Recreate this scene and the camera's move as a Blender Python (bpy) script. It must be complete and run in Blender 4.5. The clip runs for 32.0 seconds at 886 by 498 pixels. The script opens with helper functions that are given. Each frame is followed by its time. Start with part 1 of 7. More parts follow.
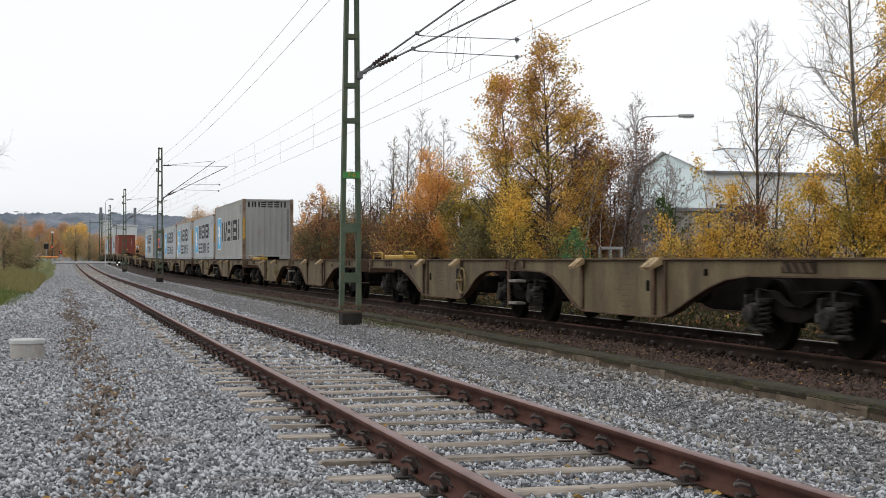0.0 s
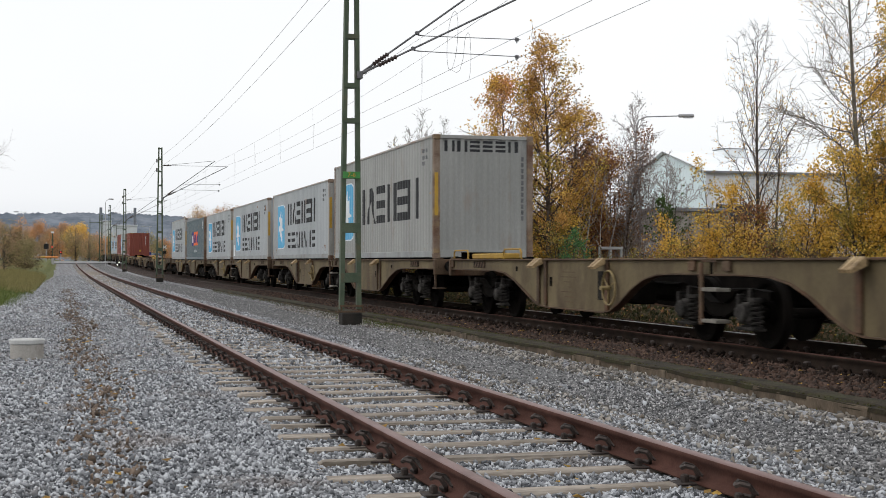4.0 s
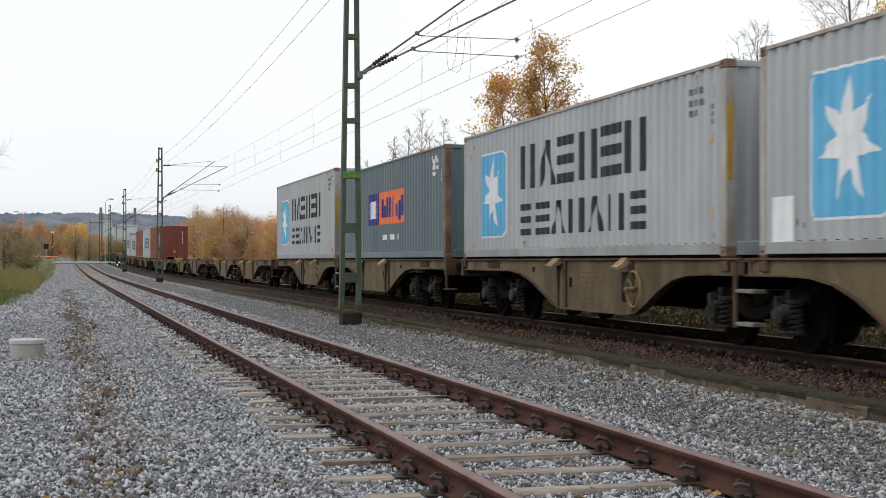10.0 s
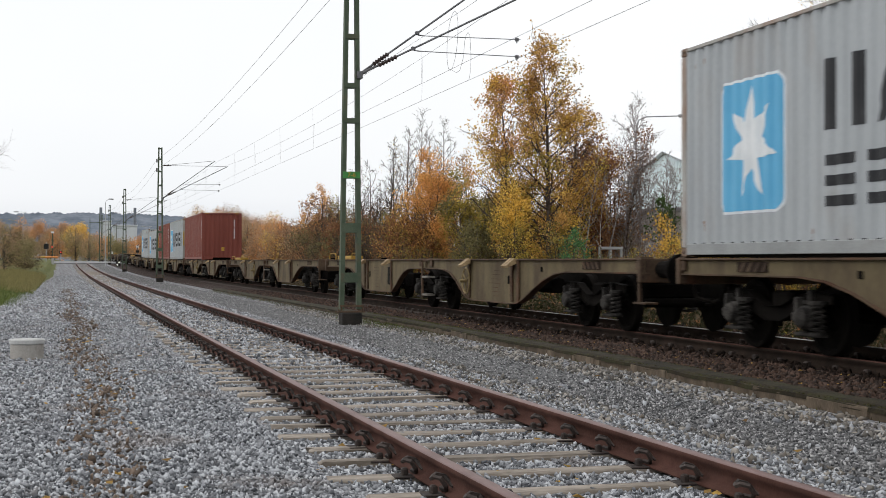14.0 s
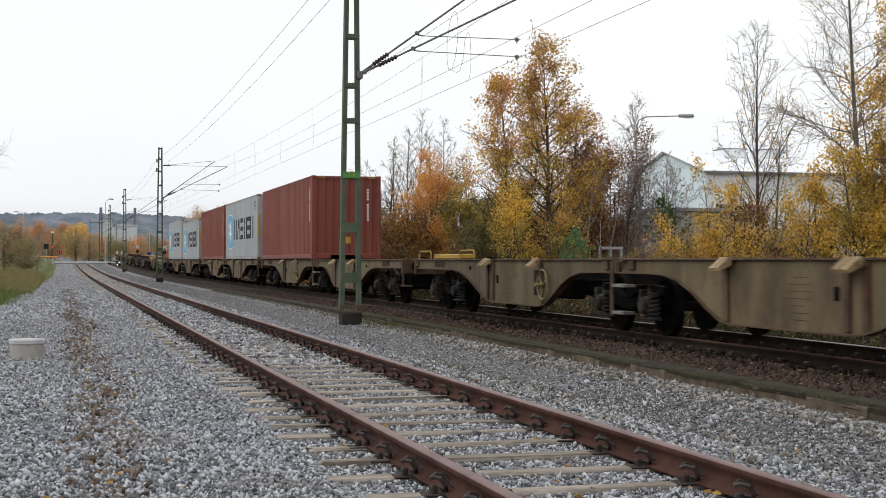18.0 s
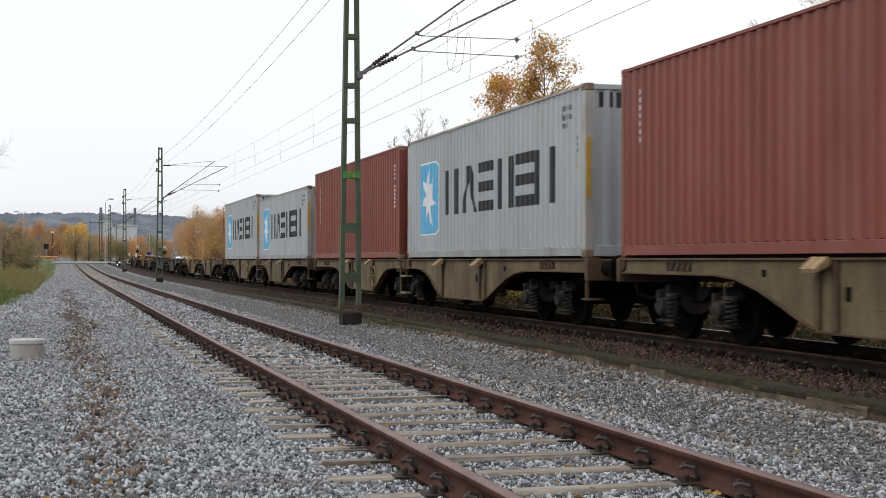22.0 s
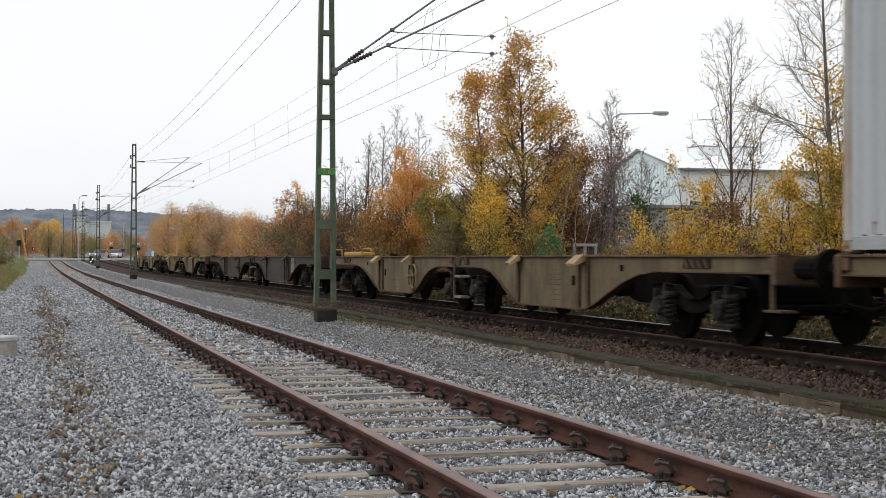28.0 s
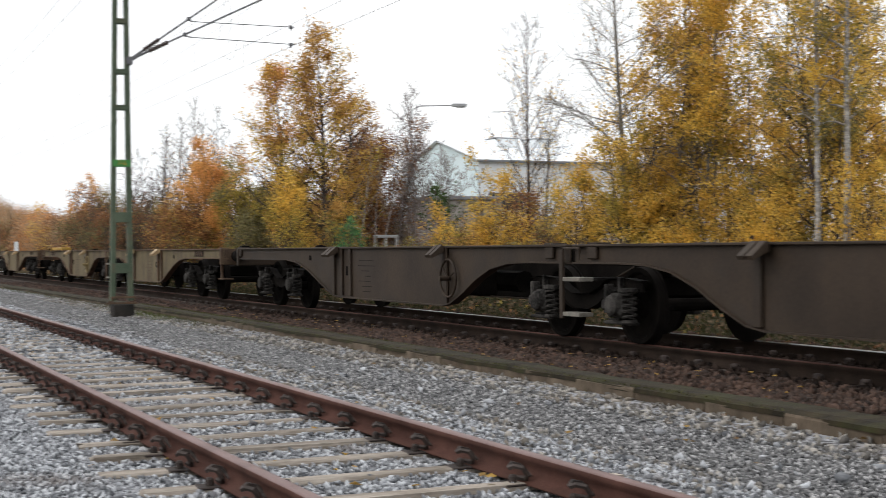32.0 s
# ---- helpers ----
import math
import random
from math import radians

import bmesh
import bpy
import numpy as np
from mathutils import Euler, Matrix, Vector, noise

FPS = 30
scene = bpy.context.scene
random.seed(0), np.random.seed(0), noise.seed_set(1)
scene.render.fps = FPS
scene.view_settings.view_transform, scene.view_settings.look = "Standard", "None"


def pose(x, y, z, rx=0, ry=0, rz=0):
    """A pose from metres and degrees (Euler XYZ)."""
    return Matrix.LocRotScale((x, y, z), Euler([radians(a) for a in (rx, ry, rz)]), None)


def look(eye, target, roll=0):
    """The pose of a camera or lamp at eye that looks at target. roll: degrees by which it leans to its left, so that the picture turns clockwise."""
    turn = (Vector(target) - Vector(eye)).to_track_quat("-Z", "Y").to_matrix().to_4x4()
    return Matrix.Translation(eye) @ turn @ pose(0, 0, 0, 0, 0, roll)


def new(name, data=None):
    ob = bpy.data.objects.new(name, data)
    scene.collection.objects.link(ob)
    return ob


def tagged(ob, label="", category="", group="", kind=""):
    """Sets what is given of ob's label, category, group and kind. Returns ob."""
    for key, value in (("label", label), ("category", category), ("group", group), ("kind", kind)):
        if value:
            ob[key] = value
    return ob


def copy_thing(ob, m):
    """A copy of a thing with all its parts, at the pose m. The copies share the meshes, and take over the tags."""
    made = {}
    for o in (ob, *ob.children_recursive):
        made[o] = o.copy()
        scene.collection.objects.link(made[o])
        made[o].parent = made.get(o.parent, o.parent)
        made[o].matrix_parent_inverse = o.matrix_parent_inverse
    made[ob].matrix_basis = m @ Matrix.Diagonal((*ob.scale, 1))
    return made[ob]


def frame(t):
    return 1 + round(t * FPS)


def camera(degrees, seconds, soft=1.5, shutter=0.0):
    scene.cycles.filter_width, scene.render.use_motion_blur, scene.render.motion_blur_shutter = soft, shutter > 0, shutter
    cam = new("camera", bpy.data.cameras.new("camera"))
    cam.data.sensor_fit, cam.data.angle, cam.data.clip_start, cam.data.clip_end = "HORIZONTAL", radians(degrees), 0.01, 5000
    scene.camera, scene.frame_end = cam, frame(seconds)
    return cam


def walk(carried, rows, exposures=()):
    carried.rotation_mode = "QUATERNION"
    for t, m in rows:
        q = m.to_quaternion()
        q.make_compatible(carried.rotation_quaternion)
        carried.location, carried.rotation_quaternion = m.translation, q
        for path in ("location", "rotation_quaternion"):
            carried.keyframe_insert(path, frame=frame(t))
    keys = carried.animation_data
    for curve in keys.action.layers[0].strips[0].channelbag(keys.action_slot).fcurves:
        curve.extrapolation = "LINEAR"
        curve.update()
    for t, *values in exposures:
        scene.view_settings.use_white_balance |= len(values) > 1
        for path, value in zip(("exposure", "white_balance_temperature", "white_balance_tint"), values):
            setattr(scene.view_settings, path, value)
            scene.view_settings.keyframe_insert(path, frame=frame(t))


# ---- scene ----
# ================= camera and its path =================
cam = camera(35.38, 32.0, soft=0.8, shutter=0.3)
EYE = (0.0, 0.0, 1.289)


def aim(yaw, tilt, lean):
    """Pose at the tripod: yaw to the right of the track's line, tilt up, lean, in degrees."""
    y, p = radians(yaw), radians(tilt)
    to = (math.sin(y) * math.cos(p), math.cos(y) * math.cos(p), EYE[2] + math.sin(p))
    return look(EYE, to, lean)


PATH = [
    (0.0, 15.400, 0.503, -0.080), (22.4, 15.400, 0.503, -0.080), (22.7, 15.45, 0.500, -0.10), (23.0, 15.580, 0.482, -0.130),
    (23.5, 15.658, 0.384, -0.150), (24.0, 15.813, 0.391, -0.127), (24.5, 15.826, 0.430, -0.123), (25.0, 15.827, 0.441, -0.125),
    (25.5, 15.830, 0.433, -0.100), (27.5, 16.217, 0.382, -0.102), (28.0, 16.430, 0.372, -0.104), (28.5, 16.628, 0.369, -0.100),
    (29.0, 16.688, 0.381, -0.110), (29.5, 16.685, 0.389, -0.107), (30.0, 16.670, 0.389, -0.100), (30.5, 16.693, 0.389, -0.110),
    (31.0, 16.956, 0.355, -0.087), (31.5, 19.489, 0.203, 0.000), (32.0, 24.623, 0.003, 0.408),
]
walk(cam, [(t, aim(a, b, -c)) for t, a, b, c in PATH],
     exposures=((0.0, 0.0), (30.8, 0.0), (31.4, 0.10), (32.0, 0.25)))

# ================= light: a bright overcast autumn sky =================
SUN_UP, SUN_ROUND = radians(42), radians(-72)
world = bpy.data.worlds.new("overcast")
scene.world = world
world.use_nodes = True
wn = world.node_tree
wn.nodes.clear()
w_out = wn.nodes.new("ShaderNodeOutputWorld")
w_bg = wn.nodes.new("ShaderNodeBackground")
w_sky = wn.nodes.new("ShaderNodeTexSky")
w_sky.sky_type = "NISHITA"
w_sky.sun_disc = False
w_sky.sun_elevation, w_sky.sun_rotation = SUN_UP, SUN_ROUND
w_sky.dust_density = 2.0
w_mul = wn.nodes.new("ShaderNodeMix")          # clear sky scaled to the strength of daylight
w_mul.data_type, w_mul.blend_type = "RGBA", "MULTIPLY"
w_mul.inputs[0].default_value = 1.0
w_mul.inputs[7].default_value = (0.12, 0.12, 0.12, 1)
w_tex = wn.nodes.new("ShaderNodeTexCoord")
w_noise = wn.nodes.new("ShaderNodeTexNoise")
w_noise.inputs["Scale"].default_value = 2.2
w_noise.inputs["Detail"].default_value = 5
w_ramp = wn.nodes.new("ShaderNodeValToRGB")
w_ramp.color_ramp.elements[0].color = (0.98, 0.99, 1.01, 1)
w_ramp.color_ramp.elements[1].color = (1.06, 1.06, 1.06, 1)
w_ramp.color_ramp.elements[0].position, w_ramp.color_ramp.elements[1].position = 0.3, 0.62
w_mix = wn.nodes.new("ShaderNodeMix")          # closed cloud cover over the clear sky
w_mix.data_type = "RGBA"
w_mix.inputs[0].default_value = 0.88
w_sep = wn.nodes.new("ShaderNodeSeparateXYZ")   # an overcast sky is brighter overhead than at the horizon
w_up = wn.nodes.new("ShaderNodeValToRGB")
w_up.color_ramp.elements[0].position, w_up.color_ramp.elements[0].color = 0.0, (0.76, 0.79, 0.84, 1)
w_up.color_ramp.elements[1].position, w_up.color_ramp.elements[1].color = 1.0, (1.22, 1.22, 1.22, 1)
mid_sky = w_up.color_ramp.elements.new(0.11)
mid_sky.color = (1.05, 1.05, 1.05, 1)
low_sky = w_up.color_ramp.elements.new(0.045)
low_sky.color = (0.98, 0.995, 1.02, 1)
w_shade = wn.nodes.new("ShaderNodeMix")
w_shade.data_type, w_shade.blend_type = "RGBA", "MULTIPLY"
w_shade.inputs[0].default_value = 1.0
wn.links.new(w_tex.outputs["Generated"], w_sep.inputs[0])
wn.links.new(w_sep.outputs[2], w_up.inputs[0])
wn.links.new(w_tex.outputs["Generated"], w_noise.inputs["Vector"])
wn.links.new(w_noise.outputs["Fac"], w_ramp.inputs[0])
wn.links.new(w_sky.outputs[0], w_mul.inputs[6])
wn.links.new(w_mul.outputs[2], w_mix.inputs[6])
wn.links.new(w_ramp.outputs[0], w_shade.inputs[6])
wn.links.new(w_up.outputs[0], w_shade.inputs[7])
wn.links.new(w_shade.outputs[2], w_mix.inputs[7])
wn.links.new(w_mix.outputs[2], w_bg.inputs[0])
wn.links.new(w_bg.outputs[0], w_out.inputs[0])
w_bg.inputs[1].default_value = 1.0

sun = new("sun", bpy.data.lights.new("sun", "SUN"))
sun.data.energy, sun.data.angle, sun.data.color = 0.6, radians(40), (1.0, 0.98, 0.95)
sun.matrix_world = look((-math.sin(radians(72)) * 37, math.cos(radians(72)) * 37, 33), (0, 0, 0))
scene.view_settings.exposure = 0.0


# ================= materials =================
def mat(name, dark, light, scale=3.0, rough=0.8, bump=0.2, fine=60.0, metal=0.0, stain=None, stain_scale=0.7, stain_amount=0.5,
        stretch=(1, 1, 1), vary=0.0, spec=0.3, island=False, through_light=0.0, skew=None):
    """Procedural surface: coarse and fine variation between two colours, stains of a third, and relief."""
    m = bpy.data.materials.new(name)
    m.use_nodes = True
    nt = m.node_tree
    b = nt.nodes["Principled BSDF"]
    link = nt.links.new

    def node(kind):
        return nt.nodes.new(kind)
    tc, mp = node("ShaderNodeTexCoord"), node("ShaderNodeMapping")
    mp.inputs["Scale"].default_value = stretch
    link(tc.outputs["Object"], mp.inputs["Vector"])
    info = node("ShaderNodeObjectInfo")
    off = node("ShaderNodeVectorMath")
    off.operation = "MULTIPLY_ADD"
    off.inputs[1].default_value = (17.0, 9.0, 13.0)
    link(info.outputs["Random"], off.inputs[0])
    link(mp.outputs[0], off.inputs[2])
    n1, n2 = node("ShaderNodeTexNoise"), node("ShaderNodeTexNoise")
    n1.inputs["Scale"].default_value, n1.inputs["Detail"].default_value = scale, 6
    n2.inputs["Scale"].default_value, n2.inputs["Detail"].default_value = fine, 4
    link(off.outputs[0], n1.inputs["Vector"])
    link(off.outputs[0], n2.inputs["Vector"])
    avg = node("ShaderNodeMath")
    avg.operation = "ADD"
    link(n1.outputs["Fac"], avg.inputs[0])
    half = node("ShaderNodeMath")
    half.operation = "MULTIPLY_ADD"
    half.inputs[1].default_value, half.inputs[2].default_value = 0.5, -0.25
    link(n2.outputs["Fac"], half.inputs[0])
    link(half.outputs[0], avg.inputs[1])
    if island:
        geo = node("ShaderNodeNewGeometry")
        more = node("ShaderNodeMath")
        more.operation = "MULTIPLY_ADD"
        more.inputs[1].default_value = 0.3
        link(avg.outputs[0], more.inputs[0])
        link(geo.outputs["Random Per Island"], more.inputs[2])
        fac = more
    else:
        fac = avg
    ramp = node("ShaderNodeValToRGB")
    ramp.color_ramp.elements[0].position, ramp.color_ramp.elements[1].position = (0.1, 1.1) if island else (0.3, 0.72)
    ramp.color_ramp.elements[0].color, ramp.color_ramp.elements[1].color = (*dark, 1), (*light, 1)
    if skew:                                      # most pieces dark, few of them bright
        el = ramp.color_ramp.elements.new(0.72)
        el.color = tuple(a + (b - a) * skew for a, b in zip(dark, light)) + (1,)
    link(fac.outputs[0], ramp.inputs[0])
    colour = ramp.outputs[0]
    if stain:
        n3 = node("ShaderNodeTexNoise")
        n3.inputs["Scale"].default_value, n3.inputs["Detail"].default_value = stain_scale, 8
        n3.inputs["Roughness"].default_value = 0.65
        link(off.outputs[0], n3.inputs["Vector"])
        r3 = node("ShaderNodeValToRGB")
        r3.color_ramp.elements[0].position, r3.color_ramp.elements[1].position = 0.68 - 0.3 * stain_amount, 0.82 - 0.2 * stain_amount
        r3.color_ramp.elements[1].color = (stain_amount,) * 3 + (1,)
        link(n3.outputs["Fac"], r3.inputs[0])
        mx = node("ShaderNodeMix")
        mx.data_type = "RGBA"
        mx.inputs[7].default_value = (*stain, 1)
        link(r3.outputs[0], mx.inputs[0])
        link(colour, mx.inputs[6])
        colour = mx.outputs[2]
    if vary:
        hsv = node("ShaderNodeHueSaturation")
        val = node("ShaderNodeMath")
        val.operation = "MULTIPLY_ADD"
        val.inputs[1].default_value, val.inputs[2].default_value = 2 * vary, 1 - vary
        link(info.outputs["Random"], val.inputs[0])
        link(val.outputs[0], hsv.inputs["Value"])
        link(colour, hsv.inputs["Color"])
        colour = hsv.outputs[0]
    link(colour, b.inputs["Base Color"])
    b.inputs["Roughness"].default_value, b.inputs["Metallic"].default_value = rough, metal
    b.inputs["Specular IOR Level"].default_value = spec
    if bump:
        bp = node("ShaderNodeBump")
        bp.inputs["Strength"].default_value, bp.inputs["Distance"].default_value = bump, 0.02
        link(avg.outputs[0], bp.inputs["Height"])
        link(bp.outputs[0], b.inputs["Normal"])
    if through_light:
        tr, mixs = node("ShaderNodeBsdfTranslucent"), node("ShaderNodeMixShader")
        mixs.inputs[0].default_value = through_light
        link(colour, tr.inputs[0])
        link(b.outputs[0], mixs.inputs[1])
        link(tr.outputs[0], mixs.inputs[2])
        link(mixs.outputs[0], nt.nodes["Material Output"].inputs[0])
    return m


def glow(name, colour, strength):
    m = bpy.data.materials.new(name)
    m.use_nodes = True
    b = m.node_tree.nodes["Principled BSDF"]
    b.inputs["Base Color"].default_value = (*colour, 1)
    b.inputs["Emission Color"].default_value, b.inputs["Emission Strength"].default_value = (*colour, 1), strength
    return m


def glass(name, colour):
    m = bpy.data.materials.new(name)
    m.use_nodes = True
    b = m.node_tree.nodes["Principled BSDF"]
    b.inputs["Base Color"].default_value, b.inputs["Roughness"].default_value = (*colour, 1), 0.08
    b.inputs["Specular IOR Level"].default_value = 0.6
    return m


GREY_BOX = mat("pale_grey_container_paint", (0.335, 0.358, 0.372), (0.425, 0.450, 0.466), 0.9, 0.5, 0.06, 40, stain=(0.30, 0.24, 0.19), stain_scale=0.8, stain_amount=0.4, stretch=(1, 1, 0.35))
GREY_WORN = mat("stained_warm_grey_container_paint", (0.28, 0.285, 0.272), (0.37, 0.375, 0.36), 0.9, 0.55, 0.06, 40, stain=(0.25, 0.15, 0.09), stain_scale=2.2, stain_amount=0.42, stretch=(1, 1, 0.3))
GREY_POST = mat("worn_grey_post_paint", (0.30, 0.29, 0.265), (0.43, 0.425, 0.40), 2, 0.6, 0.1, 40, stain=(0.28, 0.15, 0.09), stain_scale=1.6, stain_amount=0.7, stretch=(1, 1, 0.5))
RED_BOX = mat("rust_red_container_paint", (0.165, 0.040, 0.027), (0.225, 0.060, 0.041), 0.8, 0.5, 0.06, 40, stain=(0.24, 0.10, 0.085), stain_scale=0.7, stain_amount=0.5, stretch=(1, 1, 0.3))
DARK_BOX = mat("blue_grey_container_paint", (0.105, 0.142, 0.16), (0.148, 0.19, 0.207), 0.8, 0.5, 0.06, 40, stain=(0.24, 0.25, 0.25), stain_scale=0.9, stain_amount=0.4, stretch=(1, 1, 0.3))
RUST_POST = mat("rusty_post", (0.11, 0.055, 0.033), (0.28, 0.22, 0.17), 2.2, 0.8, 0.2, 50, stain=(0.45, 0.32, 0.12), stain_scale=2, stain_amount=0.5)
MARK_BLACK = mat("black_marking", (0.016, 0.017, 0.02), (0.03, 0.031, 0.034), 4, 0.55, 0.03, 60, stain=(0.12, 0.125, 0.13), stain_scale=3, stain_amount=0.35)
MARK_GREY = mat("faded_grey_marking", (0.10, 0.105, 0.11), (0.19, 0.195, 0.20), 6, 0.6, 0.03, 60)
RUST_STAIN = mat("brown_rust_stain", (0.20, 0.085, 0.035), (0.30, 0.20, 0.13), 9, 0.8, 0.1, 70)
MARK_BLUE = mat("light_blue_marking", (0.10, 0.38, 0.62), (0.14, 0.45, 0.69), 2, 0.5, 0.03, 60)
MARK_WHITE = mat("white_marking", (0.66, 0.70, 0.72), (0.80, 0.82, 0.83), 3, 0.55, 0.03, 60)
MARK_NAVY = mat("navy_marking", (0.025, 0.03, 0.17), (0.04, 0.045, 0.23), 2, 0.5, 0.03, 60)
MARK_ORANGE = mat("orange_marking", (0.74, 0.15, 0.05), (0.85, 0.20, 0.07), 2, 0.5, 0.03, 60)
MARK_YELLOW = mat("yellow_marking", (0.42, 0.25, 0.035), (0.56, 0.35, 0.05), 3, 0.6, 0.05, 60, stain=(0.2, 0.15, 0.08), stain_scale=3, stain_amount=0.5)
TAN_STEEL = mat("dusty_tan_wagon_paint", (0.094, 0.071, 0.036), (0.165, 0.129, 0.069), 1.6, 0.75, 0.15, 30, stain=(0.050, 0.030, 0.019), stain_scale=1.5, stain_amount=0.75, stretch=(1, 1, 0.5), vary=0.1)
TAN_RUST = mat("rusty_tan_wagon_steel", (0.045, 0.027, 0.017), (0.12, 0.080, 0.05), 2.2, 0.85, 0.2, 30, stain=(0.12, 0.045, 0.02), stain_scale=2, stain_amount=0.6, vary=0.1)
SEAT_STEEL = mat("worn_rusty_seat_steel", (0.16, 0.10, 0.05), (0.42, 0.31, 0.165), 5, 0.7, 0.2, 40, vary=0.15)
WHEEL_TAN = mat("pale_tan_hand_wheel_paint", (0.19, 0.14, 0.06), (0.30, 0.23, 0.11), 4, 0.65, 0.1, 40)
DARK_STEEL = mat("grimy_dark_wagon_paint", (0.019, 0.0115, 0.0065), (0.045, 0.029, 0.0175), 1.2, 0.7, 0.15, 30, stain=(0.03, 0.024, 0.02), stain_scale=1.0, stain_amount=0.6)
# Grime, taken near black to paint in the shade under the wagons.
GRIME_SHADE = mat("running_gear_grime_and_shade", (0.004, 0.0036, 0.0032), (0.012, 0.010, 0.0085), 3, 0.95, 0.2, 40, vary=0.15, spec=0.05)
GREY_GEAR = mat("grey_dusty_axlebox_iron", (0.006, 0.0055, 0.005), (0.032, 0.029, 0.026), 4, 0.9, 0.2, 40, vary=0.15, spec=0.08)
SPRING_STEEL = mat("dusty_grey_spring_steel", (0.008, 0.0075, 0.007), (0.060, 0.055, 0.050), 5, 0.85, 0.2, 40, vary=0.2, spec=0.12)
YELLOW_STEEL = mat("faded_yellow_steel", (0.30, 0.175, 0.03), (0.44, 0.27, 0.045), 3, 0.65, 0.1, 50, stain=(0.22, 0.14, 0.06), stain_scale=2.5, stain_amount=0.5)
RUST_RAIL = mat("brown_rusted_rail", (0.046, 0.021, 0.016), (0.095, 0.046, 0.036), 3, 0.9, 0.2, 70, spec=0.1, stain=(0.05, 0.03, 0.025), stain_scale=2, stain_amount=0.5)
RAIL_HEAD = mat("rusted_rail_head_top", (0.115, 0.065, 0.057), (0.18, 0.112, 0.102), 3, 0.5, 0.1, 70)
RAIL_DARK = mat("dark_oily_rail", (0.012, 0.008, 0.006), (0.034, 0.023, 0.017), 3, 0.9, 0.15, 70, spec=0.1)
RAIL_SHINE = mat("polished_rail_head", (0.30, 0.30, 0.31), (0.45, 0.45, 0.47), 3, 0.3, 0.02, 70, metal=0.95)
CLIP_IRON = mat("dark_rusty_clip_iron", (0.022, 0.017, 0.015), (0.055, 0.04, 0.034), 12, 0.75, 0.2, 80, vary=0.15)
SLEEPER = mat("weathered_sleeper", (0.15, 0.125, 0.10), (0.38, 0.335, 0.285), 6, 0.9, 0.4, 45, stain=(0.13, 0.10, 0.075), stain_scale=4, stain_amount=0.5, stretch=(0.25, 1, 1), vary=0.15)
SLEEPER_DARK = mat("oily_dark_sleeper", (0.03, 0.023, 0.019), (0.075, 0.057, 0.046), 6, 0.9, 0.4, 45, stretch=(0.25, 1, 1), vary=0.15)
STONES = mat("mixed_grey_crushed_stone", (0.036, 0.040, 0.047), (0.50, 0.515, 0.54), 9, 0.7, 0.25, 80, stain=(0.22, 0.16, 0.12), stain_scale=1.1, stain_amount=0.45, island=True, spec=0.4, skew=0.50)
STONES_EDGE = mat("warm_grey_broken_stone", (0.055, 0.050, 0.045), (0.36, 0.335, 0.30), 9, 0.8, 0.25, 80, stain=(0.25, 0.19, 0.13), stain_scale=1.5, stain_amount=0.5, island=True, skew=0.42)
STONES_BROWN = mat("brown_dirt_and_stone", (0.045, 0.034, 0.026), (0.20, 0.148, 0.112), 9, 0.9, 0.25, 80, island=True)
# Near-black tone paints the train's shadow onto the stones between the rails.
STONES_SHADE = mat("shade_black_ballast_stone", (0.005, 0.004, 0.0035), (0.036, 0.025, 0.020), 9, 0.95, 0.25, 80, island=True, spec=0.05)
STONES_DARK = mat("fine_dark_grey_stone", (0.030, 0.031, 0.034), (0.42, 0.415, 0.415), 9, 0.65, 0.25, 80, island=True, spec=0.5, skew=0.36)
STONES_RED = mat("brown_oily_ballast_stone", (0.008, 0.005, 0.0036), (0.085, 0.050, 0.036), 9, 0.9, 0.25, 80, stain=(0.035, 0.028, 0.024), stain_scale=1.2, stain_amount=0.6, island=True)
CONCRETE = mat("weathered_concrete", (0.26, 0.245, 0.22), (0.42, 0.40, 0.37), 3, 0.9, 0.25, 60, stain=(0.12, 0.10, 0.08), stain_scale=2, stain_amount=0.6, vary=0.08)
KERB = mat("stained_kerb_concrete", (0.065, 0.047, 0.032), (0.18, 0.14, 0.10), 4, 0.95, 0.3, 60, stain=(0.05, 0.038, 0.025), stain_scale=3.0, stain_amount=0.8, stretch=(1, 1, 0.4), vary=0.12)
KERB_TOP = mat("dark_mossy_soil", (0.008, 0.006, 0.003), (0.034, 0.025, 0.011), 6, 1.0, 0.5, 50, stain=(0.030, 0.034, 0.007), stain_scale=2.2, stain_amount=0.7)
# Darker than the panels: dirt, plus painted shade on a downward-turned face.
GREY_RAIL = mat("dirty_shaded_bottom_rail_paint", (0.23, 0.24, 0.24), (0.35, 0.365, 0.365), 1.5, 0.6, 0.06, 40, stain=(0.13, 0.085, 0.06), stain_scale=1.4, stain_amount=0.5)
PALE_CONCRETE = mat("pale_concrete", (0.36, 0.36, 0.35), (0.50, 0.50, 0.49), 4, 0.9, 0.2, 60)
MOSS = mat("moss_and_short_grass", (0.025, 0.024, 0.010), (0.085, 0.082, 0.028), 8, 1.0, 0.3, 60, island=True, through_light=0.2)
MAST_GREEN = mat("faded_green_mast_paint", (0.05, 0.072, 0.045), (0.09, 0.115, 0.075), 3, 0.7, 0.1, 50, stain=(0.16, 0.10, 0.06), stain_scale=2.5, stain_amount=0.45)
PLATE_GREEN = mat("bright_green_plate", (0.05, 0.21, 0.05), (0.08, 0.29, 0.08), 4, 0.6, 0.05, 50)
MAST_FOOT = mat("dark_mast_footing", (0.010, 0.009, 0.008), (0.03, 0.026, 0.022), 4, 0.9, 0.3, 50)
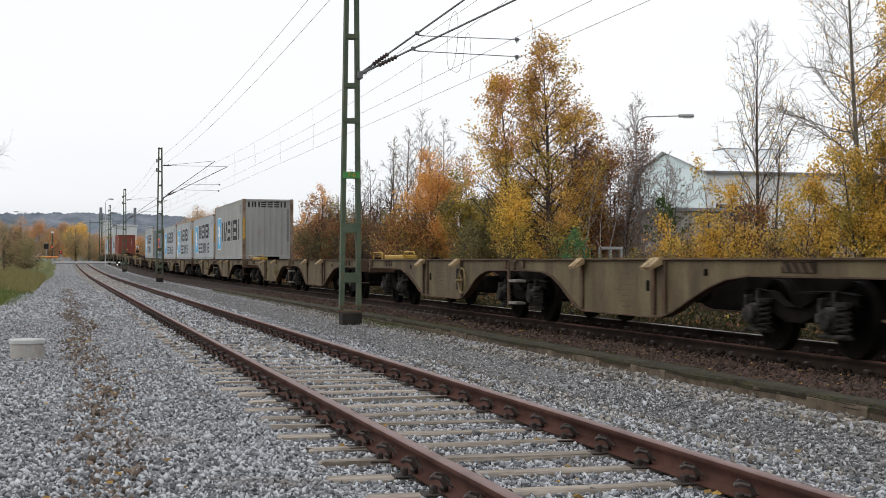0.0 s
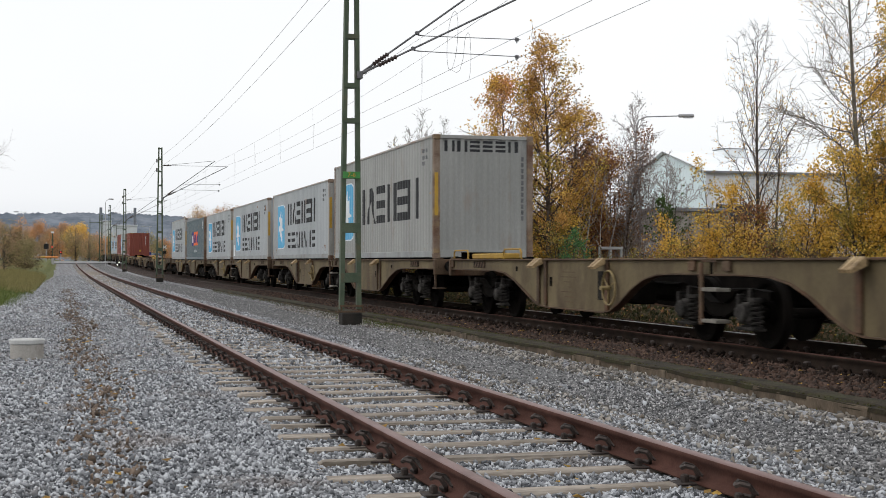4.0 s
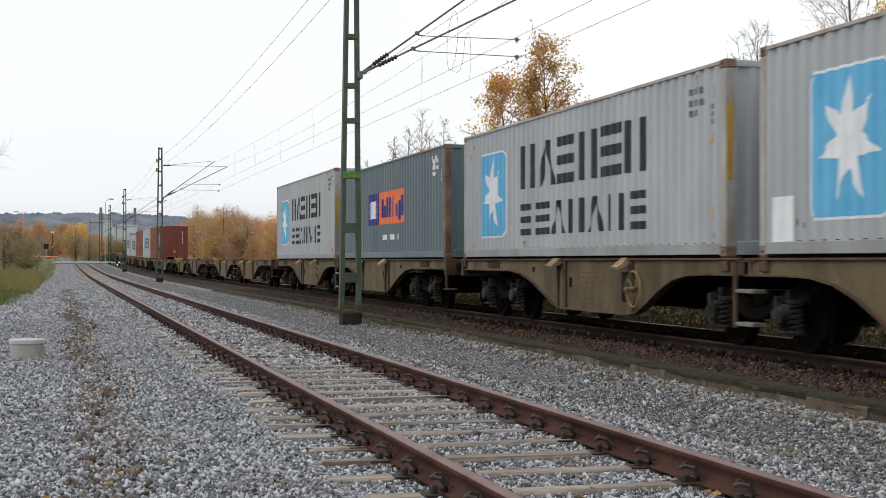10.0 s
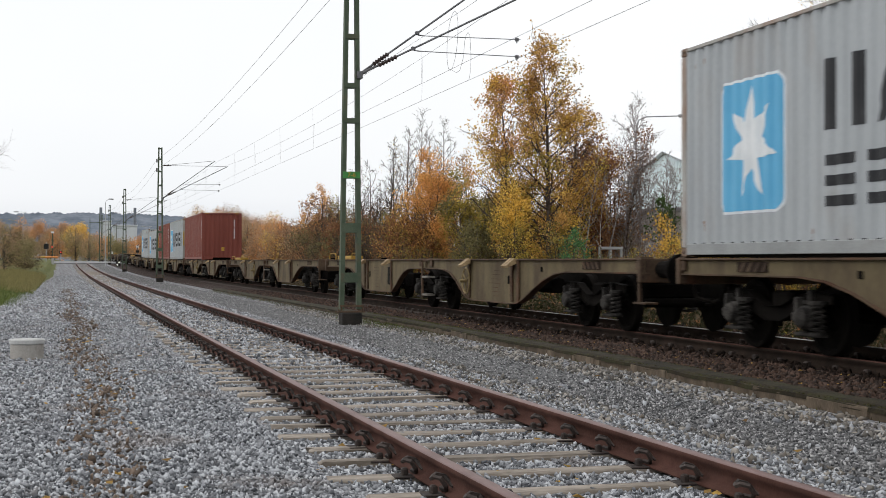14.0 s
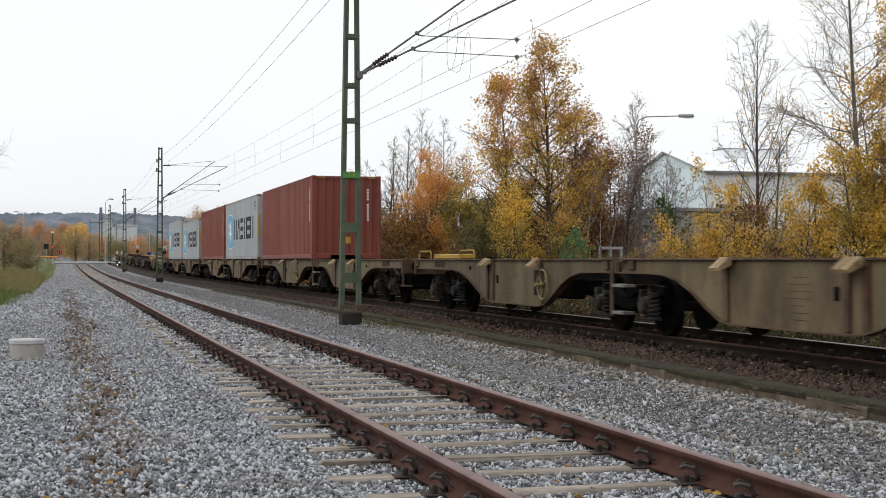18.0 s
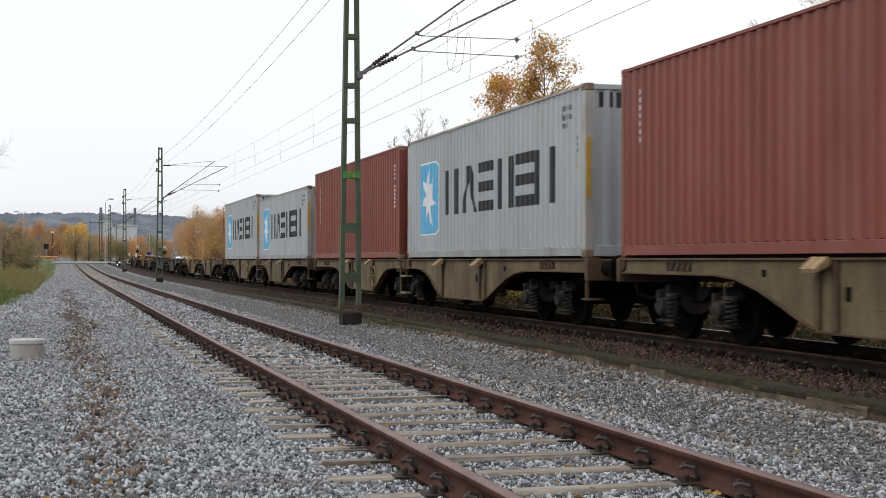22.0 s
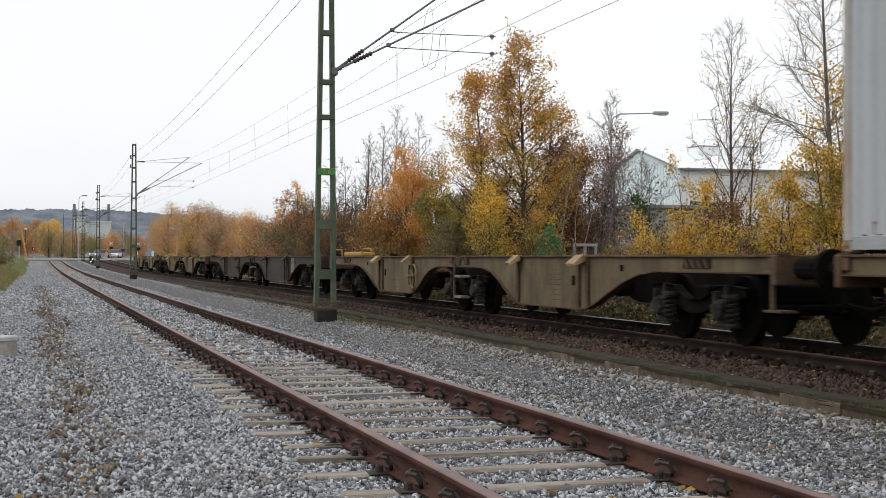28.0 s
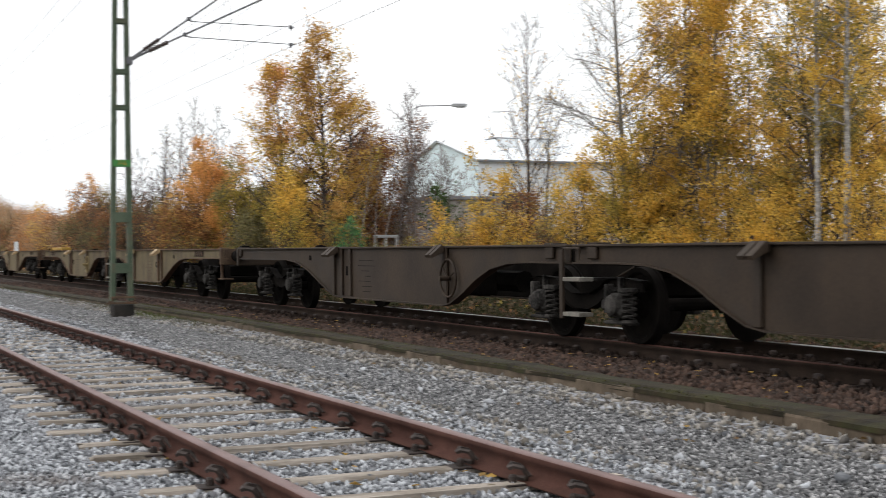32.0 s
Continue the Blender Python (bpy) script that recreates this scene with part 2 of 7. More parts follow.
GALV = mat("grey_galvanised_steel", (0.10, 0.10, 0.105), (0.20, 0.20, 0.205), 6, 0.55, 0.08, 60, metal=0.5)
GALV_TREAD = mat("pale_worn_step_steel", (0.12, 0.11, 0.092), (0.25, 0.23, 0.20), 6, 0.6, 0.1, 60)
INSULATOR = mat("brown_glazed_insulator", (0.035, 0.025, 0.022), (0.07, 0.05, 0.045), 8, 0.3, 0.02, 60)
WIRE = mat("dull_copper_wire", (0.16, 0.155, 0.15), (0.25, 0.24, 0.235), 6, 0.6, 0.0, 60, metal=0.3)
BARK_BIRCH = mat("white_birch_bark", (0.24, 0.215, 0.19), (0.55, 0.52, 0.475), 5, 0.85, 0.3, 30, stain=(0.05, 0.045, 0.04), stain_scale=3.5, stain_amount=0.75, stretch=(1, 1, 2.5))
BARK_GREY = mat("grey_brown_bark", (0.085, 0.07, 0.058), (0.20, 0.17, 0.145), 6, 0.9, 0.4, 40)
BARK_DARK = mat("dark_bark", (0.045, 0.036, 0.031), (0.12, 0.095, 0.08), 6, 0.9, 0.4, 40)


def leaf(name, dark, light, through_light=0.35):
    return mat(name, dark, light, 0.9, 0.7, 0.0, 8, island=True, through_light=through_light, spec=0.25)


LEAF_GOLD = leaf("golden_yellow_leaves", (0.50, 0.31, 0.05), (0.95, 0.66, 0.15), 0.55)
LEAF_AMBER = leaf("amber_brown_leaves", (0.27, 0.145, 0.040), (0.70, 0.42, 0.12), 0.4)
LEAF_ORANGE = leaf("orange_leaves", (0.46, 0.225, 0.065), (0.88, 0.49, 0.17), 0.45)
LEAF_RUST = leaf("rust_brown_leaves", (0.11, 0.053, 0.028), (0.38, 0.185, 0.085), 0.4)
LEAF_OLIVE = leaf("olive_yellow_leaves", (0.17, 0.13, 0.03), (0.52, 0.40, 0.085), 0.4)
LEAF_WILLOW = leaf("dull_olive_willow_leaves", (0.11, 0.10, 0.042), (0.31, 0.275, 0.125), 0.4)
LEAF_GREEN = leaf("dark_green_leaves", (0.025, 0.05, 0.015), (0.09, 0.14, 0.045))
LEAF_PINE = leaf("fresh_green_needles", (0.04, 0.115, 0.04), (0.14, 0.30, 0.11))
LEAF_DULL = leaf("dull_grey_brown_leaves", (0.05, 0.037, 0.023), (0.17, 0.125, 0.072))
BARK_TWIG = mat("purple_grey_twig_bark", (0.17, 0.14, 0.135), (0.33, 0.285, 0.27), 6, 0.9, 0.2, 40)
BARK_ASPEN = mat("grey_green_aspen_bark", (0.10, 0.088, 0.07), (0.25, 0.225, 0.185), 5, 0.9, 0.3, 40, stain=(0.05, 0.042, 0.034), stain_scale=4, stain_amount=0.5)
LAMP_GREY = mat("pale_grey_lamp_steel", (0.34, 0.35, 0.36), (0.46, 0.47, 0.48), 4, 0.5, 0.02, 40)
LEAF_FALLEN = leaf("fallen_yellow_brown_leaves", (0.10, 0.055, 0.025), (0.50, 0.31, 0.075))
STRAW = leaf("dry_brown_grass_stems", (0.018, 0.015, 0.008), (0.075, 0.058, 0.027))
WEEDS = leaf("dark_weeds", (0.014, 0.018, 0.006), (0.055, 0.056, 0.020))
# Leaf colours paled and evened out, so distance haze is part of them.
FAR_GOLD = leaf("hazed_yellow_leaves", (0.56, 0.37, 0.10), (0.84, 0.57, 0.17))
FAR_ORANGE = leaf("hazed_orange_leaves", (0.48, 0.23, 0.095), (0.76, 0.40, 0.17))
FAR_BROWN = leaf("hazed_brown_leaves", (0.30, 0.205, 0.13), (0.50, 0.345, 0.21))
FAR_OLIVE = leaf("hazed_olive_leaves", (0.21, 0.185, 0.095), (0.38, 0.32, 0.155))
GRASS = leaf("green_grass_blades", (0.045, 0.07, 0.015), (0.15, 0.19, 0.05))
GRASS_DRY = leaf("yellowed_grass_blades", (0.13, 0.115, 0.045), (0.30, 0.26, 0.11))
# Blue wall and roof sheet are painted paler in place of haze.
WALL_BLUE = mat("hazed_pale_blue_sheet_wall", (0.74, 0.85, 0.88), (0.82, 0.92, 0.94), 0.5, 0.6, 0.03, 20, stretch=(1, 1, 0.3))
WALL_WHITE = mat("off_white_sheet_wall", (0.72, 0.75, 0.76), (0.82, 0.84, 0.85), 0.5, 0.6, 0.03, 20, stretch=(1, 1, 0.3))
ROOF_PALE = mat("pale_grey_roof_sheet", (0.78, 0.81, 0.83), (0.88, 0.90, 0.91), 0.4, 0.5, 0.03, 20)
ROOF_EDGE = mat("dark_grey_roof_edge", (0.17, 0.18, 0.19), (0.25, 0.26, 0.275), 2, 0.6, 0.05, 30)
PANE = glass("dark_window_glass", (0.04, 0.05, 0.06))
RED_LAMP = glow("red_signal_light", (1.0, 0.06, 0.03), 3.0)
HEADLIGHT = glow("headlight", (1.0, 0.93, 0.8), 2.0)
ORANGE_BOOM = mat("orange_barrier_paint", (0.66, 0.22, 0.05), (0.80, 0.32, 0.08), 4, 0.5, 0.0, 40)
ASPHALT = mat("worn_asphalt", (0.16, 0.16, 0.162), (0.26, 0.26, 0.26), 1.5, 0.9, 0.1, 40)
CAR_WHITE = mat("white_car_paint", (0.62, 0.63, 0.64), (0.70, 0.71, 0.72), 2, 0.3, 0.0, 40)
CAR_GREY = mat("silver_grey_car_paint", (0.22, 0.23, 0.24), (0.30, 0.31, 0.32), 2, 0.3, 0.0, 40)
RUBBER = mat("black_rubber", (0.012, 0.012, 0.012), (0.03, 0.03, 0.03), 6, 0.85, 0.05, 40)
# Distance haze is mixed into these three base colours.
HILL = mat("haze_blue_wooded_hill", (0.080, 0.100, 0.128), (0.185, 0.210, 0.246), 0.03, 1.0, 0.0, 0.15)
HAZE_GREY = mat("hazed_far_concrete", (0.16, 0.18, 0.21), (0.22, 0.24, 0.27), 0.02, 0.9, 0.0, 0.2)
HAZE_WHITE = mat("hazed_far_white_wall", (0.52, 0.55, 0.58), (0.62, 0.64, 0.66), 0.05, 0.8, 0.0, 0.3)


# ================= mesh helpers =================
class Shape:
    """Collects corners and faces of one mesh."""

    def __init__(self):
        self.v, self.f = [], []

    def add(self, verts, faces):
        n = len(self.v)
        self.v.extend(tuple(p) for p in verts)
        self.f.extend(tuple(i + n for i in face) for face in faces)
        return self

    def box(self, x0, x1, y0, y1, z0, z1, c=0.0):
        """A box; c: the width of its chamfered edges."""
        if c <= 0:
            vs = [(x, y, z) for x in (x0, x1) for y in (y0, y1) for z in (z0, z1)]
            return self.add(vs, [(0, 1, 3, 2), (4, 6, 7, 5), (0, 4, 5, 1), (2, 3, 7, 6), (0, 2, 6, 4), (1, 5, 7, 3)])
        vs, ids = [], {}
        for i, x in enumerate((x0, x1)):
            for j, y in enumerate((y0, y1)):
                for k, z in enumerate((z0, z1)):
                    sx, sy, sz = (c, -c)[i], (c, -c)[j], (c, -c)[k]
                    for a, p in enumerate(((x, y + sy, z + sz), (x + sx, y, z + sz), (x + sx, y + sy, z))):
                        ids[i, j, k, a] = len(vs)
                        vs.append(p)
        fs = []
        for i in (0, 1):
            fs.append([ids[i, 0, 0, 0], ids[i, 0, 1, 0], ids[i, 1, 1, 0], ids[i, 1, 0, 0]][:: (1, -1)[i]])
            fs.append([ids[0, i, 0, 1], ids[1, i, 0, 1], ids[1, i, 1, 1], ids[0, i, 1, 1]][:: (1, -1)[i]])
            fs.append([ids[0, 0, i, 2], ids[0, 1, i, 2], ids[1, 1, i, 2], ids[1, 0, i, 2]][:: (1, -1)[i]])
        for a in (0, 1):
            for b in (0, 1):
                fs.append([ids[0, a, b, 1], ids[1, a, b, 1], ids[1, a, b, 2], ids[0, a, b, 2]])
                fs.append([ids[a, 0, b, 0], ids[a, 1, b, 0], ids[a, 1, b, 2], ids[a, 0, b, 2]])
                fs.append([ids[a, b, 0, 0], ids[a, b, 1, 0], ids[a, b, 1, 1], ids[a, b, 0, 1]])
                for k in (0, 1):
                    fs.append([ids[a, b, k, 0], ids[a, b, k, 1], ids[a, b, k, 2]])
        return self.add(vs, fs)

    def tube(self, points, radii, seg=6, caps=True):
        """A round bar along a line of points; one radius or one for each point."""
        pts = [Vector(p) for p in points]
        if not hasattr(radii, "__len__"):
            radii = [radii] * len(pts)
        verts, faces = [], []
        ref = None
        for i, p in enumerate(pts):
            d = (pts[min(i + 1, len(pts) - 1)] - pts[max(i - 1, 0)])
            if d.length < 1e-9:
                d = Vector((0, 0, 1))
            d.normalize()
            if ref is None:
                ref = Vector((0, 0, 1)) if abs(d.z) < 0.9 else Vector((1, 0, 0))
            u = (ref - d * ref.dot(d)).normalized()
            w = d.cross(u)
            ref = u
            for k in range(seg):
                a = 2 * math.pi * k / seg
                verts.append(p + (u * math.cos(a) + w * math.sin(a)) * radii[i])
        for i in range(len(pts) - 1):
            for k in range(seg):
                a, b = i * seg + k, i * seg + (k + 1) % seg
                faces.append((a, b, b + seg, a + seg))
        if caps:
            faces.append(tuple(reversed(range(seg))))
            faces.append(tuple(range(len(verts) - seg, len(verts))))
        return self.add(verts, faces)

    def prism(self, outline, axis, a, b):
        """An outline pushed along an axis from a to b. Outline pairs are the two other axes in x, y, z order."""
        def put(u, w, t):
            return {"x": (t, u, w), "y": (u, t, w), "z": (u, w, t)}[axis]
        n = len(outline)
        vs = [put(u, w, a) for u, w in outline] + [put(u, w, b) for u, w in outline]
        fs = [tuple(range(n)), tuple(reversed(range(n, 2 * n)))]
        fs += [(i, n + i, n + (i + 1) % n, (i + 1) % n) for i in range(n)]
        return self.add(vs, fs)

    def strip(self, lower, upper):
        """A band of quads between two equal lines of points."""
        n = len(lower)
        return self.add(list(lower) + list(upper), [(i, i + 1, n + i + 1, n + i) for i in range(n - 1)])

    def slab(self, lower, upper, axis, a, b):
        """A plate with a bent lower and upper edge (u, w pairs), pushed along an axis from a to b, closed all round."""
        def put(u, w, t):
            return {"x": (t, u, w), "y": (u, t, w), "z": (u, w, t)}[axis]
        n = len(lower)
        vs = [put(*p, t) for t in (a, b) for line in (lower, upper) for p in line]
        fs = []
        for i in range(n - 1):
            fs += [(i, i + 1, n + i + 1, n + i), (2 * n + i, 3 * n + i, 3 * n + i + 1, 2 * n + i + 1), (i, 2 * n + i, 2 * n + i + 1, i + 1), (n + i, n + i + 1, 3 * n + i + 1, 3 * n + i)]
        fs += [(0, n, 3 * n, 2 * n), (n - 1, 3 * n - 1, 4 * n - 1, 2 * n - 1)]
        return self.add(vs, fs)

    def mesh(self, name, material, smooth=False):
        me = bpy.data.meshes.new(name)
        me.from_pydata(self.v, [], self.f)
        bm = bmesh.new()
        bm.from_mesh(me)
        bmesh.ops.remove_doubles(bm, verts=bm.verts, dist=1e-5)
        bmesh.ops.recalc_face_normals(bm, faces=bm.faces)
        bm.to_mesh(me)
        bm.free()
        for m in material if isinstance(material, (list, tuple)) else [material]:
            me.materials.append(m)
        if smooth:
            me.shade_smooth()
        return me


def part(name, shape, material, parent=None, label="", at=None, smooth=False):
    """Links a shape as one mesh object under a thing or a part."""
    me = shape if isinstance(shape, bpy.types.Mesh) else shape.mesh(name, material, smooth)
    ob = new(name, me)
    if parent is not None:
        ob.parent = parent
    if at is not None:
        ob.matrix_basis = at
    if label:
        tagged(ob, label)
    return ob


def empty(name, at=None):
    ob = new(name)
    ob.empty_display_size = 0.2
    if at is not None:
        ob.matrix_basis = at
    return ob


def raw_mesh(name, verts, faces, material):
    """A large mesh straight from number arrays: verts n x 3, faces m x k."""
    verts, faces = np.asarray(verts, dtype=np.float32), np.asarray(faces, dtype=np.int32)
    me = bpy.data.meshes.new(name)
    k = faces.shape[1]
    me.vertices.add(len(verts))
    me.vertices.foreach_set("co", verts.ravel())
    me.loops.add(faces.size)
    me.loops.foreach_set("vertex_index", faces.ravel())
    me.polygons.add(len(faces))
    me.polygons.foreach_set("loop_start", np.arange(0, faces.size, k, dtype=np.int32))
    me.polygons.foreach_set("loop_total", np.full(len(faces), k, dtype=np.int32))
    me.materials.append(material)
    me.update(calc_edges=True)
    me.validate()
    return me


def rise(y):
    """Height of the line above its level part: it climbs gently towards the crossing."""
    if y < 80:
        return 0.0
    h = 5.5e-5 * (min(y, 200.0) - 80) ** 2
    if y > 200:
        h += 0.4 * (1 - math.exp(-(y - 200) / 30))
    return h


RAIL_TOP = 0.17
NEAR_X = 2.84            # middle of the near, unused track
MAIN_X = 9.58            # middle of the main line
KERB_X = 6.42
CROSSING_Y = 205.0


# ================= ground =================
def stone_ground(name, dark, light, cell, dirt, dirt_amount, relief=0.6):
    """Loose stones too small to model one by one: cells of mixed grey with dirt between them."""
    m = bpy.data.materials.new(name)
    m.use_nodes = True
    nt = m.node_tree
    b = nt.nodes["Principled BSDF"]
    link = nt.links.new
    tc = nt.nodes.new("ShaderNodeTexCoord")
    vo = nt.nodes.new("ShaderNodeTexVoronoi")
    vo.inputs["Scale"].default_value = cell
    link(tc.outputs["Object"], vo.inputs["Vector"])
    sep = nt.nodes.new("ShaderNodeSeparateColor")
    link(vo.outputs["Color"], sep.inputs[0])
    big = nt.nodes.new("ShaderNodeTexNoise")
    big.inputs["Scale"].default_value, big.inputs["Detail"].default_value = 0.8, 7
    link(tc.outputs["Object"], big.inputs["Vector"])
    ramp = nt.nodes.new("ShaderNodeValToRGB")
    ramp.color_ramp.elements[0].color, ramp.color_ramp.elements[1].color = (*dark, 1), (*light, 1)
    ramp.color_ramp.elements[0].position, ramp.color_ramp.elements[1].position = 0.0, 1.0
    link(sep.outputs[0], ramp.inputs[0])
    r2 = nt.nodes.new("ShaderNodeValToRGB")
    r2.color_ramp.elements[0].position, r2.color_ramp.elements[1].position = 0.5, 0.68
    r2.color_ramp.elements[1].color = (dirt_amount,) * 3 + (1,)
    link(big.outputs["Fac"], r2.inputs[0])
    mx = nt.nodes.new("ShaderNodeMix")
    mx.data_type = "RGBA"
    mx.inputs[7].default_value = (*dirt, 1)
    link(r2.outputs[0], mx.inputs[0])
    link(ramp.outputs[0], mx.inputs[6])
    link(mx.outputs[2], b.inputs["Base Color"])
    b.inputs["Roughness"].default_value = 0.95
    b.inputs["Specular IOR Level"].default_value = 0.15
    bp = nt.nodes.new("ShaderNodeBump")
    bp.inputs["Strength"].default_value, bp.inputs["Distance"].default_value = relief, 0.03
    bp.invert = True
    link(vo.outputs["Distance"], bp.inputs["Height"])
    link(bp.outputs[0], b.inputs["Normal"])
    return m


G_GRAVEL = stone_ground("grey_gravel_ground", (0.03, 0.032, 0.038), (0.36, 0.365, 0.38), 24, (0.15, 0.12, 0.10), 0.6)
G_FINE = stone_ground("fine_dark_gravel_ground", (0.027, 0.028, 0.030), (0.23, 0.228, 0.228), 40, (0.13, 0.125, 0.12), 0.6)
# Brown ballast bed, its colour also lowered for shade beneath the train.
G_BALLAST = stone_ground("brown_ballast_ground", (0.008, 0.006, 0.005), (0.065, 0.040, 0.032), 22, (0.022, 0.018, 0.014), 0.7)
G_LITTER = stone_ground("leaf_litter_ground", (0.025, 0.02, 0.011), (0.10, 0.072, 0.034), 14, (0.09, 0.085, 0.035), 0.6)
G_GRASS = stone_ground("rough_grass_ground", (0.05, 0.06, 0.018), (0.14, 0.15, 0.05), 12, (0.15, 0.12, 0.06), 0.5, 0.3)


def ground_height(x, y):
    h = 0.012 * noise.noise(Vector((x * 0.9, y * 0.9, 3.0))) + rise(y)
    if x < -1.2:                                     # grassy bank beyond the gravel path
        edge = -1.75 + 0.018 * (y - 43)
        grow = min(1.0, max(0.0, (edge - x) / 2.0)) * min(1.0, max(0.0, (y - 38) / 12.0))
        h += 0.38 * grow
    if 1.5 < x < 4.25:                               # crib between the sleepers
        h += -0.020 + 0.030 * min(1.0, max(0.0, (y - 26) / 26))
    if 4.4 <= x < KERB_X:
        h += -0.02 + 0.035 * max(0.0, (x - 5.5) / 0.92) ** 2
    if KERB_X + 0.1 <= x < 7.6:
        h += 0.055 - 0.035 * (x - KERB_X) / 1.2
    if 7.6 <= x < 11.9:
        h += 0.01
    if x >= 11.9:
        h -= min(0.5, (x - 11.9) * 0.25) * min(1.0, max(0.0, (195 - y) / 50))
    return h


def build_ground():
    xs = [-3000, -800, -200, -80, -40, -20, -12, -8, -6, -5] + [-4.5 + 0.25 * i for i in range(85)] + [17, 18, 20, 23, 27, 32, 40, 55, 80, 140, 300, 900, 3000]
    ys = [-300, -100, -40, -15, -5, 0] + [2 + 0.5 * i for i in range(80)] + [42 + 2 * i for i in range(90)] + [225, 230, 240, 260, 300, 380, 520, 800, 1500, 3200]

    def along(x, y):
        """Columns beside the path lean with the bank's edge."""
        w = max(0.0, 1.0 - abs(x + 1.75) / 2.4) if x > -1.75 else max(0.0, 1.0 - abs(x + 1.75) / 9.0)
        return x + w * (0.018 * (min(max(y, 36), 108) - 43) + 0.35 * noise.noise(Vector((2.0, y * 0.11, 9))) + 0.12 * noise.noise(Vector((2.0, y * 0.5, 4))))
    vs = [(along(x, y), y, ground_height(along(x, y), y)) for y in ys for x in xs]
    n = len(xs)
    fs, idx = [], []
    for j in range(len(ys) - 1):
        for i in range(n - 1):
            fs.append((j * n + i, j * n + i + 1, (j + 1) * n + i + 1, (j + 1) * n + i))
            x, y = (xs[i] + xs[i + 1]) / 2, (ys[j] + ys[j + 1]) / 2
            wob = 0.25 * noise.noise(Vector((x, y * 0.6, 9)))
            if y > CROSSING_Y + 8:
                k = 4 if x < 60 else 3
            elif x < -1.75 and y > 36:
                k = 4
            elif x < 4.35 + 0.5 * wob or y < -20:
                k = 0
            elif x < 6.0 + 0.4 * wob:
                k = 1
            elif x < KERB_X:
                k = 0
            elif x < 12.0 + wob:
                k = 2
            else:
                k = 3
            idx.append(k)
    me = raw_mesh("ground", vs, fs, G_GRAVEL)
    for m in (G_FINE, G_BALLAST, G_LITTER, G_GRASS):
        me.materials.append(m)
    me.polygons.foreach_set("material_index", np.array(idx, dtype=np.int32))
    me.shade_smooth()
    tagged(new("ground", me), "grey gravel yard with brown ballast and leaf litter beside the rails", "ground", kind="structure")


build_ground()


# ================= loose stones =================
RNG = np.random.default_rng(11)
CHIP_A = np.radians([0, 120, 240, 60, 180, 300])
CHIP = np.column_stack([np.cos(CHIP_A), np.sin(CHIP_A), [0.75] * 3 + [-0.75] * 3])      # broken stone with eight facets, flat above and below
CHIP_F = np.array([(0, 1, 2), (5, 4, 3), (0, 3, 1), (1, 4, 2), (2, 5, 0), (3, 4, 1), (4, 5, 2), (5, 3, 0)])


def stones(name, label, xy, size, material, lift=0.0):
    """Angular crushed stones lying at the given places."""
    n = len(xy)
    body = (CHIP[None] + RNG.uniform(-0.26, 0.26, (n, 6, 3))) * (size * RNG.uniform(0.45, 1.25, n))[:, None, None] * (np.array((1.55, 0.95, 0.52)) * RNG.uniform(0.75, 1.2, (n, 1, 3))) * 0.60
    q = RNG.normal(size=(n, 4))
    q /= np.linalg.norm(q, axis=1)[:, None]
    w, x, y, z = q.T
    rot = np.stack([1 - 2 * (y * y + z * z), 2 * (x * y - z * w), 2 * (x * z + y * w), 2 * (x * y + z * w), 1 - 2 * (x * x + z * z), 2 * (y * z - x * w),
                    2 * (x * z - y * w), 2 * (y * z + x * w), 1 - 2 * (x * x + y * y)], axis=1).reshape(n, 3, 3)
    body = np.einsum("nij,nkj->nki", rot, body)
    ground = np.array([ground_height(a, b) for a, b in xy])
    centre = np.column_stack([xy, ground + lift + 0.012 * RNG.uniform(-1.6, 1.6, n)])
    verts = (body + centre[:, None]).reshape(-1, 3)
    faces = (CHIP_F[None] + 6 * np.arange(n)[:, None, None]).reshape(-1, 3)
    tagged(new(name, raw_mesh(name, verts, faces, material)), label, "gravel", kind="stuff")


def spread(x0, x1, y0, y1, per_m2):
    n = int((x1 - x0) * (y1 - y0) * per_m2)
    return np.column_stack([RNG.uniform(x0, x1, n), RNG.uniform(y0, y1, n)])


def in_wedge(p, wide=1.2):
    """Keeps the stretch of ground before the tripod that the walk looks over."""
    x, y = p[:, 0], p[:, 1]
    return p[(x > -0.05 * y - wide) & (x < 0.95 * y + wide) & ((0.42 * x + 0.91 * y > 6.8) | (0.27 * x + 0.96 * y > 7.1))]


left = np.vstack([in_wedge(spread(-2.0, 4.6, 5.5, 11, 2200)), in_wedge(spread(-2.4, 4.6, 11, 18, 1050)), in_wedge(spread(-3, 4.6, 18, 32, 300)), in_wedge(spread(1.6, 4.1, 17, 40, 200))])
keep = np.abs(np.abs(left[:, 0] - NEAR_X) - 0.75) > 0.085
# few stones lie on the sleepers themselves
on_sleeper = (np.abs((left[:, 1] - 7.36 + 0.332) % 0.664 - 0.332) < 0.08) & (np.abs(left[:, 0] - NEAR_X) < 1.24) & (RNG.uniform(0, 1, len(left)) < np.where(left[:, 1] < 18, 0.80, 0.55))
keep &= ~on_sleeper
stones("coarse_gravel", "blue-grey crushed stone spread round the rusty track", left[keep], 0.0255, STONES, 0.0)
crib = in_wedge(spread(1.7, 4.0, 17, 46, 130))
crib = crib[np.abs(np.abs(crib[:, 0] - NEAR_X) - 0.75) > 0.12]
stones("crib_gravel", "grey stones strewn over the siding's sleepers", crib, 0.045, STONES, 0.022)
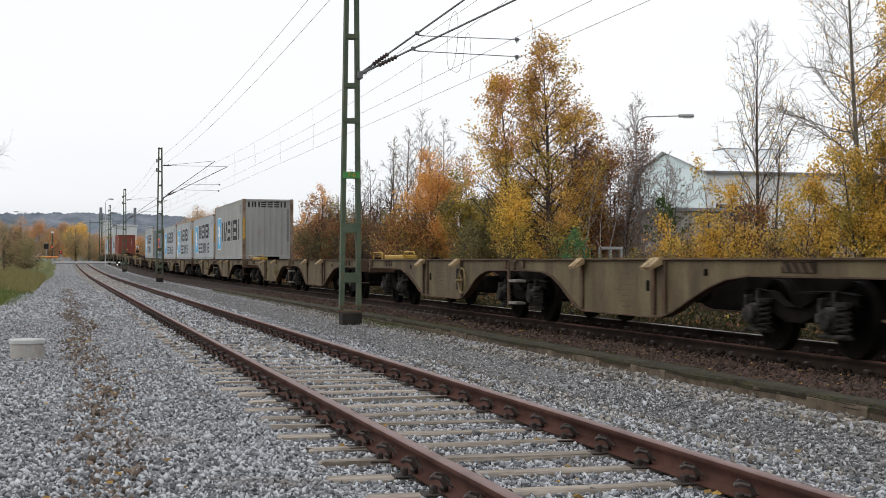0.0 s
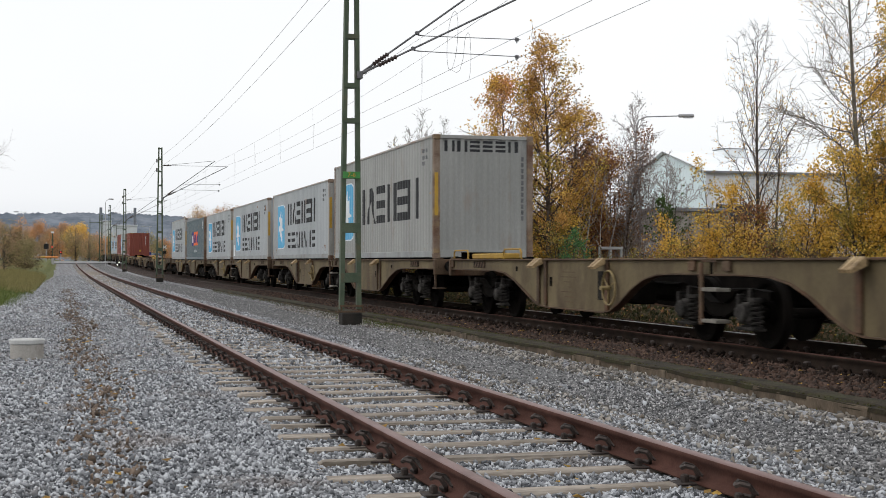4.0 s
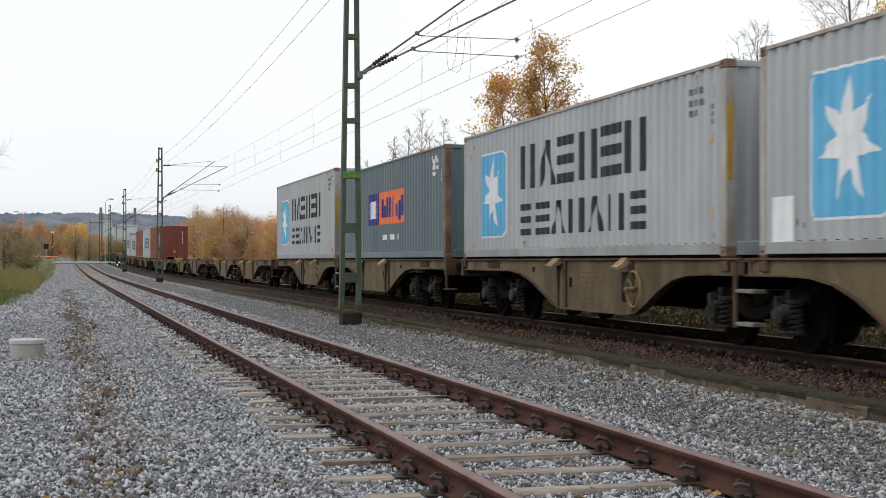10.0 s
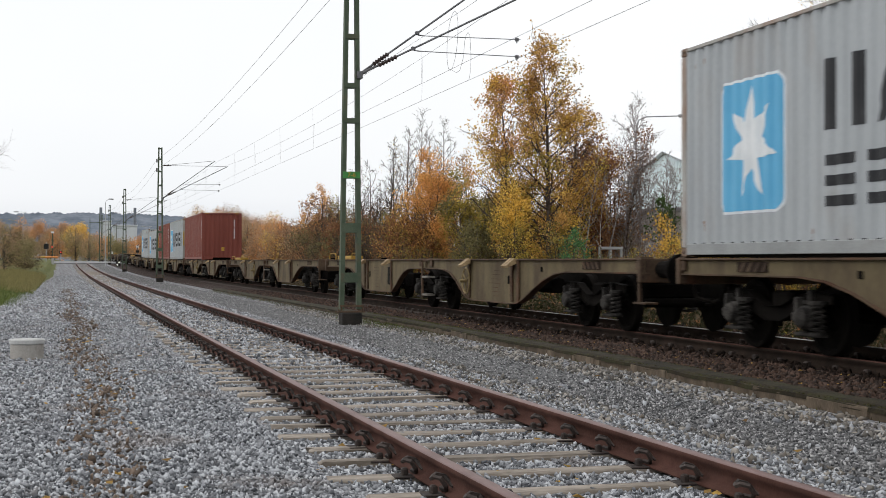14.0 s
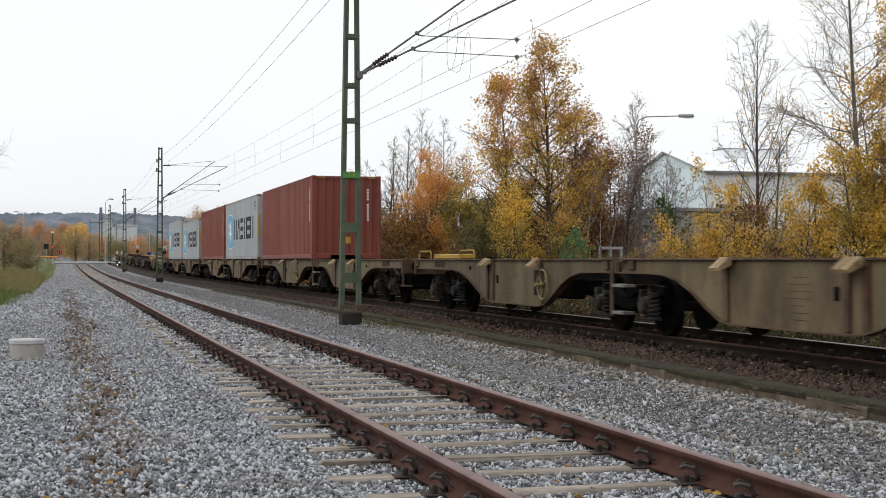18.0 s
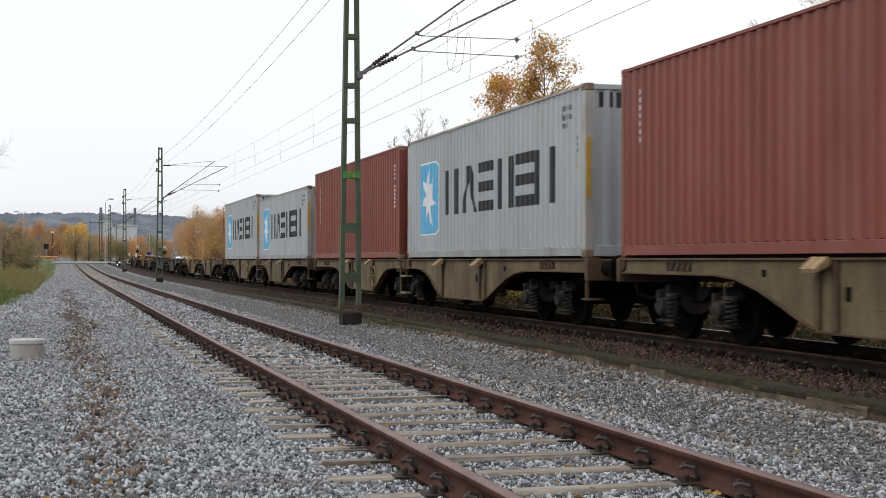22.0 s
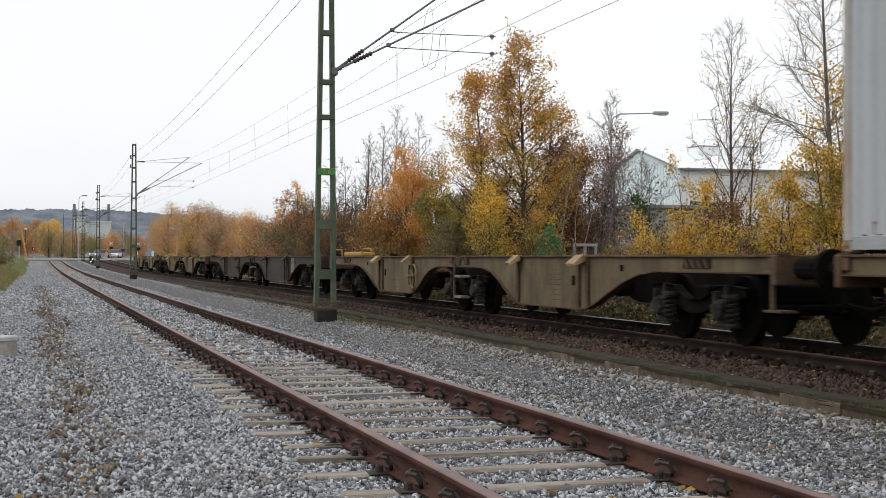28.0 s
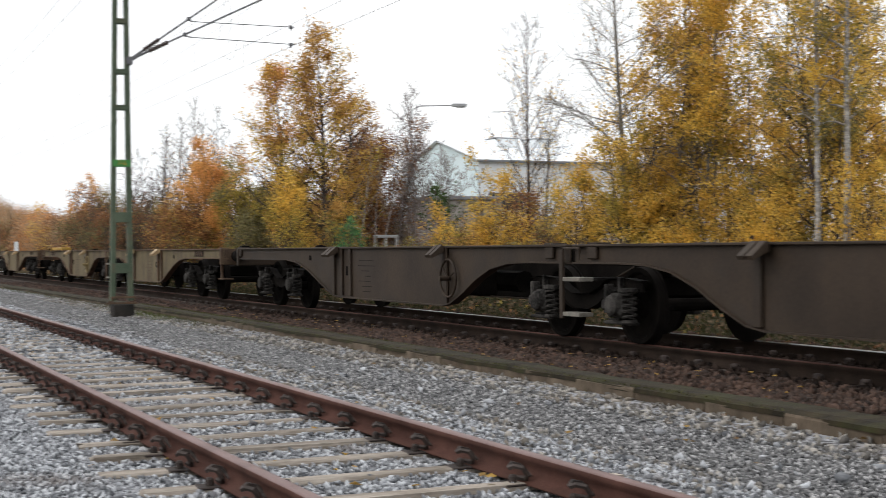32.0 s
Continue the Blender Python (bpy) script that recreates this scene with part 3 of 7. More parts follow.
beyond = np.vstack([in_wedge(spread(-3.2, 4.5, 32, 62, 90)), in_wedge(spread(-2.4, 4.5, 62, 120, 20))])
beyond = beyond[(np.abs(np.abs(beyond[:, 0] - NEAR_X) - 0.75) > 0.14) & (beyond[:, 0] > -1.6 + 0.018 * (beyond[:, 1] - 43))]
stones("path_gravel", "grey crushed stone of the path towards the crossing", beyond, 0.046, STONES, -0.006)
dirt = np.vstack([in_wedge(spread(-0.2, 0.95, 6, 14, 240)), in_wedge(spread(-0.1, 0.8, 14, 36, 150)), in_wedge(spread(-0.1, 0.8, 36, 64, 90))])
dirt = dirt[np.abs(dirt[:, 0] - 0.34 - 0.12 * np.sin(dirt[:, 1] * 0.5)) < 0.34 * RNG.uniform(0.0, 1, len(dirt)) ** 1.5]
stones("dirt_strip", "strip of brown dirt and small stones along the path", dirt, 0.036, STONES_BROWN, 0.012)
edge = np.vstack([in_wedge(spread(5.75, 6.32, 6, 20, 330)), in_wedge(spread(5.75, 6.35, 20, 40, 110)), in_wedge(spread(4.0, 4.75, 6, 18, 240))])
stones("edge_gravel", "coarse pale stones along the kerb", edge, 0.038, STONES_EDGE, 0.0)
mid = np.vstack([in_wedge(spread(4.3, 6.0, 5.5, 14, 1500)), in_wedge(spread(4.3, 6.1, 14, 30, 330)), in_wedge(spread(4.3, 6.2, 30, 60, 110)), in_wedge(spread(4.4, 6.6, 60, 110, 25))])
stones("fine_gravel", "fine dark grey gravel strip between the tracks", mid, 0.020, STONES_DARK, -0.004)
bed = np.vstack([in_wedge(spread(KERB_X + 0.2, 8.4, 8, 22, 400)), in_wedge(spread(KERB_X + 0.3, 8.4, 22, 60, 100)), in_wedge(spread(10.45, 12.2, 10, 36, 60))])
stones("oily_ballast", "ballast between the main line's rails, blackened for shade under trains", np.vstack([in_wedge(spread(8.2, 8.74, 8, 30, 150)), in_wedge(spread(8.92, 10.24, 9, 36, 120))]), 0.06, STONES_SHADE, 0.006)
stones("track_ballast", "brown oily ballast under the main line", bed, 0.052, STONES_RED, 0.0)
big = in_wedge(spread(-1.0, 6.0, 6, 15, 6))
big = big[np.abs(np.abs(big[:, 0] - NEAR_X) - 0.75) > 0.13]
stones("large_stones", "larger pale broken stones lying on the gravel", big, 0.05, STONES, 0.008)


def fallen_leaves():
    spots = np.vstack([in_wedge(spread(0.1, 0.7, 6, 24, 6)), in_wedge(spread(-0.6, 6.3, 6, 22, 0.8)), in_wedge(spread(6.6, 8.6, 9, 30, 5)), in_wedge(spread(2.2, 3.5, 6, 14, 3))])
    n = len(spots)
    a = RNG.uniform(0, 6.28, n)
    s = RNG.uniform(0.02, 0.042, n)
    tilt = RNG.uniform(-0.4, 0.4, (n, 4))
    ring = np.array([(1, 0), (0, 0.62), (-1, 0), (0, -0.62)])
    c, d = np.cos(a), np.sin(a)
    px = ring[None, :, 0] * c[:, None] - ring[None, :, 1] * d[:, None]
    py = ring[None, :, 0] * d[:, None] + ring[None, :, 1] * c[:, None]
    g = np.array([ground_height(x, y) for x, y in spots])
    v = np.stack([spots[:, :1] + px * s[:, None], spots[:, 1:] + py * s[:, None], g[:, None] + 0.032 + tilt * s[:, None]], axis=2).reshape(-1, 3)
    tagged(new("fallen_leaves", raw_mesh("fallen_leaves", v, np.arange(4 * n).reshape(n, 4), LEAF_FALLEN)), "yellow and brown birch leaves lying on the gravel", "leaves", kind="stuff")


fallen_leaves()


# ================= rails and sleepers =================
def rail_mesh(name, x, y0, y1, body, top):
    """A rail: foot, web and head; its running surface is the second material."""
    prof = [(-0.07, 0), (0.07, 0), (0.07, 0.012), (0.012, 0.035), (0.010, 0.105), (0.035, 0.122), (0.036, 0.152), (0.028, 0.160), (-0.028, 0.160), (-0.036, 0.152), (-0.035, 0.122), (-0.010, 0.105), (-0.012, 0.035), (-0.07, 0.012)]
    ys = [y0] + [y for y in range(int(y0) + 5, int(y1), 5)] + [y1]
    n = len(prof)
    vs = [(x + u, y, RAIL_TOP - 0.16 + w + rise(y)) for y in ys for u, w in prof]
    fs, idx = [], []
    for j in range(len(ys) - 1):
        for i in range(n):
            k = (i + 1) % n
            fs.append((j * n + i, j * n + k, (j + 1) * n + k, (j + 1) * n + i))
            idx.append(1 if i in (6, 7, 8) else 0)
    me = raw_mesh(name, vs, fs, body)
    me.materials.append(top)
    me.polygons.foreach_set("material_index", np.array(idx, dtype=np.int32))
    return me


near_track = tagged(empty("railway_track", pose(0, 0, 0)), "disused siding with brown rusty rails on pale sleepers", "track", kind="structure")
main_track = tagged(empty("main_railway_track", pose(0, 0, 0)), "main line with dark rails in brown ballast", "track", kind="structure")
for x in (NEAR_X - 0.75, NEAR_X + 0.75):
    part("rail", rail_mesh("rail", x, -25, 214, RUST_RAIL, RAIL_HEAD), None, near_track)
for x, top in ((MAIN_X - 0.75, RUST_RAIL), (MAIN_X + 0.75, RAIL_SHINE)):
    part("rail", rail_mesh("rail", x, -25, 420, RAIL_DARK, top), None, main_track)


def sleeper_mesh(name, length, material, seed):
    r = random.Random(seed)
    s = Shape()
    s.box(-length / 2 + r.uniform(-0.06, 0.06), length / 2 + r.uniform(-0.06, 0.06), -0.072, 0.072, -0.10, 0.018, 0.016)
    s.v = [(x + r.uniform(-0.02, 0.02), y + r.uniform(-0.014, 0.014), z + r.uniform(-0.007, 0.005)) for x, y, z in s.v]
    return s.mesh(name, material)


def clip_mesh():
    """A sprung rail clip bent from round bar, with its shoulder."""
    s = Shape()
    pts = [(0.0, -0.05, 0.02), (0.0, 0.03, 0.025), (0.012, 0.062, 0.05), (0.035, 0.062, 0.085), (0.06, 0.03, 0.09), (0.06, -0.01, 0.075),
           (0.045, -0.045, 0.075), (0.02, -0.062, 0.085), (-0.02, -0.055, 0.075), (-0.04, -0.02, 0.045), (-0.045, 0.02, 0.035)]
    s.tube(pts, 0.0125, 5)
    s.box(0.035, 0.07, -0.02, 0.02, 0.0, 0.045, 0.008)
    s.v = [(x * 1.15, y * 1.3, z * 1.15) for x, y, z in s.v]
    return s.mesh("rail_clip", CLIP_IRON)


def lay_track():
    shapes = [sleeper_mesh("sleeper", 2.5, SLEEPER, k) for k in range(9)]
    clip = clip_mesh()
    plate = Shape().box(-0.19, 0.19, -0.075, 0.075, 0.008, 0.020, 0.005).mesh("base_plate", CLIP_IRON)
    far = Shape()
    clips_far = Shape()
    r = random.Random(5)
    y, k = 7.36 - 0.664 * 15, 0
    while y < 212:
        if y < 140:
            part("sleeper", shapes[(k * 4) % 9], None, near_track, at=pose(NEAR_X + r.uniform(-0.03, 0.03), y, rise(y), 0, r.uniform(-0.25, 0.25), r.uniform(-1.3, 1.3)))
        else:
            far.box(NEAR_X - 1.25, NEAR_X + 1.25, y - 0.11, y + 0.11, rise(y) - 0.1, rise(y) + 0.012)
        for side in (-0.75, 0.75):
            if 3.5 < y < 34:
                part("base_plate", plate, None, near_track, at=pose(NEAR_X + side, y, 0))
                part("rail_clip", clip, None, near_track, at=pose(NEAR_X + side + 0.055, y, 0.012))
                part("rail_clip", clip, None, near_track, at=pose(NEAR_X + side - 0.055, y, 0.012, 0, 0, 180))
            elif 34 <= y < 110:
                for q in (-0.10, 0.10):
                    clips_far.box(NEAR_X + side + q - 0.035, NEAR_X + side + q + 0.035, y - 0.05, y + 0.05, rise(y) + 0.01, rise(y) + 0.085, 0.015)
        y += 0.664
        k += 1
    tagged(part("far_sleepers", far, SLEEPER, near_track), kind="stuff")
    tagged(part("far_clips", clips_far, CLIP_IRON, near_track), kind="stuff")
    dark = [sleeper_mesh("sleeper", 2.5, SLEEPER_DARK, 40 + k) for k in range(3)]
    main_clip = Shape().box(-0.035, 0.035, -0.05, 0.05, 0.0, 0.07, 0.015).mesh("rail_clip", CLIP_IRON)
    rest = Shape()
    y, k = 4.0, 0
    while y < 240:
        if y < 90:
            part("sleeper", dark[k % 3], None, main_track, at=pose(MAIN_X + r.uniform(-0.03, 0.03), y, rise(y) + 0.004))
        else:
            rest.box(MAIN_X - 1.25, MAIN_X + 1.25, y - 0.11, y + 0.11, rise(y) - 0.1, rise(y) + 0.012)
        if 8 < y < 36:
            for side in (-0.86, 0.64):
                part("rail_clip", main_clip, None, main_track, at=pose(MAIN_X + side, y, 0.012))
        y += 0.65
        k += 1
    tagged(part("far_sleepers", rest, SLEEPER_DARK, main_track), kind="stuff")


lay_track()


def build_kerb():
    kerb = tagged(empty("kerb"), "low mossy concrete kerb edging the main line's ballast", "kerb", kind="structure")
    r = random.Random(8)
    y = 3.0
    shapes = []
    for k in range(4):
        s = Shape().box(-0.055, 0.075, 0.0, 0.985, -0.15, 0.10, 0.014)
        s.v = [(x + r.uniform(-0.012, 0.012), yy, z + r.uniform(-0.01, 0.01)) for x, yy, z in s.v]
        shapes.append(s.mesh("kerb_block", KERB))
    k = 0
    while y < 62:
        x = 6.31 + 0.010 * min(y, 25)
        part("kerb_block", shapes[k % 4], None, kerb, at=pose(x + r.uniform(-0.012, 0.012), y, r.uniform(-0.012, 0.006) - 0.0015 * max(0, y - 22), 0, 0, r.uniform(-0.5, 0.5)))
        y += 1.0
        k += 1
    # moss and soil grown over the kerb's top and the ballast's edge
    ys = [6 + 0.22 * i for i in range(255)]
    rows = []
    for u, w in ((-0.068, 0.070), (-0.060, 0.106), (0.02, 0.128), (0.26, 0.128), (0.48, 0.060)):
        rows.append([(6.31 + 0.010 * min(q, 25) + u * (1 + 0.35 * noise.noise(Vector((q * 1.7, u * 9, 2)))), q,
                      w + 0.012 * noise.noise(Vector((q * 2.3, u * 7, 5))) - 0.0015 * max(0, q - 22)) for q in ys])
    cap = Shape()
    for a, b in zip(rows[:-1], rows[1:]):
        cap.strip(a, b)
    part("moss_cap", cap, KERB_TOP, kerb, "dark brown moss grown over the kerb")


build_kerb()


# ================= masts and overhead line =================
def insulator(s, a, b, r=0.055, discs=6):
    a, b = Vector(a), Vector(b)
    pts, rad = [], []
    for i in range(discs * 2 + 1):
        pts.append(a.lerp(b, i / (discs * 2)))
        rad.append(r if i % 2 else r * 0.5)
    s.tube(pts, rad, 8)


def mast_x(y):
    """The masts stand a little farther from the path towards the crossing."""
    return 5.75 + 0.0000247 * max(0.0, y - 28) ** 2 + 0.0005 * max(0.0, y - 28)


def mast(y, numbered=False, stub=False):
    base = rise(y)
    m = tagged(empty("catenary_mast", pose(mast_x(y), y, base)), "green lattice steel mast carrying the overhead line", "mast", group="masts along the line")
    for side in (-1, 1):
        s = Shape()
        bx, tx = (-0.195, -0.08) if side < 0 else (0.165, 0.095)
        n = 1
        for i in range(n):
            z0, z1 = 0.3 + 7.92 * i / n, 0.3 + 7.92 * (i + 1) / n
            x0, x1 = bx + (tx - bx) * i / n, bx + (tx - bx) * (i + 1) / n
            s.add([(x0 - 0.045, -0.08, z0), (x0 + 0.045, -0.08, z0), (x0 + 0.045, 0.08, z0), (x0 - 0.045, 0.08, z0),
                   (x1 - 0.04, -0.075, z1), (x1 + 0.04, -0.075, z1), (x1 + 0.04, 0.075, z1), (x1 - 0.04, 0.075, z1)],
                  [(0, 1, 5, 4), (1, 2, 6, 5), (2, 3, 7, 6), (3, 0, 4, 7)] + ([(3, 2, 1, 0)] if i == 0 else []) + ([(4, 5, 6, 7)] if i == n - 1 else []))
        part("leg", s, MAST_GREEN, m)
    for z, h in ((0.95, 0.2), (1.97, 0.2), (3.05, 0.13), (4.17, 0.1), (4.89, 0.1), (5.90, 0.1), (6.75, 0.1), (7.5, 0.1), (8.15, 0.08)):
        f = (z - 0.3) / 7.92
        l, r = -0.195 + 0.115 * f, 0.165 - 0.07 * f
        part("batten_plate", Shape().box(l - 0.03, r + 0.03, -0.088, -0.076, z - h / 2, z + h / 2, 0.003), MAST_GREEN, m)
        part("batten_plate", Shape().box(l - 0.03, r + 0.03, 0.076, 0.088, z - h / 2, z + h / 2, 0.003), MAST_GREEN, m)
    foot = Shape().box(-0.21, 0.20, -0.2, 0.2, -0.35, 0.235, 0.02)
    part("footing", foot, MAST_FOOT, m, "dark concrete footing")
    part("base_frame", Shape().box(-0.30, 0.27, -0.16, -0.11, 0.237, 0.265, 0.004).box(-0.30, 0.27, 0.11, 0.16, 0.237, 0.265, 0.004), TAN_RUST, m)
    part("base_frame", Shape().box(-0.25, 0.25, -0.105, -0.085, 0.35, 0.39, 0.004).box(-0.25, 0.25, 0.085, 0.105, 0.35, 0.39, 0.004), TAN_RUST, m)
    for x in (-0.22, 0.22):
        for yy in (-0.135, 0.135):
            part("anchor_bolt", Shape().tube([(x, yy, 0.265), (x, yy, 0.36)], 0.016, 6), TAN_RUST, m)
    if numbered:
        plate = part("number_plate", Shape().box(-0.19, 0.17, -0.112, -0.092, 2.98, 3.12, 0.006), PLATE_GREEN, m, "green plate with yellow digits")
        cu = bpy.data.curves.new("digits", "FONT")
        cu.body, cu.size, cu.align_x, cu.align_y, cu.extrude = "7-6", 0.13, "CENTER", "CENTER", 0.002
        ob = new("digits", cu)
        me = bpy.data.meshes.new_from_object(ob)
        bpy.data.objects.remove(ob)
        me.materials.append(MARK_YELLOW)
        part("digits", me, None, plate, at=pose(-0.01, -0.116, 3.05, 90, 0, 0))
    # cantilevers towards the main line: two struts, two stays and the registration arms
    for dy, tip_z, reg_z, reg_x, strut_x in ((0.05, 7.35, 5.99, 3.68, 1.41), (-0.10, 7.12, 5.60, 3.63, 1.29)):
        s, ins = Shape(), Shape()
        root = Vector((0.15, dy, 5.12))
        end = Vector((3.55 if dy > 0 else 4.1, dy, tip_z if dy > 0 else 7.12))
        if dy > 0:
            end = Vector((3.35, dy, 7.47))
        way = end - root
        insulator(ins, root + way * 0.10, root + way * 0.20)
        s.tube([root, root + way * 0.10], 0.025, 6)
        s.tube([root + way * 0.20, end], 0.021, 7)
        part("strut", s, GALV, m)
        part("insulator", ins, INSULATOR, m)
        st, ins2 = Shape(), Shape()
        top = Vector((0.12, dy, 7.12))
        insulator(ins2, top + Vector((0.08, 0, 0)), top + (end - top) * 0.13, 0.045, 5)
        st.tube([top, end], 0.011, 5)
        part("stay_wire", st, GALV, m)
        part("insulator", ins2, INSULATOR, m)
        j = root + way * ((strut_x - 0.15) / way.x)
        arm = Shape()
        arm.tube([j, j + Vector((0.03, 0, -0.04)), (strut_x + 0.16, dy, j.z - 0.05)], 0.013, 5)
        arm.tube([(strut_x + 0.16, dy, j.z - 0.05), (reg_x, dy, reg_z + 0.02)], 0.009, 5)
        arm.tube([(reg_x - 0.08, dy, reg_z + 0.06), (reg_x - 0.08, dy, reg_z - 0.06)], 0.014, 5)
        arm.box(reg_x - 0.12, reg_x - 0.04, dy - 0.02, dy + 0.02, reg_z - 0.02, reg_z + 0.05, 0.006)
        part("registration_arm", arm, GALV, m)
        part("clamp", Shape().box(j.x - 0.045, j.x + 0.045, dy - 0.03, dy + 0.03, j.z - 0.04, j.z + 0.04, 0.012), GALV, m)
    part("bracket", Shape().box(0.10, 0.22, -0.13, 0.09, 5.03, 5.19, 0.012).tube([(0.1, -0.1, 5.1), (0.3, -0.08, 5.18)], 0.03, 6), GALV, m)
    for z in (7.42, 6.85):
        s = Shape()
        insulator(s, (-0.20, 0, z - 0.08), (-0.20, 0, z + 0.10), 0.06, 3)
        part("feeder_insulator", s, INSULATOR, m)
        part("feeder_bracket", Shape().box(-0.24, -0.06, -0.02, 0.02, z - 0.12, z - 0.08, 0.004), GALV, m)
    return m


MASTS_Y = (-30.0, 28.0, 86.5, 141.0, 197.0, 253.0)
for y in MASTS_Y[1:]:
    mast(y, numbered=(y == 28.0))


def wire(name, label, points, r):
    s = Shape().tube(points, r, 5)
    return tagged(part(name, s, WIRE), label, "wire", group="overhead wires")


def span(y0, y1, z, sag, n=14):
    return [(y0 + (y1 - y0) * i / n, z - sag * 4 * (i / n) * (1 - i / n)) for i in range(n + 1)]


def overhead():
    # contact wires, messengers with droppers, and two feeders, from mast to mast
    for x, z in ((9.40, 5.62), (9.42, 6.10)):
        wire("contact_wire", "thin contact wire over the main line", [(x, y, z + rise(y)) for y in range(-30, 260, 6)], 0.0048)
    for x, z in ((9.38, 7.45), (9.44, 7.05)):
        pts = []
        for a, b in zip(MASTS_Y[:-1], MASTS_Y[1:]):
            pts += [(x, y, w + rise(y)) for y, w in span(a, b, z, 0.25 if z > 7.3 else 0.50)]
        wire("messenger_wire", "sagging messenger wire over the main line", pts, 0.0042)
    for a, b in zip(MASTS_Y[1:3], MASTS_Y[2:4]):
        for k in range(1, 7):
            y = a + (b - a) * k / 7
            f = k / 7
            for x, z, sag, zc in ((9.38, 7.45, 0.25, 6.10), (9.44, 7.05, 0.50, 5.62)):
                top = z - sag * 4 * f * (1 - f) + rise(y)
                wire("dropper", "thin vertical dropper wire", [(x, y, top), (9.41, y, zc + rise(y))], 0.0026)
    for z in (7.50, 6.93):
        pts = []
        for a, b in zip(MASTS_Y[:-1], MASTS_Y[1:]):
            pts += [(mast_x(y) - 0.2, y, w + rise(y)) for y, w in span(a, b, z, 0.45)]
        wire("feeder_wire", "feeder wire on the mast's track-away side", pts, 0.0052)
    # jumper cables looping between the two contact wires beside the mast
    loop = [(9.41 + 0.13 * math.sin(2 * math.pi * k / 28) - 0.06 * math.cos(2 * math.pi * k / 28), 33.3, 6.79 - 0.74 * math.cos(2 * math.pi * k / 28)) for k in range(29)]
    wire("jumper_cable", "looped jumper cable hung between the contact wires", loop, 0.0048)
    knots = [(9.41, 33.3, 6.05), (9.47, 33.15, 5.97), (9.52, 33.0, 6.02), (9.525, 32.7, 6.32), (9.52, 32.6, 6.66), (9.535, 32.5, 6.82), (9.55, 32.4, 6.86), (9.565, 32.3, 6.78), (9.565, 32.2, 6.30), (9.50, 32.0, 5.90), (9.41, 31.85, 5.62)]
    wire("jumper_cable", "looped jumper cable hung between the contact wires", knots, 0.0048)


overhead()


# ================= concrete cable pit =================
pit = tagged(empty("cable_pit", pose(-0.42, 19.1, 0.0)), "round grey concrete cable pit with a pale lid in the gravel", "cable pit")
part("body", Shape().tube([(0, 0, -0.2), (0, 0, 0.18), (0, 0, 0.19)], [0.212, 0.212, 0.205], 28), CONCRETE, pit, "round grey concrete ring")
part("lid", Shape().tube([(0, 0, 0.192), (0, 0, 0.204), (0, 0, 0.245), (0, 0, 0.258)], [0.212, 0.225, 0.225, 0.212], 28), PALE_CONCRETE, pit, "round pale concrete lid")


# ================= the train =================
WAGON = 13.4             # half the length of a wagon over its buffers
DECK = 1.165


def belly(half):
    """Lower edge of the side girder: distance from the coupling end and height over the rail."""
    a = half - 3.6
    return [(0.62, 0.95), (3.9, 0.945), (4.5, 0.90), (5.1, 0.77), (5.7, 0.58), (6.2, 0.41), (6.55, 0.33), (6.9, 0.31), (a - 0.15, 0.31), (a + 0.15, 0.35),
            (a + 0.55, 0.50), (a + 1.0, 0.71), (a + 1.45, 0.86), (a + 1.95, 0.935), (a + 2.5, 0.95), (half - 0.06, 0.95)]


def coil(s, x, y, z0, z1, r=0.078, turns=5):
    n = turns * 8
    s.tube([(x + r * math.cos(2 * math.pi * i / 8), y + r * math.sin(2 * math.pi * i / 8), z0 + (z1 - z0) * i / n) for i in range(n + 1)], 0.0155, 4)


def wheelset_mesh():
    s = Shape()
    for side in (-1, 1):
        x = side * 0.75
        ring = [(x - side * 0.045, 0.475), (x - side * 0.028, 0.475), (x - side * 0.022, 0.452), (x + side * 0.07, 0.445), (x + side * 0.07, 0.39),
                (x + side * 0.02, 0.36), (x + side * 0.01, 0.16), (x + side * 0.06, 0.12), (x + side * 0.06, 0.075)]
        n = 28
        vs = [(u, w * math.cos(2 * math.pi * k / n), w * math.sin(2 * math.pi * k / n)) for u, w in ring for k in range(n)]
        fs = [(j * n + k, j * n + (k + 1) % n, (j + 1) * n + (k + 1) % n, (j + 1) * n + k) for j in range(len(ring) - 1) for k in range(n)]
        vs2 = [(x - side * 0.045, w * math.cos(2 * math.pi * k / n), w * math.sin(2 * math.pi * k / n)) for w in (0.475, 0.08) for k in range(n)]
        s.add(vs, fs)
        s.add(vs2, [(k, (k + 1) % n, n + (k + 1) % n, n + k) for k in range(n)])
    s.tube([(-0.98, 0, 0), (0.98, 0, 0)], 0.075, 10)
    return s.mesh("wheelset", GRIME_SHADE, False)


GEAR = {}


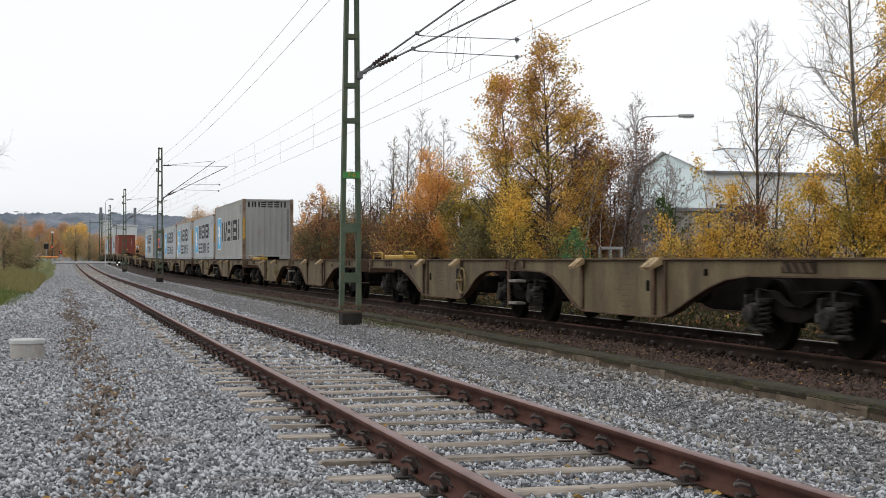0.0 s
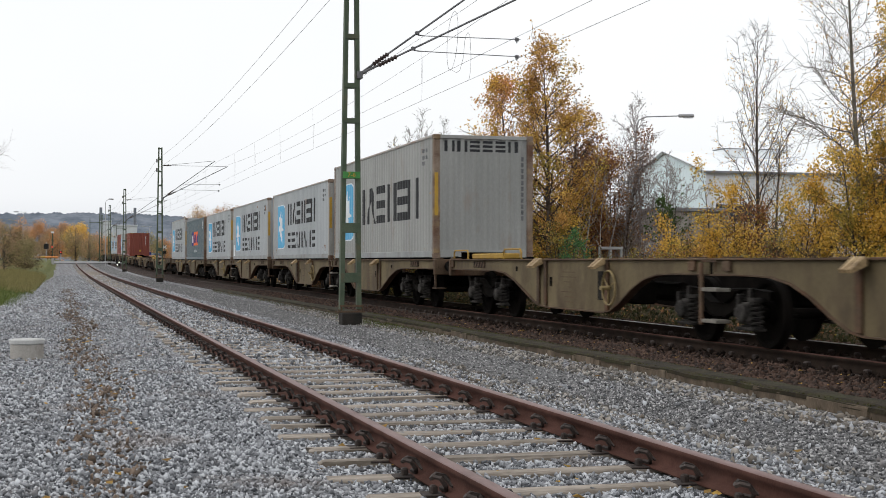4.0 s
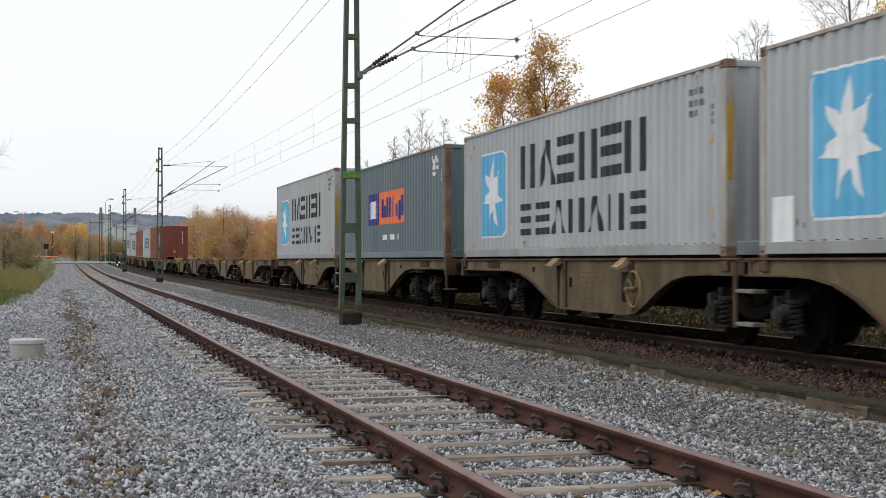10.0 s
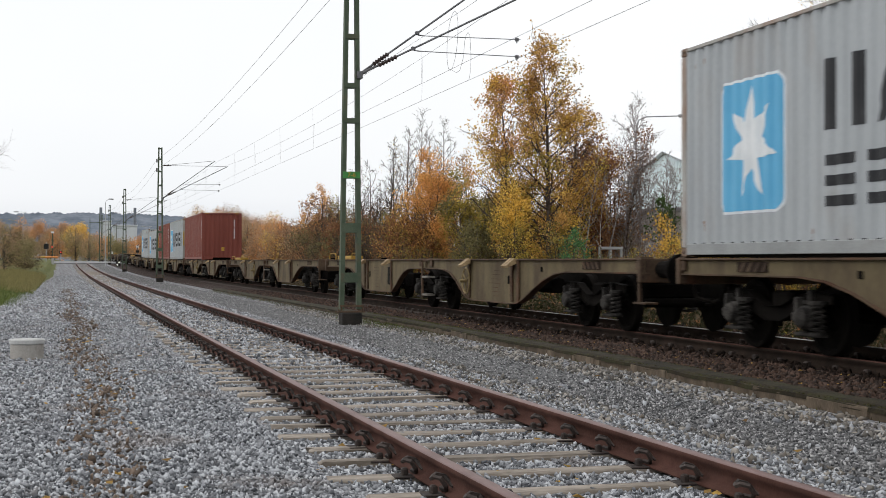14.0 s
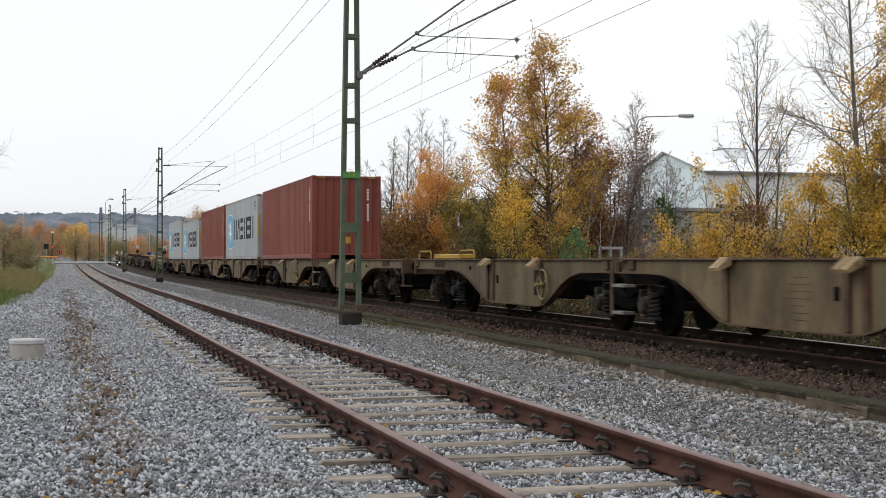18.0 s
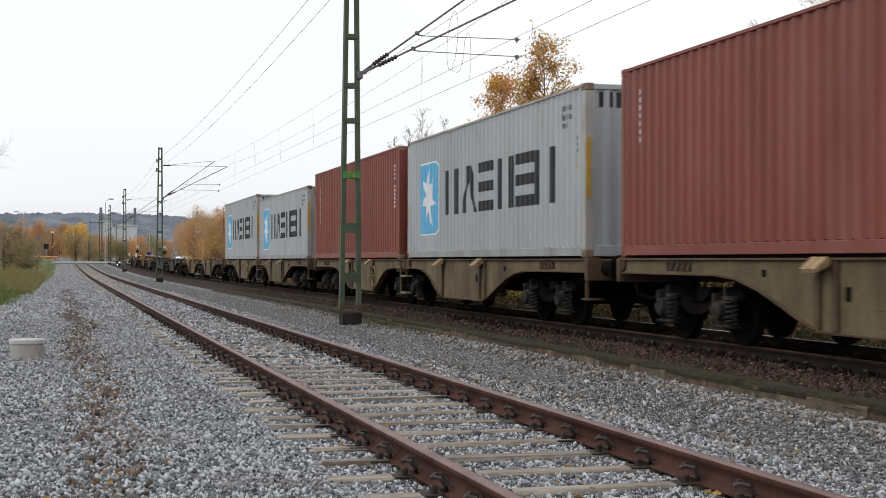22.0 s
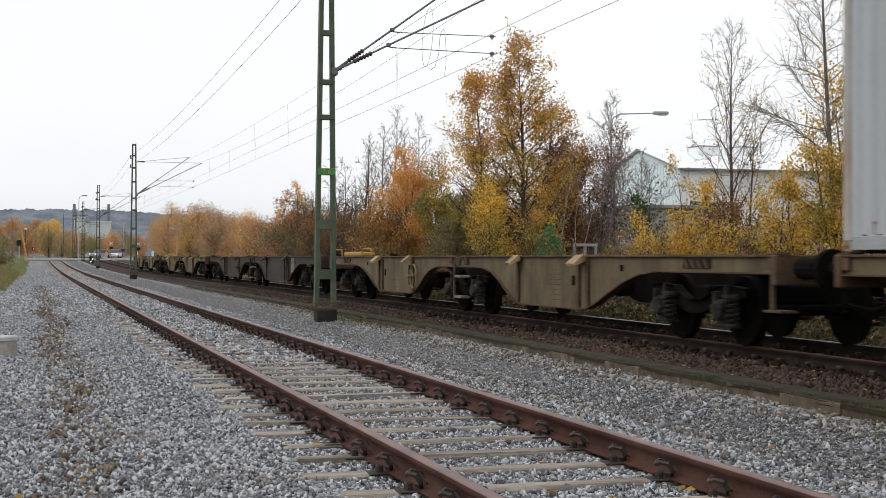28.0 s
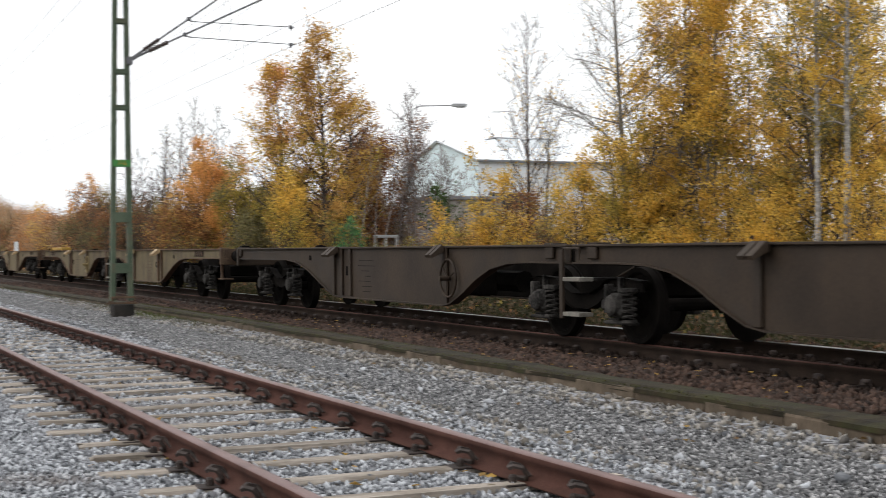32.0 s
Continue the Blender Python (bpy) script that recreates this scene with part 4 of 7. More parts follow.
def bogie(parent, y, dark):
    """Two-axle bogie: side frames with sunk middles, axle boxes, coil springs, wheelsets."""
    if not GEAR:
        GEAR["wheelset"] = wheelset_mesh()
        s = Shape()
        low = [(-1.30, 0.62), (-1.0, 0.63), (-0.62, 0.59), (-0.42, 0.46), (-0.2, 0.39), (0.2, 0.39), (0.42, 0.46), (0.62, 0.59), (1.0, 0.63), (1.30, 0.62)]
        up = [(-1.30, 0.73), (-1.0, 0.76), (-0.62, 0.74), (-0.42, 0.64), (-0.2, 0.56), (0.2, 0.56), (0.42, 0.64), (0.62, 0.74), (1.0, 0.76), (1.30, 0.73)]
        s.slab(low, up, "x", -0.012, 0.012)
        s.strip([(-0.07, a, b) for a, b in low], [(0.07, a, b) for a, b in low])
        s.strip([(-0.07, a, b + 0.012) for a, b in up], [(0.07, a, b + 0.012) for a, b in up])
        GEAR["side_frame"] = s.mesh("side_frame", GRIME_SHADE)
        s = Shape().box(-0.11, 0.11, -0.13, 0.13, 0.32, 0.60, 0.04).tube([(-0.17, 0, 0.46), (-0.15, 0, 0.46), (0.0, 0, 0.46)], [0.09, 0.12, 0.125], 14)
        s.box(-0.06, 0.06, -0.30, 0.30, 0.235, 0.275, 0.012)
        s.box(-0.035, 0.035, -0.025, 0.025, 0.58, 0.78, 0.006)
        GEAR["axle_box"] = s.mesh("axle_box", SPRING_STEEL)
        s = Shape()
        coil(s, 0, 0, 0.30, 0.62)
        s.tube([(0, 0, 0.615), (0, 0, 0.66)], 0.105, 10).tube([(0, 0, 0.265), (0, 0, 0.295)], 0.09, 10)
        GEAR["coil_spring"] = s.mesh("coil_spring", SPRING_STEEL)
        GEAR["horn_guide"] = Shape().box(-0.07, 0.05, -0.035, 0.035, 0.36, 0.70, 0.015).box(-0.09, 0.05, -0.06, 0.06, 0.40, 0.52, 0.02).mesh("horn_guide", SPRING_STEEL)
        GEAR["brake_rigging"] = Shape().box(-0.9, 0.9, -0.06, 0.06, 0.42, 0.50, 0.01).tube([(-0.55, -1.2, 0.42), (-0.55, 1.2, 0.42)], 0.03, 6).tube([(0.55, -1.2, 0.42), (0.55, 1.2, 0.42)], 0.03, 6).mesh("brake_rigging", GRIME_SHADE)
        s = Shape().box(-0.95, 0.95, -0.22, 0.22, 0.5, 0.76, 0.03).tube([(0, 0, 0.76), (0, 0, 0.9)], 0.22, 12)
        GEAR["bolster"] = s.mesh("bolster", GRIME_SHADE)
        GEAR["brake_block"] = Shape().box(-0.04, 0.04, -0.03, 0.03, 0.3, 0.6, 0.01).mesh("brake_block", GRIME_SHADE)
    b = part("bogie", GEAR["bolster"], None, parent, "grimy two-axle bogie, blackened for the shade under the deck", at=pose(0, y, 0))
    for x in (-1.0, 1.0):
        part("side_frame", GEAR["side_frame"], None, b, at=pose(x, 0, 0))
        for a in (-0.9, 0.9):
            part("axle_box", GEAR["axle_box"], None, b, at=pose(x * 1.05, a, 0, 0, 0, 0 if x < 0 else 180))
            part("coil_spring", GEAR["coil_spring"], None, b, at=pose(x * 1.09, a - 0.24, 0))
            part("coil_spring", GEAR["coil_spring"], None, b, at=pose(x * 0.97, a + 0.24, 0))
            part("horn_guide", GEAR["horn_guide"], None, b, at=pose(x * 1.07, a + 0.215, 0, 0, 0, 0 if x < 0 else 180))
        for a in (-0.36, 0.36):
            part("brake_block", GEAR["brake_block"], None, b, at=pose(x * 0.75, a, 0))
    part("brake_rigging", GEAR["brake_rigging"], None, b)
    for a in (-0.9, 0.9):
        part("wheelset", GEAR["wheelset"], None, b, at=pose(0, a, 0.447))
    return b


def hand_wheel():
    s = Shape()
    s.tube([(0, 0.27 * math.cos(2 * math.pi * i / 20), 0.27 * math.sin(2 * math.pi * i / 20)) for i in range(21)], 0.018, 6, False)
    for k in range(3):
        a = 2 * math.pi * k / 3 + 0.4
        s.tube([(0, 0, 0), (0, 0.27 * math.cos(a), 0.27 * math.sin(a))], 0.013, 5)
    s.tube([(-0.03, 0, 0), (0.14, 0, 0)], 0.035, 8)
    return s


def wagon(half, dark=False, wheel_rear=True, trestle=True, label=""):
    """An articulated container wagon: two fish-bellied units on three bogies, built round its middle joint."""
    w = tagged(empty("container_wagon"), label, "wagon", group="wagons of the train")
    paint = DARK_STEEL if dark else TAN_STEEL
    worn = DARK_STEEL if dark else TAN_RUST
    edge = belly(half)
    a = half - 3.6
    for end in (-1, 1):                       # -1: leading unit, 1: trailing unit
        def yy(s):
            return end * (half - s)
        for side in (-1, 1):
            x = side * 1.16
            web = Shape()
            low = [(yy(s), z) for s, z in edge]
            up = [(yy(s), DECK - 0.03) for s, z in edge]
            web.slab(low, up, "x", x - 0.008, x + 0.008)
            part("side_girder", web, paint, w)
            # Added lining blackens the inner face for grime and under-deck shade.
            shade_sheet = Shape().slab([(yy(s), z + 0.004) for s, z in edge], [(yy(s), DECK - 0.034) for s, z in edge], "x", *sorted((x - side * 0.011, x - side * 0.017)))
            part("inner_lining", shade_sheet, GRIME_SHADE, w, "added black inner lining for grime and shade")
            fl = Shape()
            x0, x1 = sorted((x - side * 0.09, x + side * 0.055))
            pts = edge
            for (s0, z0), (s1, z1) in zip(pts[:-1], pts[1:]):
                fl.prism([(yy(s0), z0 - 0.018), (yy(s1), z1 - 0.018), (yy(s1), z1 + 0.002), (yy(s0), z0 + 0.002)], "x", x0, x1)
            part("bottom_flange", fl, worn, w)
            x0, x1 = sorted((x - side * 0.16, x + side * 0.06))
            part("top_flange", Shape().box(x0, x1, *sorted((yy(0.62), yy(half - 0.06))), DECK - 0.03, DECK, 0.006), worn, w, "rust-brown top flange")
            for s, wd in ((6.50, 0.12), (6.88, 0.12), (a - 0.02, 0.13)) + (((7.3, 0.10),) if dark else ()):
                x0, x1 = sorted((x + side * 0.009, x + side * 0.05))
                part("rib", Shape().box(x0, x1, yy(s) - wd / 2, yy(s) + wd / 2, 0.335, DECK - 0.032, 0.008), worn, w)
            # folding seats for container corners
            for s, wide in ((6.66, 0.17), (a - 0.12, 0.12)):
                x0, x1 = sorted((x + side * 0.06, x + side * 0.26))
                seat = Shape()
                c = yy(s)
                seat.prism([(x + side * 0.062, DECK - 0.005), (x + side * 0.10, DECK + 0.012), (x + side * 0.27, DECK - 0.13), (x + side * 0.25, DECK - 0.17), (x + side * 0.062, DECK - 0.09)], "y", c - wide, c - 0.015)
                seat.prism([(x + side * 0.062, DECK - 0.005), (x + side * 0.10, DECK + 0.012), (x + side * 0.27, DECK - 0.13), (x + side * 0.25, DECK - 0.17), (x + side * 0.062, DECK - 0.09)], "y", c + 0.015, c + wide)
                part("folding_seat", seat, DARK_STEEL if dark else SEAT_STEEL, w, "worn folding container seat")
            for s in (0.76, half - 0.52):
                part("corner_seat", Shape().box(*sorted((x - side * 0.15, x + side * 0.05)), yy(s) - 0.11, yy(s) + 0.11, DECK + 0.001, DECK + 0.019, 0.004), worn, w)
                part("seat_bracket", Shape().box(*sorted((x + side * 0.009, x + side * 0.055)), yy(s) - 0.10, yy(s) + 0.10, 0.99, DECK - 0.032, 0.01), worn, w)
            if not dark:
                s0, s1 = 2.35, 3.15
                plate = Shape().box(*sorted((x + side * 0.009, x + side * 0.022)), *sorted((yy(s0), yy(s1))), 0.985, DECK - 0.05, 0.003)
                hp = part("warning_plate", plate, RAIL_DARK, w, "rusty plate with tan slanting stripes")
                st = Shape()
                for k in range(4):
                    c = yy(s0) + (yy(s1) - yy(s0)) * (k + 0.3) / 4.2
                    st.prism([(c, 0.99), (c + end * -0.08, 0.99), (c + end * -0.18, DECK - 0.055), (c + end * -0.10, DECK - 0.055)], "x", *sorted((x + side * 0.0225, x + side * 0.026)))
                part("stripe", st, TAN_RUST, hp)
            if dark and end < 0:
                dp = part("data_panel", Shape().box(*sorted((x + side * 0.009, x + side * 0.016)), *sorted((yy(5.55), yy(6.02))), 0.63, DECK - 0.045, 0.003), GALV_TREAD, w, "pale grey data panel")
                bars = Shape()
                for k in range(6):
                    bars.box(*sorted((x + side * 0.0165, x + side * 0.019)), *sorted((yy(5.60), yy(5.95 - 0.06 * (k % 3)))), 0.68 + 0.075 * k, 0.70 + 0.075 * k)
                tagged(part("marking", bars, TAN_RUST, dp, "rows of small markings shown as bars"), kind="stuff")
            # inspection panels and small writing, as plain bars
            bars = Shape()
            rr = random.Random(3 if end > 0 else 4)
            for k in range(7):
                z = 0.42 + 0.085 * k
                l = rr.uniform(0.25, 0.75)
                c = yy(8.0 + rr.uniform(-0.1, 0.1))
                bars.box(*sorted((x + side * 0.0085, x + side * 0.0105)), c - l / 2, c + l / 2, z, z + 0.011)
            tagged(part("marking", bars, GREY_GEAR if dark else TAN_RUST, w, "rows of faded small markings"), kind="stuff")
            if not dark and end > 0:
                part("document_panel", Shape().box(*sorted((x + side * 0.009, x + side * 0.03)), *sorted((yy(a - 0.42), yy(a - 0.20))), 0.5, 0.96, 0.005), GREY_GEAR, w, "dark document panel")
            part("lifting_pocket", Shape().box(*sorted((x + side * 0.0085, x + side * 0.02)), yy(7.12) - 0.055, yy(7.12) + 0.055, 0.68, 0.84, 0.01), GRIME_SHADE, w)
            part("lifting_pocket", Shape().box(*sorted((x + side * 0.0085, x + side * 0.02)), yy(5.2) - 0.05, yy(5.2) + 0.05, 0.93, 1.02, 0.01), GRIME_SHADE, w)
            if (end > 0) == wheel_rear:
                part("hand_brake_wheel", hand_wheel(), DARK_STEEL if dark else WHEEL_TAN, w, "round hand-brake wheel", at=pose(x + side * 0.06, yy(a + 0.12), 0.70, 0, 0, 0 if side > 0 else 180))
            if end < 0:
                step = Shape().box(*sorted((x - side * 0.02, x + side * 0.03)), yy(0.80) - 0.03, yy(0.80) + 0.03, 0.50, 0.94, 0.006)
                part("step", step.box(*sorted((x - side * 0.2, x + side * 0.03)), *sorted((yy(0.58), yy(1.0))), 0.475, 0.505, 0.004), worn, w)
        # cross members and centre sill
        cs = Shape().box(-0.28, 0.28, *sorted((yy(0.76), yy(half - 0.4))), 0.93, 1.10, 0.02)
        part("centre_sill", cs, GRIME_SHADE, w)
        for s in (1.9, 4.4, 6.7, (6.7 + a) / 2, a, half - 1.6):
            part("cross_member", Shape().box(-1.15, 1.15, yy(s) - 0.06, yy(s) + 0.06, 0.96, DECK - 0.04, 0.01), GRIME_SHADE, w)
        part("end_beam", Shape().box(-1.24, 1.24, *sorted((yy(0.62), yy(0.74))), 0.80, DECK - 0.002, 0.015), worn, w)
        for side in (-1, 1):
            bx = side * 0.875
            s = Shape().tube([(bx, yy(0.62), 1.0), (bx, yy(0.26), 1.0)], 0.125, 12)
            s.tube([(bx, yy(0.26), 1.0), (bx, yy(0.05), 1.0)], 0.09, 10)
            s.tube([(bx, yy(0.05), 1.0), (bx, yy(0.004), 1.0)], 0.23, 16)
            part("buffer", s, GRIME_SHADE, w, "round black buffer")
        part("coupling", Shape().tube([(0, yy(0.62), 0.95), (0, yy(0.02), 0.88)], 0.055, 8).tube([(-0.42, yy(0.64), 0.9), (-0.42, yy(0.4), 0.58), (-0.35, yy(0.01), 0.52)], 0.032, 6).tube([(0.35, yy(0.64), 0.9), (0.35, yy(0.3), 0.6), (0.3, yy(0.01), 0.62)], 0.025, 6), GRIME_SHADE, w)
        bogie(w, yy(3.05), dark)
        part("brake_gear", Shape().tube([(0.3, yy(a - 0.4), 0.62), (0.3, yy(a - 1.5), 0.62)], 0.16, 10).box(-0.5, -0.2, *sorted((yy(a - 0.3), yy(a - 1.3))), 0.42, 0.80, 0.03), GRIME_SHADE, w)
    # middle joint on its bogie, with a ladder step
    bogie(w, 0.0, dark)
    part("joint", Shape().box(-0.5, 0.5, -0.5, 0.5, 0.90, 1.08, 0.04).tube([(0, 0, 0.85), (0, 0, 1.12)], 0.25, 14), GRIME_SHADE, w)
    for side in (-1, 1):
        x = side * 1.24
        ladder = part("ladder", Shape().box(x - 0.02, x + 0.02, 0.10, 0.18, 0.27, 1.10, 0.006), worn, w)
        for z in (0.30, 0.72):
            part("ladder_step", Shape().box(*sorted((x - side * 0.18, x + side * 0.02)), -0.35 if not dark else -0.30, 0.095, z, z + 0.05, 0.006), GALV_TREAD, ladder, "pale worn step")
        rail = Shape().tube([(x, -0.28, 0.98), (x, -0.28, 1.12), (x, 0.10, 1.12), (x, 0.10, 0.98)], 0.014, 5)
        part("grab_rail", rail, worn, w)
    if trestle:
        f = part("trestle", Shape().box(-1.08, -0.70, half - 4.0, half - 1.9, DECK + 0.004, DECK + 0.115, 0.02), YELLOW_STEEL, w, "faded yellow folded trailer trestle")
        for side in (-1,):
            for c in (half - 0.95, half - 4.55):
                x = side * 1.05
                part("hoop", Shape().tube([(x, c - 0.55, DECK), (x, c - 0.55, DECK + 0.13), (x, c - 0.48, DECK + 0.19), (x, c + 0.48, DECK + 0.19), (x, c + 0.55, DECK + 0.13), (x, c + 0.55, DECK)], 0.019, 6), YELLOW_STEEL, f)
    return w


# ---- containers ----
BOX_L, BOX_W = 12.192, 2.438
HIGH, LOW = 2.896, 2.591
PITCH, RIB = 0.278, 0.042


def fold(s):
    """Depth of the corrugated sheet below its outer face at s along it."""
    t = (s / PITCH) % 1.0
    if t < 0.26:
        return 0.0
    if t < 0.5:
        return RIB * (t - 0.26) / 0.24
    if t < 0.76:
        return RIB
    return RIB * (1 - (t - 0.76) / 0.24)


def folds(a, b):
    """Break lines of the corrugation between a and b."""
    out = [a]
    k = math.floor(a / PITCH)
    while k * PITCH < b:
        for t in (0.0, 0.26, 0.5, 0.76):
            s = (k + t) * PITCH
            if a + 1e-4 < s < b - 1e-4:
                out.append(s)
        k += 1
    return out + [b]


def sheet(place, a, b, z0, z1):
    """Corrugated sheet; place(s, depth, z) gives its points."""
    ss = folds(a, b)
    return Shape().strip([place(s, fold(s), z0) for s in ss], [place(s, fold(s), z1) for s in ss])


def painted(shape, place, polygon, proud=0.004):
    """Paint on the sheet: a convex outline cut along the corrugation's breaks and laid on it."""
    lo, hi = min(p[0] for p in polygon), max(p[0] for p in polygon)
    cuts = folds(lo, hi)
    for a, b in zip(cuts[:-1], cuts[1:]):
        piece = polygon
        for limit, keep in ((a, 1), (b, -1)):
            got = []
            for p, q in zip(piece, piece[1:] + piece[:1]):
                pin, qin = (p[0] - limit) * keep >= -1e-9, (q[0] - limit) * keep >= -1e-9
                if pin:
                    got.append(p)
                if pin != qin:
                    f = (limit - p[0]) / (q[0] - p[0])
                    got.append((limit, p[1] + f * (q[1] - p[1])))
            piece = got
            if len(piece) < 3:
                break
        if len(piece) >= 3:
            shape.add([place(s, fold(s) - proud, z) for s, z in piece], [tuple(range(len(piece)))])
    return shape


def block(shape, place, s0, s1, z0, z1, proud=0.004):
    return painted(shape, place, [(s0, z0), (s1, z0), (s1, z1), (s0, z1)], proud)


def mark_row(parent, place, kinds, starts, width, z0, z1, stroke):
    """A row of plain bars standing for the company's marking. '|': two uprights, '^': two leaning bars, '=': three level bars."""
    h = z1 - z0
    for kind, s in zip(kinds, starts):
        # the row reads along falling s, so a group reaches from s down to s - width
        if kind == "|":
            spans = [(s - stroke, s, z0, z1), (s - width, s - width + stroke, z0, z1)]
        elif kind == "^":
            spans = []
            for a, b in ((s, s - width / 2 + stroke * 0.15), (s - width + stroke * 0.8, s - width / 2 - stroke * 0.15)):
                d = stroke * 0.8
                part("marking_bar", painted(Shape(), place, [(a - d, z0), (a, z0), (b + d * 0.4, z1), (b - d * 0.6, z1)]), MARK_BLACK, parent)
        else:
            spans = [(s - width, s, z0 + h * (0.4 * k), z0 + h * (0.4 * k + 0.21)) for k in range(3)]
        for q in spans:
            part("marking_bar", block(Shape(), place, *q), MARK_BLACK, parent)


def star_points(cs, cz, r):
    tips = []
    for k in range(14):
        a = math.pi / 2 + math.pi * k / 7
        q = r * (1.0 if k % 2 == 0 else 0.42)
        tips.append((cs + q * 0.86 * math.cos(a), cz + q * math.sin(a)))
    return tips


def rust_stains(parent, place, H, seed, heavy):
    """Small rust spots with runs below them, on the long side and near its corners."""
    r = random.Random(900 + seed)
    shape = Shape()
    for k in range(7 + heavy):
        s = r.choice((r.uniform(0.3, 1.3), r.uniform(0.3, BOX_L - 0.3), r.uniform(BOX_L - 1.0, BOX_L - 0.3)))
        z = r.choice((r.uniform(0.22, 0.6), r.uniform(0.22, 0.5), r.uniform(H - 0.5, H - 0.12)))
        w, h = r.uniform(0.015, 0.06), r.uniform(0.012, 0.05)
        ring = [(s + w * math.cos(a) * r.uniform(0.8, 1.1), z + h * math.sin(a) * r.uniform(0.8, 1.1)) for a in (0.3, 1.2, 2.0, 2.9, 3.8, 4.7, 5.5)]
        painted(shape, place, ring, 0.005)
        run = r.uniform(0.05, 0.22)
        painted(shape, place, [(s - w * 0.35, z), (s - w * 0.15, z - run), (s + w * 0.05, z - run), (s + w * 0.4, z)], 0.0045)
    tagged(part("rust_stain", shape, RUST_STAIN, parent, "small brown rust spots with runs"), kind="stuff")


def container(label, paint, post, style, H, seed=0, patch=False):
    """A forty-foot high-cube container; its near long side looks to -x, its leading end to -y, its base on z = 0."""
    c = tagged(empty("shipping_container"), label, "shipping container", group="containers on the train")
    hw = BOX_W / 2
    low = -0.14 if H < 2.7 and style != "dark" else 0.0      # markings sit lower on the lower boxes

    def near(s, d, z):
        return (-hw + 0.012 + d, s, z)

    def far(s, d, z):
        return (hw - 0.012 - d, s, z)

    def front(s, d, z):
        return (s, 0.03 + d, z)
    part("side_panel", sheet(near, 0.16, BOX_L - 0.16, 0.10, H - 0.055), paint, c)
    part("side_panel", sheet(far, 0.16, BOX_L - 0.16, 0.10, H - 0.055), paint, c)
    part("end_panel", sheet(front, -hw + 0.15, hw - 0.15, 0.20, H - 0.10), paint, c)
    roof = Shape().strip([(-hw + 0.03, 0.1, H - 0.02), (-hw + 0.03, BOX_L - 0.1, H - 0.02)], [(hw - 0.03, 0.1, H - 0.02), (hw - 0.03, BOX_L - 0.1, H - 0.02)])
    part("roof", roof, paint, c)
    part("floor", Shape().box(-hw + 0.05, hw - 0.05, 0.1, BOX_L - 0.1, 0.15, 0.19), GRIME_SHADE, c)
    # Solid slab for the cross members; its black paints the gap's shade.
    part("underframe", Shape().box(-hw + 0.07, hw - 0.07, 0.3, BOX_L - 0.3, -0.012, 0.145), GRIME_SHADE, c, "dark cross members under the floor")
    for side in (-1, 1):
        x0, x1 = sorted((side * hw, side * (hw - 0.06)))
        part("top_rail", Shape().box(x0, x1, 0.17, BOX_L - 0.17, H - 0.058, H - 0.010, 0.005), GREY_POST if paint in (GREY_BOX, GREY_WORN) else paint, c)
        part("bottom_rail", Shape().box(x0, x1, 0.17, BOX_L - 0.17, 0.025, 0.175, 0.006), GREY_RAIL if paint in (GREY_BOX, GREY_WORN) else paint, c)
        for y0, y1 in ((0.0, 0.155), (BOX_L - 0.155, BOX_L)):
            x0, x1 = sorted((side * (hw - 0.002), side * (hw - 0.15)))
            part("corner_post", Shape().box(x0, x1, y0 + 0.004, y1 - 0.004, 0.12, H - 0.12, 0.012), post, c)
            x0, x1 = sorted((side * hw, side * (hw - 0.162)))
            e0, e1 = (y0, y0 + 0.178) if y0 == 0 else (y1 - 0.178, y1)
            for z0, z1 in ((0.0, 0.118), (H - 0.118, H)):
                cast = part("corner_casting", Shape().box(x0, x1, e0, e1, z0, z1, 0.012), RUST_POST if style != "red" else RED_BOX, c)
                hole = Shape().box(*sorted((side * (hw + 0.002), side * (hw - 0.03))), (e0 + e1) / 2 - 0.032, (e0 + e1) / 2 + 0.032, z0 + 0.032, z1 - 0.032, 0.012)
                part("slot", hole, GRIME_SHADE, cast)
    for y0, y1 in ((0.012, 0.11), (BOX_L - 0.11, BOX_L - 0.012)):
        part("end_sill", Shape().box(-hw + 0.16, -0.55, y0, y1, 0.02, 0.20, 0.008).box(0.55, hw - 0.16, y0, y1, 0.02, 0.20, 0.008).box(-0.55, 0.55, y0, y1, 0.14, 0.20, 0.008), paint, c)
        part("end_header", Shape().box(-hw + 0.16, hw - 0.16, y0, y1, H - 0.10, H - 0.012, 0.008), paint, c)
    for k in (-1, 1):                                                 # doors at the trailing end
        x0, x1 = sorted((k * 0.01, k * (hw - 0.16)))
        door = part("door", Shape().box(x0, x1, BOX_L - 0.06, BOX_L - 0.025, 0.21, H - 0.11, 0.006), paint, c)
        for q in (0.25, 0.8):
            part("lock_bar", Shape().tube([(k * q, BOX_L - 0.012, 0.1), (k * q, BOX_L - 0.012, H - 0.06)], 0.017, 6), GALV, door)
    if style != "red" and style != "red_far":
        rust_stains(c, near, H, seed, 12 if post == RUST_POST and style == "wide" else 2)
    if patch:
        part("white_patch", block(Shape(), near, 11.38, 11.92, 0.16, 0.72, 0.005), MARK_WHITE, c, "plain white repaired patch")
    # small code marks near the leading corner
    code = Shape()
    ink = MARK_WHITE if style in ("red", "red_far", "dark") else MARK_GREY
